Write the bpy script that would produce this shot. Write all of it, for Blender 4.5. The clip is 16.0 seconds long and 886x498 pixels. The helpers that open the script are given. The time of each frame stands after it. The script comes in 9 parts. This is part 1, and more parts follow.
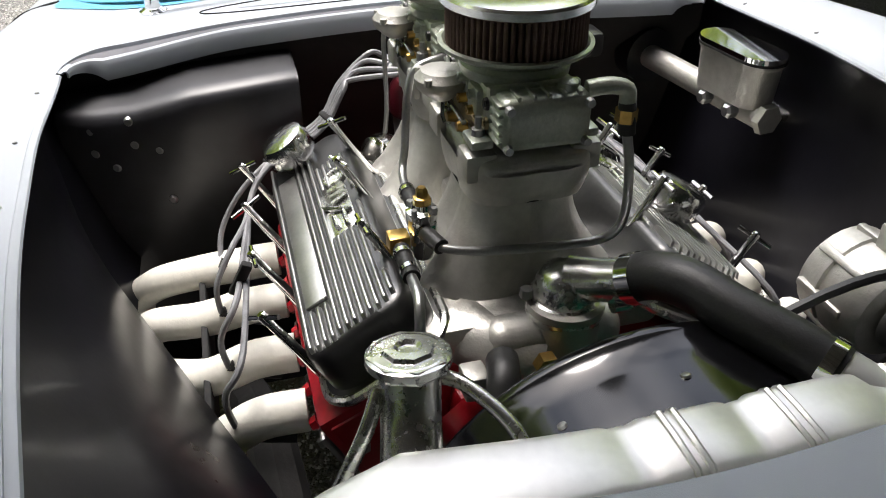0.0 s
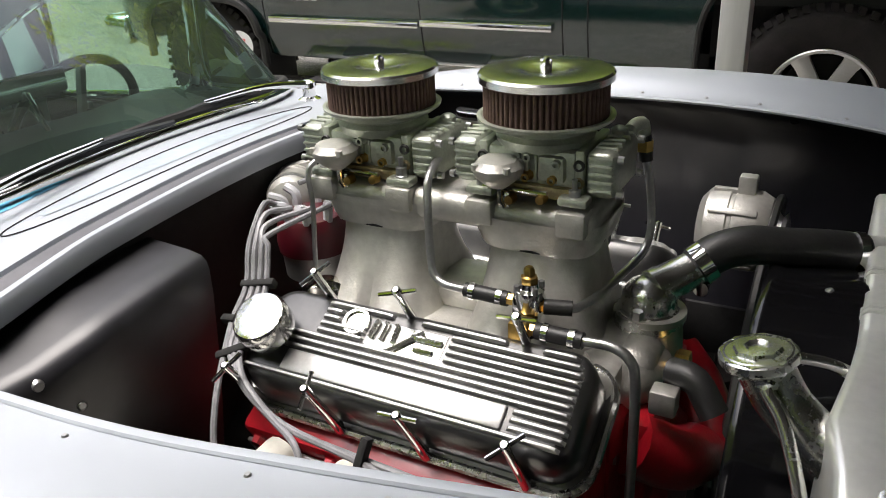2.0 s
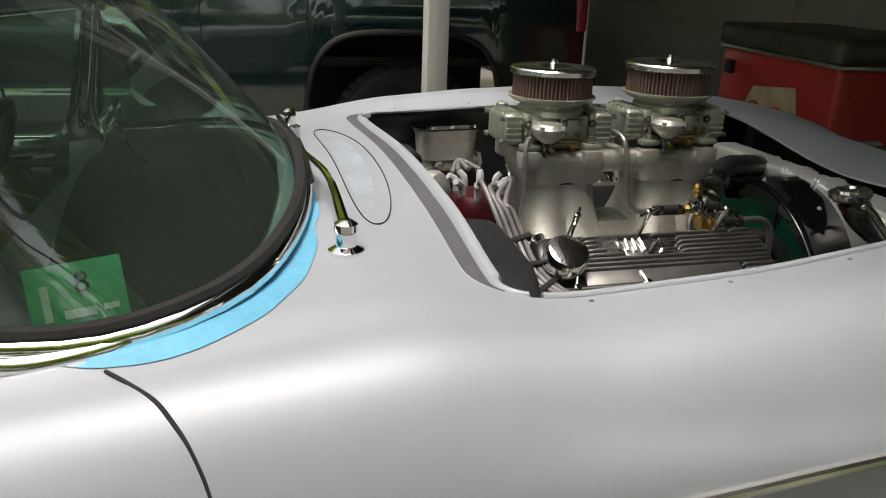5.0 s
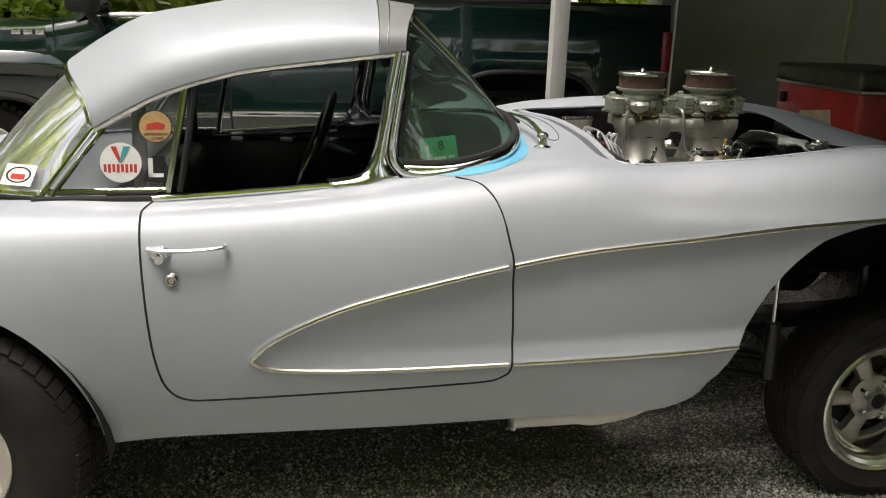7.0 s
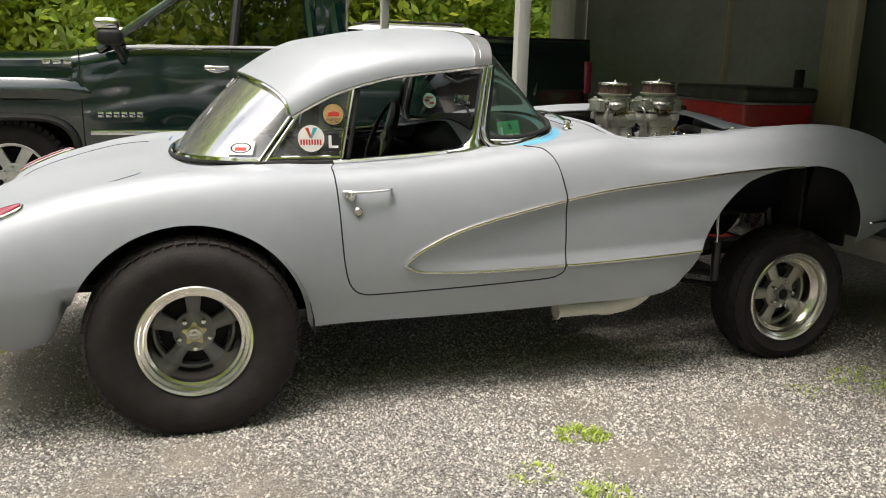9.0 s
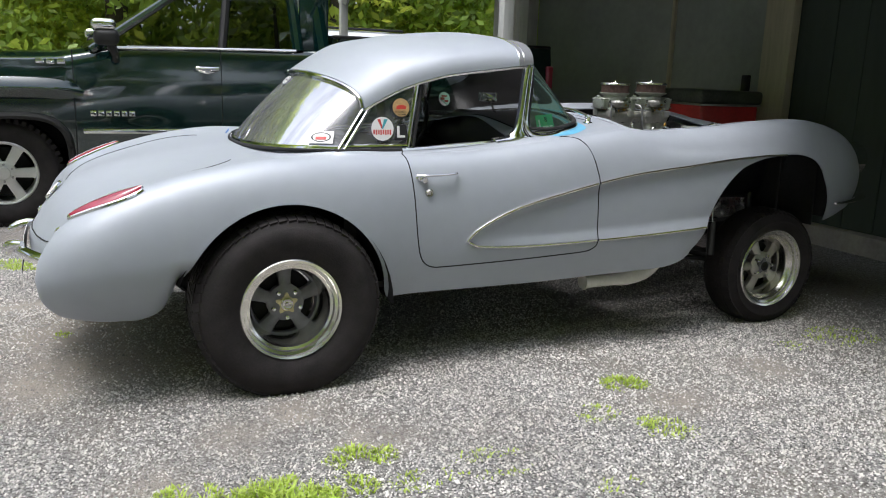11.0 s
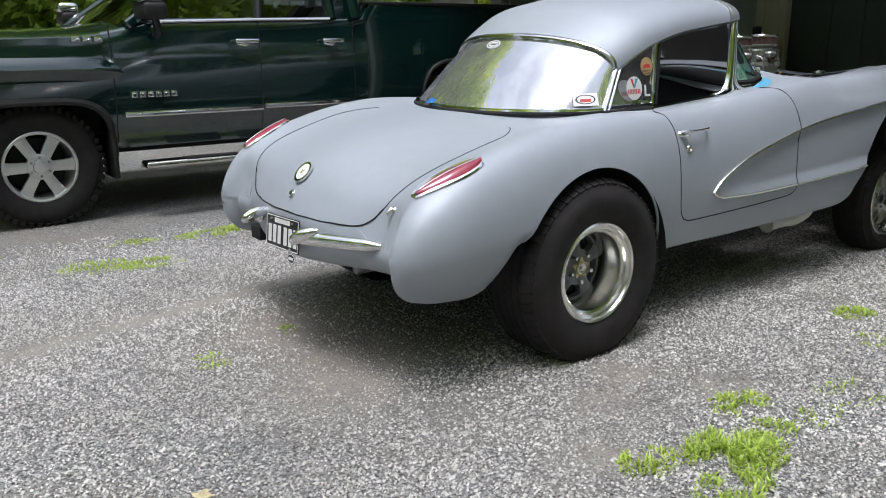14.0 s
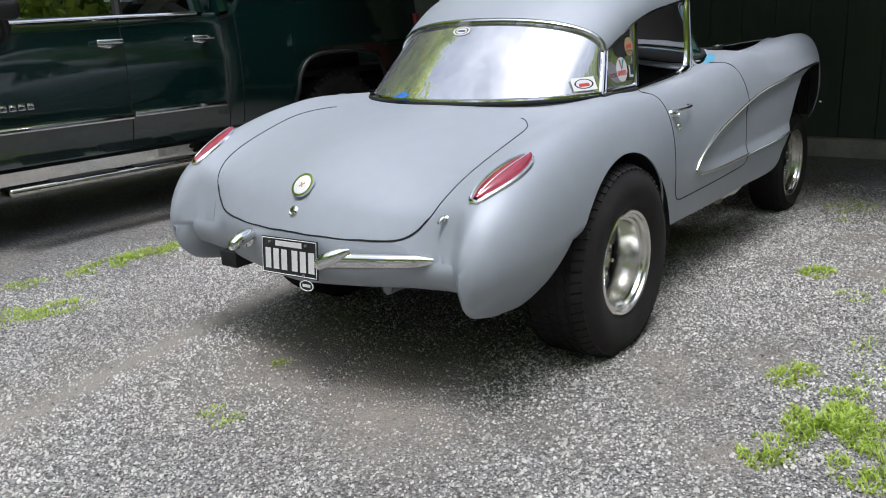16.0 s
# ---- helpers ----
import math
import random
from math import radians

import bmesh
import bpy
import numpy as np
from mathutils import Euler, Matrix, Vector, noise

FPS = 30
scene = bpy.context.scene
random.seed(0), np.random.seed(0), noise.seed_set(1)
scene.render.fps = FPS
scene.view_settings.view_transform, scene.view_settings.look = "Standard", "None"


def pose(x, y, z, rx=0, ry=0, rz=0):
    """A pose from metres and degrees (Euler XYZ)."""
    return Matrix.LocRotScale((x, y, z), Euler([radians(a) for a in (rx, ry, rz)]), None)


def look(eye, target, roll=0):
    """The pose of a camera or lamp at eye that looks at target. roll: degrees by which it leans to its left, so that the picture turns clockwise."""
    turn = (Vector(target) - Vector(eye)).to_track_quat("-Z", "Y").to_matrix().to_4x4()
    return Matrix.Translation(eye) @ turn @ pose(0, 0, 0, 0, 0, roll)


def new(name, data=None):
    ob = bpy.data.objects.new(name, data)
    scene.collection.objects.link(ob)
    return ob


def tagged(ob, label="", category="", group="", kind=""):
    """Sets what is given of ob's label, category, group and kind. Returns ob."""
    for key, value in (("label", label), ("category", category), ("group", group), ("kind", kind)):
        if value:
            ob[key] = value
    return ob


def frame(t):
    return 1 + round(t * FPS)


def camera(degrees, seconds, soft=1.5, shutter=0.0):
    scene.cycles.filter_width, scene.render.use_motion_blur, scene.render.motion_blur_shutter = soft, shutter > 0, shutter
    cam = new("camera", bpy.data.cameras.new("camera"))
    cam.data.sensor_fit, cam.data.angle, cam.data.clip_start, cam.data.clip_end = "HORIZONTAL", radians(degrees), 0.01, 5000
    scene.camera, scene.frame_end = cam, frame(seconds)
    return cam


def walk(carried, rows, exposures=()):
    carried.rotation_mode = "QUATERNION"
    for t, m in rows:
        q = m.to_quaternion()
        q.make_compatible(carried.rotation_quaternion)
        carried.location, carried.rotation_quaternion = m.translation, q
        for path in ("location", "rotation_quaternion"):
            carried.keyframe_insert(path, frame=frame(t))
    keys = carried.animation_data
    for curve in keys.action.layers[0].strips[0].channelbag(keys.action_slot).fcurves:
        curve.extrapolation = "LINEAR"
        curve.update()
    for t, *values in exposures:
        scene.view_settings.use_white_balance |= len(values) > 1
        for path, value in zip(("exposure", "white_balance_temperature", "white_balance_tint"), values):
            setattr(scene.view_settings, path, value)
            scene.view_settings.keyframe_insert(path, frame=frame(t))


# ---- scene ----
cam = camera(57.5, 16.0, soft=1.0)
PATH = [
    (0, (3.279, -0.335, 1.569), (1.674, 0.112, 0.463), 0.0),
    (0.5, (3.196, -0.562, 1.548), (1.709, 0.269, 0.5), -0.8),
    (1, (3.032, -0.723, 1.53), (1.708, 0.427, 0.569), -1.6),
    (1.5, (2.908, -0.881, 1.513), (1.83, 0.52, 0.579), -2.0),
    (2, (2.783, -1.002, 1.544), (1.905, 0.587, 0.705), -2.8),
    (2.5, (2.572, -1.02, 1.524), (1.934, 0.71, 0.749), -3.7),
    (3, (2.352, -1.049, 1.489), (2.036, 0.777, 0.737), -2.6),
    (3.2, (2.266, -1.081, 1.504), (2.113, 0.771, 0.764), -1.6),
    (5.3, (1.429, -1.72, 1.473), (1.951, 0.094, 0.813), 2.2),
    (5.5, (1.405, -1.87, 1.464), (1.891, -0.046, 0.803), 1.7),
    (6, (1.27, -2.201, 1.424), (1.741, -0.354, 0.817), 1.2),
    (6.5, (1.091, -2.523, 1.439), (1.442, -0.633, 0.888), 0.6),
    (7, (0.962, -2.805, 1.452), (1.28, -0.907, 0.909), 1.7),
    (7.5, (0.728, -3.036, 1.432), (1.156, -1.152, 0.913), 2.0),
    (8, (0.47, -3.282, 1.433), (0.998, -1.413, 0.954), 2.5),
    (8.5, (0.241, -3.578, 1.403), (0.805, -1.714, 0.948), 2.1),
    (9, (-0.015, -3.792, 1.377), (0.59, -1.94, 0.926), 1.5),
    (9.2, (-0.1, -3.897, 1.386), (0.503, -2.042, 0.944), 1.5),
    (11.3, (-0.901, -3.975, 1.32), (-0.054, -2.216, 0.884), 1.9),
    (11.5, (-0.996, -3.901, 1.326), (-0.137, -2.152, 0.876), 1.8),
    (12, (-1.3, -3.76, 1.309), (-0.373, -2.046, 0.855), 1.3),
    (12.5, (-1.625, -3.628, 1.321), (-0.652, -1.942, 0.863), 0.8),
    (13, (-1.927, -3.405, 1.277), (-0.933, -1.743, 0.777), -0.1),
    (13.5, (-2.275, -3.224, 1.278), (-1.216, -1.597, 0.797), 0.4),
    (14, (-2.396, -3.025, 1.284), (-1.239, -1.473, 0.783), -0.3),
    (14.5, (-2.437, -2.825, 1.316), (-1.185, -1.356, 0.793), -1.4),
    (15, (-2.604, -2.643, 1.305), (-1.22, -1.301, 0.773), -1.6),
    (15.5, (-2.755, -2.454, 1.315), (-1.278, -1.211, 0.79), -1.9),
    (16, (-2.821, -2.201, 1.294), (-1.315, -0.998, 0.759), -2.7),
]

EXPOSURES = [(0, 1.3, 6500, 12.5), (1.5, 1.16, 6600, 12.5), (2.2, 1.2, 6600, 13), (3.0, 1.22, 6600, 13), (5.5, 0.40, 7000, 12), (7.0, 0.62, 7000, 12), (9.0, 0.72, 7000, 11), (11.5, 0.50, 5980, 12), (13.5, 0.36, 5940, 12), (16, 0.21, 5900, 12)]
walk(cam, [(t, look(eye, target, roll)) for t, eye, target, roll in PATH], EXPOSURES)

# ---- light: bright overcast sky above a clearing ----
world = bpy.data.worlds.new("sky")
scene.world = world
world.use_nodes = True
wn, wl = world.node_tree.nodes, world.node_tree.links
SUN_EL, SUN_AZ = radians(75), radians(240)
sky = wn.new("ShaderNodeTexSky")
sky.sky_type, sky.sun_disc = "NISHITA", False
sky.sun_elevation, sky.sun_rotation = SUN_EL, SUN_AZ
sky.air_density, sky.dust_density, sky.ozone_density = 1.0, 4.0, 1.0
sky_hs = wn.new("ShaderNodeHueSaturation")
sky_hs.inputs["Saturation"].default_value = 0.45
wl.new(sky.outputs[0], sky_hs.inputs["Color"])
# broken cloud: brighter and greyer places all over the sky
sky_co, cloud, cloud_ramp, cloud_mix = (wn.new("ShaderNode" + k) for k in ("TexCoord", "TexNoise", "ValToRGB", "Mix"))
cloud.inputs["Scale"].default_value, cloud.inputs["Detail"].default_value = 3.2, 7
cloud_ramp.color_ramp.elements[0].position, cloud_ramp.color_ramp.elements[0].color = 0.36, (0.62, 0.66, 0.72, 1)
cloud_ramp.color_ramp.elements[1].position, cloud_ramp.color_ramp.elements[1].color = 0.62, (1.5, 1.48, 1.44, 1)
cloud_mix.data_type, cloud_mix.blend_type = "RGBA", "MULTIPLY"
cloud_mix.inputs["Factor"].default_value = 1.0
wl.new(sky_co.outputs["Generated"], cloud.inputs["Vector"])
wl.new(cloud.outputs["Fac"], cloud_ramp.inputs["Fac"])
wl.new(sky_hs.outputs[0], cloud_mix.inputs["A"])
wl.new(cloud_ramp.outputs[0], cloud_mix.inputs["B"])
wl.new(cloud_mix.outputs["Result"], wn["Background"].inputs["Color"])
wn["Background"].inputs["Strength"].default_value = 0.15
sun_data = bpy.data.lights.new("sun", "SUN")
sun_data.energy, sun_data.angle, sun_data.color = 1.8, radians(24), (1.0, 0.96, 0.9)
sun = new("sun", sun_data)
sun_way = Vector((math.sin(SUN_AZ) * math.cos(SUN_EL), math.cos(SUN_AZ) * math.cos(SUN_EL), math.sin(SUN_EL)))
sun.matrix_world = look(tuple(sun_way * 30), (0, 0, 0))


# ---- materials ----
def material(name, color, rough=0.5, metal=0.0, var=0.08, scale=8.0, bump=0.0, bump_scale=60.0, coat=0.0,
             rough_var=0.0, color2=None, spec=0.5, island=0.0, stretch=(1, 1, 1)):
    """A Principled material with two scales of colour variation, roughness variation and fine relief."""
    m = bpy.data.materials.new(name)
    m.use_nodes = True
    n, l = m.node_tree.nodes, m.node_tree.links
    p = n["Principled BSDF"]
    p.inputs["Metallic"].default_value, p.inputs["Roughness"].default_value = metal, rough
    p.inputs["Coat Weight"].default_value, p.inputs["Coat Roughness"].default_value = coat, 0.06
    p.inputs["Specular IOR Level"].default_value = spec
    co = n.new("ShaderNodeTexCoord")
    mp = n.new("ShaderNodeMapping")
    mp.inputs["Scale"].default_value = stretch
    l.new(co.outputs["Object"], mp.inputs["Vector"])
    big, fine = n.new("ShaderNodeTexNoise"), n.new("ShaderNodeTexNoise")
    big.inputs["Scale"].default_value, fine.inputs["Scale"].default_value = scale, scale * 9
    for tex in (big, fine):
        tex.inputs["Detail"].default_value = 5
        l.new(mp.outputs[0], tex.inputs["Vector"])
    both = n.new("ShaderNodeMath")
    both.operation = "MULTIPLY_ADD"
    both.inputs[1].default_value = 0.65
    half = n.new("ShaderNodeMath")
    half.operation = "MULTIPLY"
    half.inputs[1].default_value = 0.35
    l.new(fine.outputs["Fac"], half.inputs[0])
    l.new(big.outputs["Fac"], both.inputs[0])
    l.new(half.outputs[0], both.inputs[2])
    ramp = n.new("ShaderNodeValToRGB")
    dark = color2 or tuple(c * (1 - 2.2 * var) for c in color)
    lite = tuple(min(1, c * (1 + 1.4 * var)) for c in color)
    ramp.color_ramp.elements[0].position, ramp.color_ramp.elements[1].position = 0.3, 0.7
    ramp.color_ramp.elements[0].color, ramp.color_ramp.elements[1].color = (*dark, 1), (*lite, 1)
    l.new(both.outputs[0], ramp.inputs["Fac"])
    out = ramp.outputs[0]
    if island:
        hs, geo, info = n.new("ShaderNodeHueSaturation"), n.new("ShaderNodeNewGeometry"), n.new("ShaderNodeMapRange")
        info.inputs["To Min"].default_value, info.inputs["To Max"].default_value = 1 - island, 1 + island
        l.new(geo.outputs["Random Per Island"], info.inputs["Value"])
        l.new(info.outputs[0], hs.inputs["Value"])
        l.new(out, hs.inputs["Color"])
        out = hs.outputs[0]
    l.new(out, p.inputs["Base Color"])
    if rough_var:
        mr = n.new("ShaderNodeMapRange")
        mr.inputs["To Min"].default_value, mr.inputs["To Max"].default_value = rough - rough_var, rough + rough_var
        l.new(both.outputs[0], mr.inputs["Value"])
        l.new(mr.outputs[0], p.inputs["Roughness"])
    if bump:
        bt, bn = n.new("ShaderNodeTexNoise"), n.new("ShaderNodeBump")
        bt.inputs["Scale"].default_value, bt.inputs["Detail"].default_value = bump_scale, 4
        bn.inputs["Strength"].default_value, bn.inputs["Distance"].default_value = bump, 0.004
        l.new(mp.outputs[0], bt.inputs["Vector"])
        l.new(bt.outputs["Fac"], bn.inputs["Height"])
        l.new(bn.outputs[0], p.inputs["Normal"])
    return m


def glass_material(name, tint, ior=1.45, rough=0.0, haze=0.0):
    """A thin pane: clear or tinted, with a Fresnel gloss; haze is a diffuse film for dust and painted-in reflected
    light.
    """
    m = bpy.data.materials.new(name)
    m.use_nodes = True
    n, l = m.node_tree.nodes, m.node_tree.links
    n.remove(n["Principled BSDF"])
    tr, gl, fr, mx = (n.new("ShaderNode" + k) for k in ("BsdfTransparent", "BsdfGlossy", "Fresnel", "MixShader"))
    tr.inputs["Color"].default_value = (*tint, 1)
    gl.inputs["Roughness"].default_value = rough
    fr.inputs["IOR"].default_value = ior
    l.new(fr.outputs[0], mx.inputs[0])
    l.new(tr.outputs[0], mx.inputs[1])
    l.new(gl.outputs[0], mx.inputs[2])
    out = mx.outputs[0]
    if haze:
        film, top, nz, mr = (n.new("ShaderNode" + k) for k in ("BsdfDiffuse", "MixShader", "TexNoise", "MapRange"))
        film.inputs["Color"].default_value = (0.6 * tint[0] ** 0.5, 0.6 * tint[1] ** 0.5, 0.6 * tint[2] ** 0.5, 1)
        nz.inputs["Scale"].default_value, nz.inputs["Detail"].default_value = 5, 6
        mr.inputs["To Min"].default_value, mr.inputs["To Max"].default_value = haze * 0.4, haze * 1.6
        l.new(nz.outputs["Fac"], mr.inputs["Value"])
        l.new(mr.outputs[0], top.inputs[0])
        l.new(out, top.inputs[1])
        l.new(film.outputs[0], top.inputs[2])
        out = top.outputs[0]
    l.new(out, n["Material Output"].inputs["Surface"])
    return m


PRIMER = material("grey_primer", (0.368, 0.397, 0.440), 0.46, 0.15, 0.035, 1.6, 0.12, 900, rough_var=0.05)
CHROME = material("chrome", (0.86, 0.86, 0.85), 0.07, 1.0, 0.03, 14, rough_var=0.03)
TRIM_CHROME = material("bright_strip", (0.84, 0.82, 0.74), 0.2, 1.0, 0.05, 20, rough_var=0.05)
TANK = material("brushed_tank", (0.84, 0.84, 0.81), 0.34, 0.5, 0.05, 10, 0.05, 40, rough_var=0.08)
OLD_CHROME = material("worn_chrome", (0.66, 0.64, 0.58), 0.16, 1.0, 0.1, 20, rough_var=0.06)
ALLOY = material("polished_aluminium", (0.74, 0.74, 0.71), 0.27, 1.0, 0.06, 18, 0.02, 160, rough_var=0.05)
RIM_ALLOY = material("polished_rim", (0.80, 0.785, 0.73), 0.2, 1.0, 0.05, 12, rough_var=0.05)
CAST = material("cast_aluminium", (0.55, 0.54, 0.505), 0.44, 0.7, 0.12, 9, 0.18, 260, rough_var=0.08)
ZINC = material("dichromate_zinc", (0.47, 0.50, 0.43), 0.36, 0.7, 0.14, 26, 0.2, 220, rough_var=0.08)
STEEL = material("grey_steel", (0.42, 0.42, 0.42), 0.34, 0.9, 0.1, 30, 0.1, 200)
GUNMETAL = material("grey_cast_spokes", (0.22, 0.22, 0.235), 0.5, 0.5, 0.1, 25, 0.2, 200)
DULL_ALLOY = material("dull_alloy_spokes", (0.50, 0.48, 0.44), 0.42, 0.8, 0.1, 25, 0.15, 200)
BRASS = material("brass", (0.55, 0.36, 0.11), 0.28, 1.0, 0.12, 40)
RUBBER = material("tyre_rubber", (0.021, 0.018, 0.018), 0.72, 0, 0.25, 14, 0.25, 150, rough_var=0.1, spec=0.3)
LID_CHROME = material("hazed_chrome", (0.80, 0.80, 0.76), 0.2, 1.0, 0.04, 14, rough_var=0.05)
HOSE = material("hose_rubber", (0.02, 0.02, 0.02), 0.45, 0, 0.2, 30, 0.15, 120)
BLACK = material("black_satin_paint", (0.012, 0.012, 0.013), 0.3, 0, 0.3, 6, 0.05, 100, coat=0.3)
GLOSS_BLACK = material("black_gloss_paint", (0.006, 0.006, 0.007), 0.1, 0, 0.2, 6, coat=0.15)
DULL_BLACK = material("black_underside", (0.012, 0.012, 0.012), 0.85, 0, 0.3, 6, 0.2, 90)
RED_PAINT = material("engine_red", (0.33, 0.007, 0.014), 0.3, 0, 0.12, 16, 0.12, 140, coat=0.4)
WHITE_COAT = material("white_header_coat", (0.76, 0.745, 0.67), 0.5, 0, 0.08, 9, 0.12, 180)
PLEAT = material("oiled_filter_pleats", (0.14, 0.085, 0.07), 0.8, 0, 0.2, 60, 0.3, 300)
LENS_RED = material("red_lens", (0.33, 0.03, 0.06), 0.16, 0, 0.12, 30, coat=0.8)
VINYL = material("black_vinyl", (0.012, 0.011, 0.011), 0.35, 0, 0.2, 20, 0.3, 250)
WHITE_VINYL = material("white_decal", (0.78, 0.78, 0.76), 0.4, 0, 0.04, 30)
RED_VINYL = material("red_decal", (0.55, 0.05, 0.04), 0.4, 0, 0.05, 30)
BLUE_VINYL = material("teal_decal", (0.06, 0.34, 0.40), 0.4, 0, 0.05, 30)
TAN_VINYL = material("tan_decal", (0.50, 0.33, 0.15), 0.4, 0, 0.15, 60)
BLACK_VINYL = material("black_decal", (0.015, 0.015, 0.017), 0.4, 0, 0.1, 30)
GREEN_VINYL = material("green_sticker", (0.09, 0.48, 0.24), 0.45, 0, 0.06, 40)
BLUE_MASK = material("blue_decal", (0.05, 0.2, 0.6), 0.4, 0, 0.1, 30)
CLEAR = glass_material("clear_glass", (0.86, 0.90, 0.88))
# the film on the next two panes mostly paints in reflected sky, over some dust
GREEN_GLASS = glass_material("green_glass", (0.38, 0.66, 0.51), 2.1, 0.0, 0.045)
REAR_PANE = glass_material("hazed_rear_pane", (0.50, 0.52, 0.54), 1.85, 0.012, 0.2)
SMOKED = glass_material("hazy_plastic", (0.62, 0.64, 0.65), 1.75, 0.03, 0.16)
DARK_GLASS = glass_material("privacy_glass", (0.06, 0.07, 0.07), 2.2)
HAMMERED = material("worn_bright_cap", (0.80, 0.80, 0.79), 0.16, 1.0, 0.06, 20, 0.5, 45, rough_var=0.08)


# ---- building blocks ----
def part(name, bm, mat, parent, label="", smooth=True, at=None):
    """Links a bmesh as one mesh object under a thing or a part."""
    me = bpy.data.meshes.new(name)
    bm.to_mesh(me)
    bm.free()
    for m in mat if isinstance(mat, (list, tuple)) else (mat,):
        me.materials.append(m)
    if smooth:
        me.shade_smooth()
        me.set_sharp_from_angle(angle=radians(38))
    ob = new(name, me)
    if parent is not None:
        ob.parent = parent
    if at is not None:
        ob.matrix_basis = at
    if label:
        tagged(ob, label)
    return ob


def thing(name, label, category, at=None, group="", kind=""):
    ob = new(name)
    ob.empty_display_size = 0.1
    if at is not None:
        ob.matrix_basis = at
    return tagged(ob, label, category, group, kind)


def box(bm, lo, hi, m=None, bevel=0.0, seg=2):
    """An upright box between two corners, its edges rounded."""
    vs = bmesh.ops.create_cube(bm, size=1)["verts"]
    c, s = [(a + b) / 2 for a, b in zip(lo, hi)], [abs(b - a) for a, b in zip(lo, hi)]
    for v in vs:
        v.co = Vector((v.co[i] * s[i] + c[i] for i in range(3)))
    if bevel:
        es = list({e for v in vs for e in v.link_edges})
        out = bmesh.ops.bevel(bm, geom=es, offset=min(bevel, min(s) * 0.49), segments=seg, affect="EDGES", profile=0.5)
        vs = list({v for f in out["faces"] for v in f.verts} | {v for v in vs if v.is_valid})
    if m is not None:
        bmesh.ops.transform(bm, matrix=m, verts=[v for v in vs if v.is_valid])
    return bm


def lathe(bm, profile, m=None, seg=40, close=True):
    """Turns (radius, height) pairs round z."""
    rings = []
    for r, h in profile:
        rings.append([bm.verts.new((r * math.cos(2 * math.pi * i / seg), r * math.sin(2 * math.pi * i / seg), h)) for i in range(seg)]
                     if r > 1e-6 else [bm.verts.new((0, 0, h))])
    for a, b in zip(rings, rings[1:]):
        for i in range(seg):
            j = (i + 1) % seg
            q = [a[i % len(a)], a[j % len(a)], b[j % len(b)], b[i % len(b)]]
            q = [v for k, v in enumerate(q) if v not in q[:k]]
            if len(q) > 2:
                bm.faces.new(q)
    if m is not None:
        bmesh.ops.transform(bm, matrix=m, verts=[v for r in rings for v in r])
    return bm


def smooth_path(points, step=6):
    """Catmull-Rom through the points."""
    p = [Vector(q) for q in points]
    p = [p[0] * 2 - p[1]] + p + [p[-1] * 2 - p[-2]]
    out = []
    for a, b, c, d in zip(p, p[1:], p[2:], p[3:]):
        for k in range(step):
            t = k / step
            out.append(0.5 * (2 * b + (c - a) * t + (2 * a - 5 * b + 4 * c - d) * t * t + (3 * b - a - 3 * c + d) * t ** 3))
    return out + [p[-2]]


def tube(bm, points, r, seg=10, smooth=0, caps=True, flat=1.0, up=None):
    """A round or flattened bar along points; r may be a number or one for each point."""
    pts = smooth_path(points, smooth) if smooth else [Vector(q) for q in points]
    n = len(pts)
    rs = [r] * n if not isinstance(r, (list, tuple)) else [float(np.interp(i / (n - 1), np.linspace(0, 1, len(r)), r)) for i in range(n)]
    rings, side = [], None
    for i, p in enumerate(pts):
        t = (pts[min(i + 1, n - 1)] - pts[max(i - 1, 0)]).normalized()
        ref = Vector(up) if up is not None else (side if side is not None else (Vector((0, 0, 1)) if abs(t.z) < 0.9 else Vector((1, 0, 0))))
        u = (ref - t * ref.dot(t)).normalized()
        v = t.cross(u)
        side = u
        rings.append([bm.verts.new(p + rs[i] * (flat * math.cos(2 * math.pi * k / seg) * u + math.sin(2 * math.pi * k / seg) * v)) for k in range(seg)])
    for a, b in zip(rings, rings[1:]):
        for k in range(seg):
            bm.faces.new((a[k], a[(k + 1) % seg], b[(k + 1) % seg], b[k]))
    if caps:
        bm.faces.new(rings[0][::-1])
        bm.faces.new(rings[-1])
    return bm


def grid(bm, rows, flip=False):
    """A sheet through rows of points; returns its vertices."""
    vs = [[bm.verts.new(p) for p in row] for row in rows]
    for a, b in zip(vs, vs[1:]):
        for i in range(len(a) - 1):
            q = (a[i], a[i + 1], b[i + 1], b[i])
            bm.faces.new(q[::-1] if flip else q)
    return vs


def prism(bm, outline, lo, hi, m=None):
    """A flat outline (x, y) between two heights."""
    a = [bm.verts.new((x, y, lo)) for x, y in outline]
    b = [bm.verts.new((x, y, hi)) for x, y in outline]
    bm.faces.new(a[::-1])
    bm.faces.new(b)
    k = len(a)
    for i in range(k):
        bm.faces.new((a[i], a[(i + 1) % k], b[(i + 1) % k], b[i]))
    if m is not None:
        bmesh.ops.transform(bm, matrix=m, verts=a + b)
    return bm


def thicken(ob, t, offset=-1):
    """Gives a sheet its thickness, with crisp rims."""
    bm = bmesh.new()
    bm.from_mesh(ob.data)
    for e in bm.edges:
        e.smooth = not e.is_boundary and e.calc_face_angle(0) < radians(50)
    bm.to_mesh(ob.data)
    bm.free()
    mod = ob.modifiers.new("thickness", "SOLIDIFY")
    mod.thickness, mod.offset = t, offset
    return ob


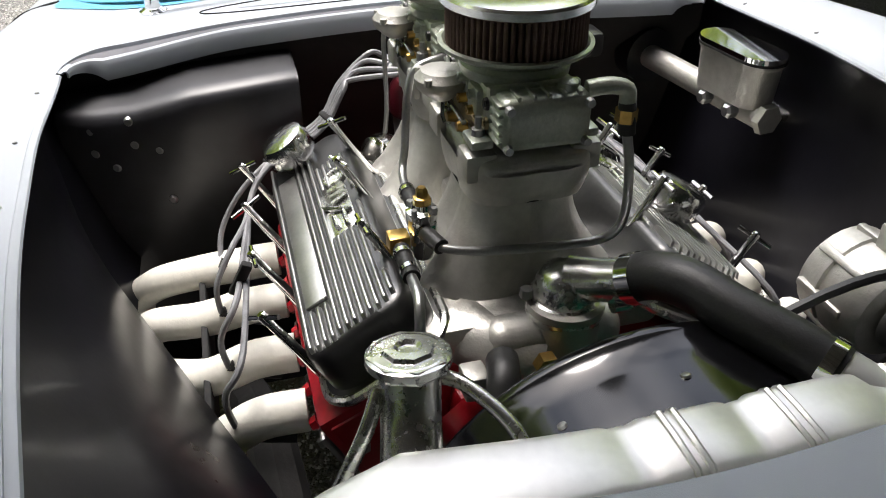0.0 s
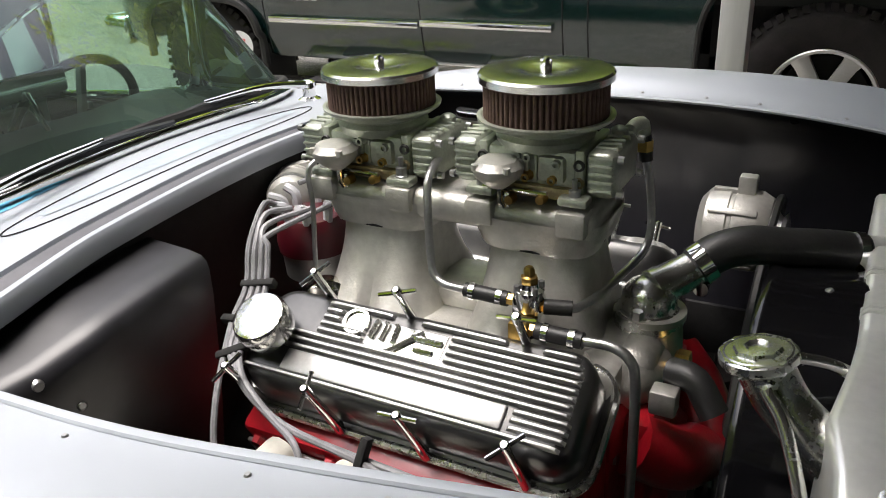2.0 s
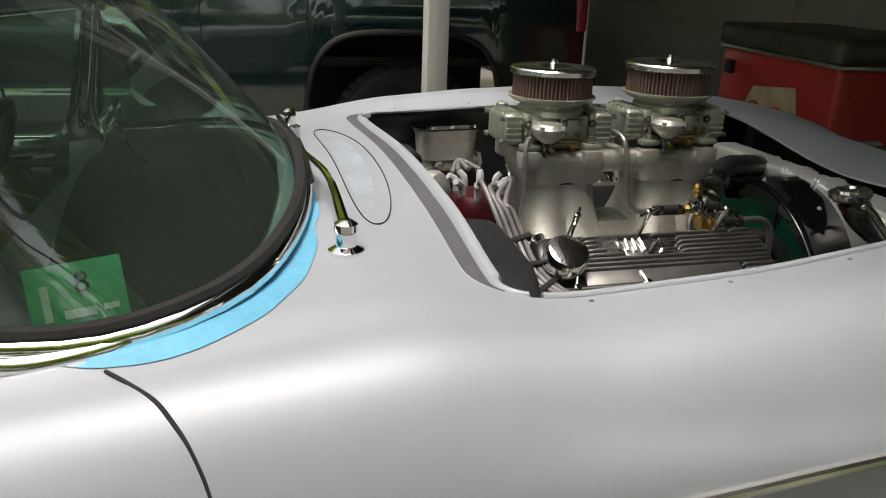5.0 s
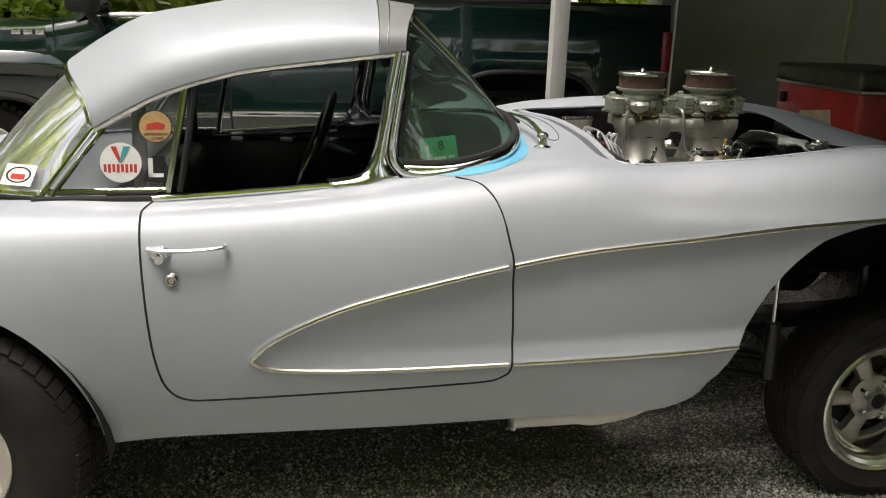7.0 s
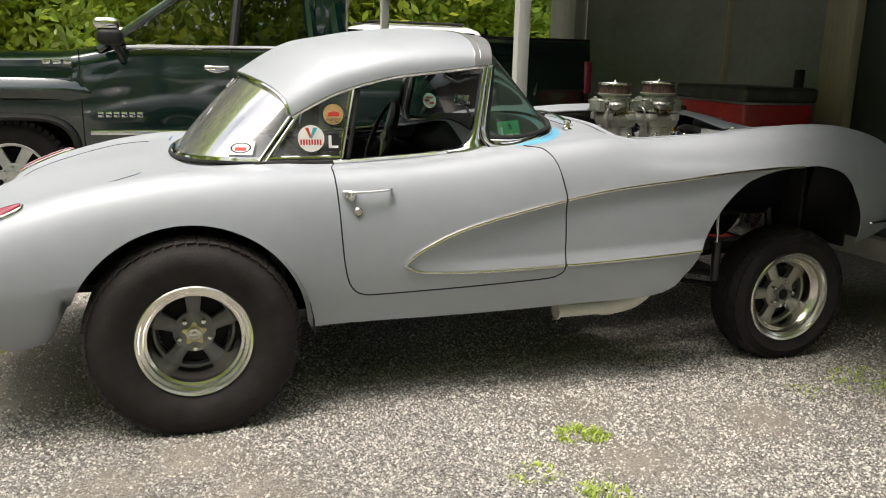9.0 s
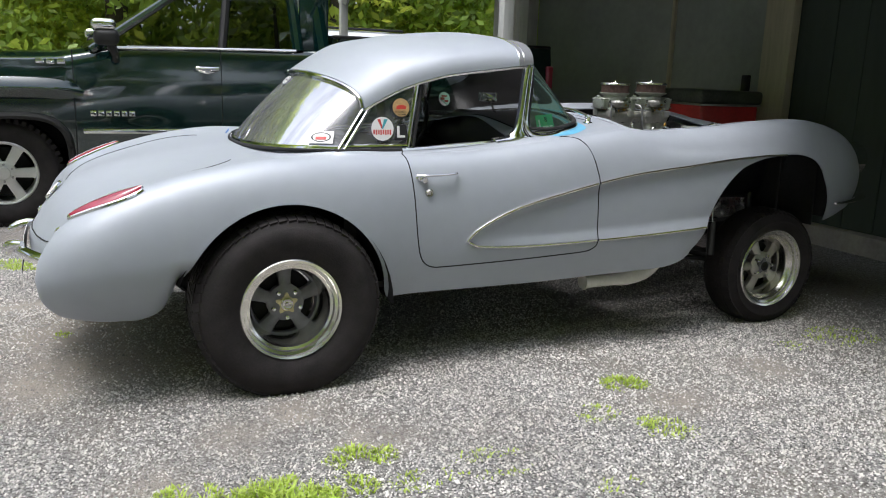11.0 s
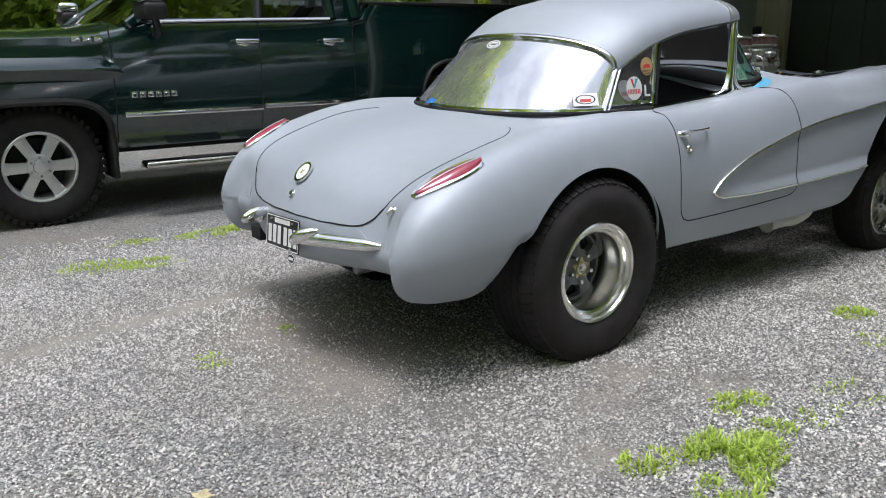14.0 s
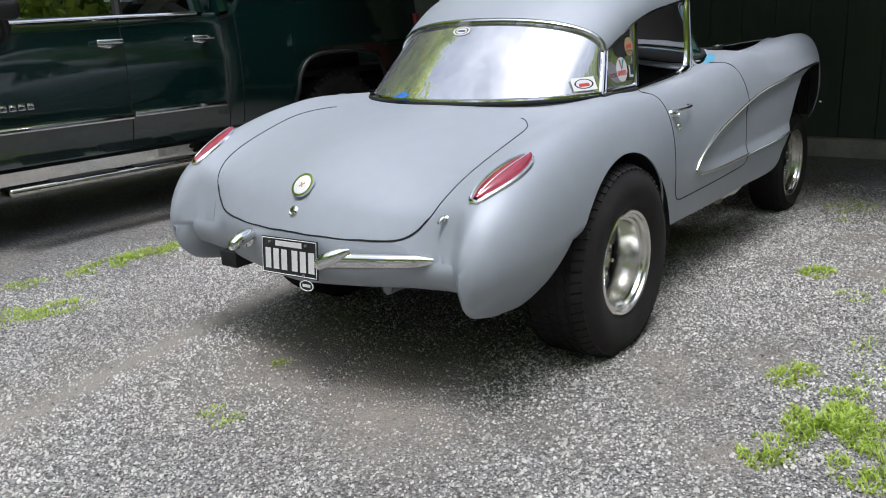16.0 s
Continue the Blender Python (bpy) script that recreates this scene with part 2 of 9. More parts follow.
def keyed(keys):
    """A smooth monotone curve through (x, value) pairs."""
    xs, ys = (np.array(v, float) for v in zip(*keys))
    h, d = np.diff(xs), np.diff(ys) / np.diff(xs)
    m = np.zeros(len(xs))
    m[0], m[-1] = d[0], d[-1]
    for i in range(1, len(xs) - 1):
        if d[i - 1] * d[i] > 0:
            w1, w2 = 2 * h[i] + h[i - 1], h[i] + 2 * h[i - 1]
            m[i] = (w1 + w2) / (w1 / d[i - 1] + w2 / d[i])

    def f(x):
        x = min(max(x, xs[0]), xs[-1])
        i = min(int(np.searchsorted(xs, x, "right")) - 1, len(h) - 1)
        t = (x - xs[i]) / h[i]
        return float((1 + 2 * t) * (1 - t) ** 2 * ys[i] + t * (1 - t) ** 2 * h[i] * m[i] + t * t * (3 - 2 * t) * ys[i + 1] + t * t * (t - 1) * h[i] * m[i + 1])

    return f


# ---- ground ----
def rise(x, y):
    """The drive is level but for slow swells."""
    return 0.006 * noise.noise((x * 0.6, y * 0.6, 0.3))


TRACK = (1.03, 0.21)  # the dusty wheel track: y at x = 0, and its slope
SOIL = ((-0.3, -1.21, 0.16), (-0.59, -1.47, 0.14), (-0.04, -1.06, 0.14), (-0.87, -0.22, 0.3), (-1.03, -0.53, 0.26), (-0.63, 0.34, 0.3), (0.15, -1.4, 0.16), (-0.55, -0.25, 0.3), (-0.9, 0.2, 0.24), (1.5, -1.5, 0.15), (2.2, -1.3, 0.2))


def gravel_material():
    m = bpy.data.materials.new("crushed_stone")
    m.use_nodes = True
    n, l = m.node_tree.nodes, m.node_tree.links
    p = n["Principled BSDF"]
    p.inputs["Roughness"].default_value = 0.85
    co = n.new("ShaderNodeTexCoord")
    stones, fine = n.new("ShaderNodeTexVoronoi"), n.new("ShaderNodeTexVoronoi")
    stones.inputs["Scale"].default_value, fine.inputs["Scale"].default_value = 118, 215
    patch, dirt = n.new("ShaderNodeTexNoise"), n.new("ShaderNodeTexNoise")
    patch.inputs["Scale"].default_value, patch.inputs["Detail"].default_value = 0.9, 6
    dirt.inputs["Scale"].default_value, dirt.inputs["Detail"].default_value = 3.2, 8
    for t in (stones, fine, patch, dirt):
        l.new(co.outputs["Object"], t.inputs["Vector"])
    # stone tones at random, darkened overall to paint shade into gaps between loose stones
    tone = n.new("ShaderNodeValToRGB")
    e = tone.color_ramp.elements
    e[0].position, e[0].color = 0.0, (0.035, 0.034, 0.033, 1)
    e[1].position, e[1].color = 1.0, (0.60, 0.59, 0.57, 1)
    tone.color_ramp.elements.new(0.45).color = (0.15, 0.147, 0.14, 1)
    sepc = n.new("ShaderNodeSeparateColor")
    l.new(stones.outputs["Color"], sepc.inputs[0])
    l.new(sepc.outputs[0], tone.inputs[0])
    tone2 = n.new("ShaderNodeValToRGB")
    e = tone2.color_ramp.elements
    e[0].color, e[1].color = (0.05, 0.049, 0.047, 1), (0.42, 0.41, 0.395, 1)
    sep2 = n.new("ShaderNodeSeparateColor")
    l.new(fine.outputs["Color"], sep2.inputs[0])
    l.new(sep2.outputs[1], tone2.inputs[0])
    mix = n.new("ShaderNodeMix")
    mix.data_type = "RGBA"
    l.new(sepc.outputs[2], mix.inputs["Factor"])
    l.new(tone.outputs[0], mix.inputs["A"])
    l.new(tone2.outputs[0], mix.inputs["B"])
    soil = n.new("ShaderNodeMix")
    soil.data_type = "RGBA"
    soil.inputs["B"].default_value = (0.30, 0.262, 0.215, 1)
    sr = n.new("ShaderNodeValToRGB")
    sr.color_ramp.elements[0].position, sr.color_ramp.elements[1].position = 0.46, 0.72
    sr.color_ramp.elements[1].color = (0.75, 0.75, 0.75, 1)
    l.new(patch.outputs["Fac"], sr.inputs[0])
    l.new(sr.outputs[0], soil.inputs["Factor"])
    l.new(mix.outputs["Result"], soil.inputs["A"])
    moss = n.new("ShaderNodeMix")
    moss.data_type = "RGBA"
    moss.inputs["B"].default_value = (0.17, 0.15, 0.12, 1)
    mr = n.new("ShaderNodeValToRGB")
    mr.color_ramp.elements[0].position, mr.color_ramp.elements[1].position = 0.56, 0.8
    mr.color_ramp.elements[1].color = (0.5, 0.5, 0.5, 1)
    l.new(dirt.outputs["Fac"], mr.inputs[0])
    l.new(mr.outputs[0], moss.inputs["Factor"])
    l.new(soil.outputs["Result"], moss.inputs["A"])
    # pale dust in the wheel track, brown soil where the stones have gone
    xyz, wob = n.new("ShaderNodeSeparateXYZ"), n.new("ShaderNodeTexNoise")
    wob.inputs["Scale"].default_value, wob.inputs["Detail"].default_value = 6, 8
    l.new(co.outputs["Object"], xyz.inputs[0])
    l.new(co.outputs["Object"], wob.inputs["Vector"])

    def calc(kind, a, b=None, c=None):
        q = n.new("ShaderNodeMath")
        q.operation = kind
        for i, v in enumerate((a, b, c)):
            if v is None:
                continue
            if isinstance(v, (int, float)):
                q.inputs[i].default_value = v
            else:
                l.new(v, q.inputs[i])
        return q.outputs[0]

    def bell(d2, width, amount):
        w = calc("MULTIPLY_ADD", wob.outputs["Fac"], 2.4, -0.2)
        return calc("MULTIPLY", calc("MULTIPLY", calc("EXPONENT", calc("MULTIPLY", d2, -1.0 / width ** 2)), w), amount)

    def over(base, fac, color):
        q = n.new("ShaderNodeMix")
        q.data_type = "RGBA"
        q.inputs["B"].default_value = (*color, 1)
        l.new(calc("MINIMUM", fac, 0.92), q.inputs["Factor"])
        l.new(base, q.inputs["A"])
        return q.outputs["Result"]

    out = moss.outputs["Result"]
    off = calc("SUBTRACT", calc("SUBTRACT", xyz.outputs[1], TRACK[0]), calc("MULTIPLY", xyz.outputs[0], TRACK[1]))
    behind = calc("LESS_THAN", xyz.outputs[0], 0.3)
    out = over(out, calc("MULTIPLY", bell(calc("MULTIPLY", off, off), 0.10, 1.0), behind), (0.40, 0.365, 0.32))
    for sx, sy, sr in SOIL:
        dx, dy = calc("SUBTRACT", xyz.outputs[0], sx), calc("SUBTRACT", xyz.outputs[1], sy)
        out = over(out, bell(calc("MULTIPLY_ADD", dx, dx, calc("MULTIPLY", dy, dy)), sr, 0.65), (0.38, 0.335, 0.285))
    l.new(out, p.inputs["Base Color"])
    bn, bn2 = n.new("ShaderNodeBump"), n.new("ShaderNodeBump")
    bn.inputs["Strength"].default_value, bn.inputs["Distance"].default_value = 0.9, 0.012
    bn2.inputs["Strength"].default_value, bn2.inputs["Distance"].default_value = 0.6, 0.006
    bn.invert = bn2.invert = True
    l.new(stones.outputs["Distance"], bn.inputs["Height"])
    l.new(fine.outputs["Distance"], bn2.inputs["Height"])
    l.new(bn.outputs[0], bn2.inputs["Normal"])
    l.new(bn2.outputs[0], p.inputs["Normal"])
    return m


GRAVEL = gravel_material()
STONE = material("gravel_stone", (0.51, 0.498, 0.475), 0.8, 0, 0.14, 1.1, 0.2, 300, island=0.6, color2=(0.35, 0.33, 0.30))
FOREST_FLOOR = material("forest_floor", (0.10, 0.085, 0.05), 0.9, 0, 0.4, 0.7, 0.5, 4, color2=(0.05, 0.075, 0.02))


def ground():
    bm = bmesh.new()
    near = [[(x, y, rise(x, y)) for x in np.linspace(-9, 7, 97)] for y in np.linspace(-9, 9, 109)]
    grid(bm, near)
    g = part("ground", bm, GRAVEL, None)
    tagged(g, "grey crushed-stone gravel drive with dusty wheel tracks", "gravel", kind="structure")
    bm = bmesh.new()
    ring = [(-9, -9), (7, -9), (7, 9), (-9, 9)]
    far = [(-600, -600), (600, -600), (600, 600), (-600, 600)]
    mid = [(-16, -22), (22, -22), (22, 12), (-16, 12)]
    for mat, lo, hi in ((0, ring, mid), (1, mid, far)):
        a, b = [bm.verts.new((*q, rise(*q) if lo is ring else 0.0)) for q in lo], [bm.verts.new((*q, 0.0)) for q in hi]
        for i in range(4):
            f = bm.faces.new((a[i], b[i], b[(i + 1) % 4], a[(i + 1) % 4]))
            f.material_index = mat
    o = part("ground", bm, (GRAVEL, FOREST_FLOOR), None)
    tagged(o, "gravel running out into brown woodland floor", "ground", kind="structure")


ground()


def loose_stones(count, seed):
    """Loose stones on the drive, thickest where the camera passes."""
    rng = np.random.default_rng(seed)
    base = np.array([(1, 0, 0), (0, 1, 0), (-1, 0, 0), (0, -1, 0), (0, 0, 1), (0, 0, -1)], float)
    tri = np.array([(0, 1, 4), (1, 2, 4), (2, 3, 4), (3, 0, 4), (1, 0, 5), (2, 1, 5), (3, 2, 5), (0, 3, 5)])
    px, py = rng.uniform(-3.0, 3.8, count), rng.uniform(-2.9, 2.7, count)
    size = rng.gamma(4.0, 0.00062, count) + 0.0027
    keep = rng.random(count) < 1.0 - 0.5 * (np.abs(py - 0.2) < 0.6) * (px > -0.4)
    patchy = np.array([noise.noise((a * 1.7, b * 1.7, 2.0)) + 0.5 * noise.noise((a * 5, b * 5, 7.0)) for a, b in zip(px, py)])
    keep &= rng.random(count) < np.clip(0.95 - 0.9 * np.maximum(0, patchy - 0.1), 0.25, 1)
    keep &= rng.random(count) > 0.9 * np.exp(-((py - TRACK[0] - TRACK[1] * px) / 0.085) ** 2) * (px < 0.3)
    for sx, sy, sr in SOIL:
        keep &= rng.random(count) > 0.8 * np.exp(-((px - sx) ** 2 + (py - sy) ** 2) / sr ** 2)
    rim = np.minimum(np.minimum(px + 3.0, 3.8 - px), np.minimum(py + 2.9, 2.7 - py))
    keep &= rng.random(count) < np.clip(rim / 0.9 + 0.35 * patchy, 0, 1)
    px, py, size = px[keep], py[keep], size[keep]
    k = len(px)
    pts = base[None] * rng.uniform(0.55, 1.25, (k, 6, 1)) * size[:, None, None]
    pts[..., 2] *= 0.8
    ang = rng.uniform(0, 6.28, k)
    c, s = np.cos(ang)[:, None], np.sin(ang)[:, None]
    x, y = pts[..., 0] * c - pts[..., 1] * s, pts[..., 0] * s + pts[..., 1] * c
    tilt = rng.normal(0, 0.45, (k, 1))
    z = pts[..., 2] + x * tilt
    h = np.array([rise(a, b) for a, b in zip(px, py)])
    v = np.stack([x + px[:, None], y + py[:, None], z + (h + size * 0.42)[:, None]], -1).reshape(-1, 3)
    f = (tri[None] + 6 * np.arange(k)[:, None, None]).reshape(-1, 3)
    me = bpy.data.meshes.new("loose_stones")
    me.from_pydata(v.tolist(), [], f.tolist())
    me.materials.append(STONE)
    tagged(new("loose_stones", me), "loose grey crushed stones on the drive", "stones", kind="stuff")


loose_stones(390000, 4)


def leaf_material(name, color, back):
    m = bpy.data.materials.new(name)
    m.use_nodes = True
    n, l = m.node_tree.nodes, m.node_tree.links
    p = n["Principled BSDF"]
    p.inputs["Roughness"].default_value = 0.5
    tr, ad, geo, mr, hs = (n.new("ShaderNode" + k) for k in ("BsdfTranslucent", "AddShader", "NewGeometry", "MapRange", "HueSaturation"))
    mr.inputs["To Min"].default_value, mr.inputs["To Max"].default_value = 0.45, 1.5
    hs.inputs["Color"].default_value = (*color, 1)
    l.new(geo.outputs["Random Per Island"], mr.inputs["Value"])
    l.new(mr.outputs[0], hs.inputs["Value"])
    l.new(hs.outputs[0], p.inputs["Base Color"])
    tr.inputs["Color"].default_value = (*back, 1)
    l.new(p.outputs[0], ad.inputs[0])
    l.new(tr.outputs[0], ad.inputs[1])
    l.new(ad.outputs[0], n["Material Output"].inputs["Surface"])
    return m


LEAF_GRASS = leaf_material("grass_blades", (0.25, 0.32, 0.05), (0.19, 0.25, 0.03))


def grass_tuft(cx, cy, rx, ry, blades, height, seed):
    rng = np.random.default_rng(seed)
    v, f = [], []
    for i in range(blades):
        r, a = math.sqrt(rng.random()), rng.uniform(0, 6.28)
        x, y = cx + rx * r * math.cos(a), cy + ry * r * math.sin(a)
        if noise.noise((x * 9, y * 9, seed)) < -0.12:
            continue
        h, d, w = height * rng.uniform(0.35, 1.1) * (1.15 - 0.7 * r), rng.uniform(0, 6.28), rng.uniform(0.0018, 0.004)
        lean = rng.uniform(0.3, 1.5) * h
        z0, k = rise(x, y) - 0.004, len(v)
        sx, sy, lx, ly = -math.sin(d) * w, math.cos(d) * w, math.cos(d) * lean, math.sin(d) * lean
        v += [(x - sx, y - sy, z0), (x + sx, y + sy, z0), (x + sx + lx * 0.4, y + sy + ly * 0.4, z0 + h * 0.7),
              (x - sx + lx * 0.4, y - sy + ly * 0.4, z0 + h * 0.7), (x + lx, y + ly, z0 + h)]
        f += [(k, k + 1, k + 2, k + 3), (k + 3, k + 2, k + 4)]
    if v:
        me = bpy.data.meshes.new("grass_tuft")
        me.from_pydata(v, [], f)
        me.materials.append(LEAF_GRASS)
        tagged(new("grass_tuft", me), "yellow-green weeds and grass growing through the gravel", "grass", kind="stuff")


# ---- carport ----
WALL_GREEN = material("dark_green_boards", (0.045, 0.062, 0.052), 0.6, 0, 0.12, 2, 0.2, 30, stretch=(1, 1, 0.15))
WALL_GREY = material("grey_green_panel", (0.34, 0.37, 0.34), 0.6, 0, 0.1, 1.5, 0.15, 40)
POST_WHITE = material("weathered_white_paint", (0.62, 0.62, 0.60), 0.55, 0, 0.1, 5, 0.25, 60, stretch=(1, 1, 0.1))
POST_TAN = material("tan_weathered_wood", (0.50, 0.46, 0.33), 0.7, 0, 0.15, 4, 0.3, 40, stretch=(1, 1, 0.1))
CONCRETE = material("concrete", (0.36, 0.33, 0.29), 0.85, 0, 0.15, 4, 0.4, 60)
RAFTER = material("dark_rafters", (0.08, 0.075, 0.065), 0.8, 0, 0.2, 4, 0.3, 30)


def carport():
    c = thing("carport", "open carport with white posts and dark green board walls", "carport", kind="structure")
    for x, y in ((2.36, 1.78), (2.37, 6.0), (2.38, 8.55)):
        bm = box(bmesh.new(), (x - 0.045, y - 0.045, rise(x, y) - 0.02), (x + 0.045, y + 0.045, 2.62), bevel=0.006)
        part("post", bm, POST_WHITE, c, "white-painted square post")
        for s in (-1, 1):
            bm = tube(bmesh.new(), [(x, y + s * 0.05, 2.12), (x, y + s * 0.5, 2.6)], 0.05, 4)
            part("brace", bm, POST_WHITE, c)
    # wall ahead of the car: boards with thin shadow joints
    y0 = -2.3
    while y0 < 1.3:
        bm = box(bmesh.new(), (5.05, y0, 0.16), (5.09, y0 + 0.296, 2.6), bevel=0.003, seg=1)
        part("wall_board", bm, WALL_GREEN, c)
        y0 += 0.3
    part("backing", box(bmesh.new(), (5.085, -2.3, 0.05), (5.2, 1.45, 2.6)), WALL_GREEN, c)
    part("plinth", box(bmesh.new(), (4.93, -2.3, -0.1), (5.08, 1.45, 0.16), bevel=0.012), CONCRETE, c, "low concrete plinth")
    part("corner_post", box(bmesh.new(), (5.0, 1.42, -0.05), (5.2, 1.74, 2.6), bevel=0.006), POST_TAN, c, "tan wooden corner post")
    # recess behind the cooler and the middle bay
    for k, (a, b) in enumerate((((5.15, 1.7), (5.1, 3.06)), ((5.1, 3.08), (4.42, 4.75)))):
        d = Vector((b[0] - a[0], b[1] - a[1], 0))
        q = Vector((d.y, -d.x, 0)).normalized() * 0.06
        o = [(a[0], a[1]), (b[0], b[1]), (b[0] + q.x, b[1] + q.y), (a[0] + q.x, a[1] + q.y)]
        part("wall_panel", prism(bmesh.new(), o, -0.05, 2.6), WALL_GREY, c, smooth=False)
    part("batten", box(bmesh.new(), (5.05, 3.05, 0), (5.09, 3.09, 2.6), bevel=0.004), POST_TAN, c)
    part("jamb", box(bmesh.new(), (4.22, 4.66, -0.02), (4.36, 4.86, 2.6), bevel=0.006), POST_WHITE, c, "white-painted door jamb")
    part("column", box(bmesh.new(), (5.2, 6.7, -0.02), (5.45, 7.4, 3.2), bevel=0.01), POST_WHITE, c, "white clapboard corner")
    part("slab", box(bmesh.new(), (3.6, 1.9, -0.1), (5.3, 9, 0.045), bevel=0.01), CONCRETE, c, "pale concrete slab")
    # roof, out of view: added above the posts, its edges set to shade nose and engine
    part("roof", box(bmesh.new(), (2.1, -4.4, 2.78), (6.2, 8.9, 2.86)), RAFTER, c)
    part("header_beam", box(bmesh.new(), (2.29, -4.3, 2.6), (2.43, 8.7, 2.78), bevel=0.005), POST_WHITE, c)
    for k in range(17):
        part("rafter", box(bmesh.new(), (2.12, -4.1 + k * 0.78, 2.64), (5.6, -4.055 + k * 0.78, 2.78), bevel=0.003, seg=1), RAFTER, c)


carport()


# ---- the coupe: x forward from the rear axle, y to its left ----
car = thing("coupe", "raised silver-grey primered fifties sports coupe on drag wheels, hood removed", "car")

z_bottom = keyed([(-0.93, 0.52), (-0.92, 0.46), (-0.89, 0.40), (-0.83, 0.364), (-0.7, 0.338), (-0.6, 0.336), (-0.53, 0.352), (-0.48, 0.39), (-0.45, 0.45), (-0.425, 0.495), (-0.40, 0.50), (0.0, 0.34), (0.42, 0.36), (1.13, 0.367),
                  (1.52, 0.381), (1.90, 0.405), (1.97, 0.422), (2.03, 0.452), (2.085, 0.51), (2.5, 0.52), (3.1, 0.57), (3.28, 0.60), (3.36, 0.68), (3.38, 0.76)])
z_arch_front = keyed([(2.085, 0.51), (2.115, 0.565), (2.14, 0.632), (2.187, 0.738), (2.262, 0.835), (2.369, 0.912), (2.512, 0.954), (2.68, 0.967),
                      (2.86, 0.936), (2.965, 0.87), (3.03, 0.763), (3.065, 0.655), (3.082, 0.57)])
half_width = keyed([(-0.93, 0.745), (-0.92, 0.775), (-0.89, 0.812), (-0.83, 0.848), (-0.7, 0.882), (-0.5, 0.887), (-0.2, 0.886), (0.05, 0.880), (0.3, 0.862), (0.6, 0.828),
                    (1.0, 0.835), (1.5, 0.85), (2.1, 0.885), (2.5, 0.892), (2.75, 0.868), (2.95, 0.82), (3.1, 0.775), (3.22, 0.725), (3.31, 0.66), (3.36, 0.60), (3.38, 0.54)])
z_wide = keyed([(-0.93, 0.53), (-0.7, 0.58), (0.0, 0.62), (0.6, 0.64), (1.5, 0.66), (2.1, 0.74), (2.6, 0.80), (3.3, 0.80), (3.38, 0.78)])
tuck = keyed([(-0.93, 0.01), (-0.89, 0.08), (-0.7, 0.15), (-0.4, 0.115), (0.2, 0.06), (0.5, 0.05), (1.5, 0.045), (2.0, 0.03), (3.0, 0.04), (3.25, 0.08), (3.38, 0.01)])
z_top = keyed([(-0.965, 0.47), (-0.93, 0.545), (-0.92, 0.59), (-0.90, 0.635), (-0.86, 0.695), (-0.8, 0.75), (-0.7, 0.805), (-0.547, 0.862), (-0.3, 0.925), (0.0, 0.965),
               (0.25, 0.972), (0.5, 0.965), (0.8, 0.978), (1.2, 1.02), (1.5, 1.06), (1.7, 1.085), (1.95, 1.105), (2.2, 1.125), (2.65, 1.145),
               (2.95, 1.13), (3.12, 1.09), (3.25, 1.02), (3.35, 0.90), (3.38, 0.79)])
y_top = keyed([(-0.93, 0.70), (-0.9, 0.69), (-0.8, 0.70), (-0.5, 0.725), (0.0, 0.72), (0.4, 0.69), (1.2, 0.69), (1.7, 0.70), (2.2, 0.71), (2.75, 0.70), (2.95, 0.67), (3.2, 0.60), (3.38, 0.50)])
y_in = keyed([(-0.93, 0.55), (-0.5, 0.58), (0.1, 0.6), (0.4, 0.635), (1.2, 0.63), (1.5, 0.60), (1.8, 0.612), (2.1, 0.612), (2.4, 0.59), (2.7, 0.55), (2.9, 0.52), (3.25, 0.48), (3.38, 0.45)])
in_drop = keyed([(-0.93, 0.0), (-0.86, 0.012), (-0.75, 0.02), (-0.5, 0.021), (-0.25, 0.017), (0.0, 0.012), (0.4, -0.012), (0.8, -0.016), (1.2, -0.02), (1.6, -0.01), (2.0, 0.004), (2.6, 0.02), (2.9, 0.03), (3.38, 0.01)])
z_mid_rear = keyed([(-0.965, 0.585), (-0.955, 0.61), (-0.935, 0.645), (-0.908, 0.685), (-0.856, 0.752), (-0.78, 0.805), (-0.66, 0.855), (-0.5, 0.90), (-0.3, 0.937), (-0.1, 0.96), (0.15, 0.97), (0.4, 0.97)])
z_mid_cowl = keyed([(1.1, 1.09), (1.5, 1.12), (1.7, 1.122), (1.9, 1.12)])
z_mid_nose = keyed([(2.86, 1.048), (3.0, 1.05), (3.18, 1.03), (3.3, 0.96), (3.38, 0.80)])
trim_high = keyed([(0.80, 0.597), (0.83, 0.628), (0.87, 0.655), (0.95, 0.695), (1.046, 0.733), (1.16, 0.765), (1.31, 0.801), (1.476, 0.838), (1.70, 0.879), (1.996, 0.914), (2.278, 0.945), (2.5, 0.962)])
trim_low = keyed([(0.80, 0.593), (0.83, 0.575), (0.895, 0.563), (1.11, 0.556), (1.487, 0.565), (2.16, 0.605)])
ARCH = (-0.008, 0.365, 0.428)  # rear wheel arch: centre and radius


def cove(x, z):
    """How deep the scalloped side panel lies behind the skin."""
    if not 0.8 < x < 2.6:
        return 0.0
    hi, lo = trim_high(x) - z, z - (trim_low(x) if x < 2.16 else 0.6)
    k = min(hi, lo)
    if k <= 0:
        return 0.0
    return 0.02 * min(1, k / 0.05) * min(1, (x - 0.8) / 0.3)


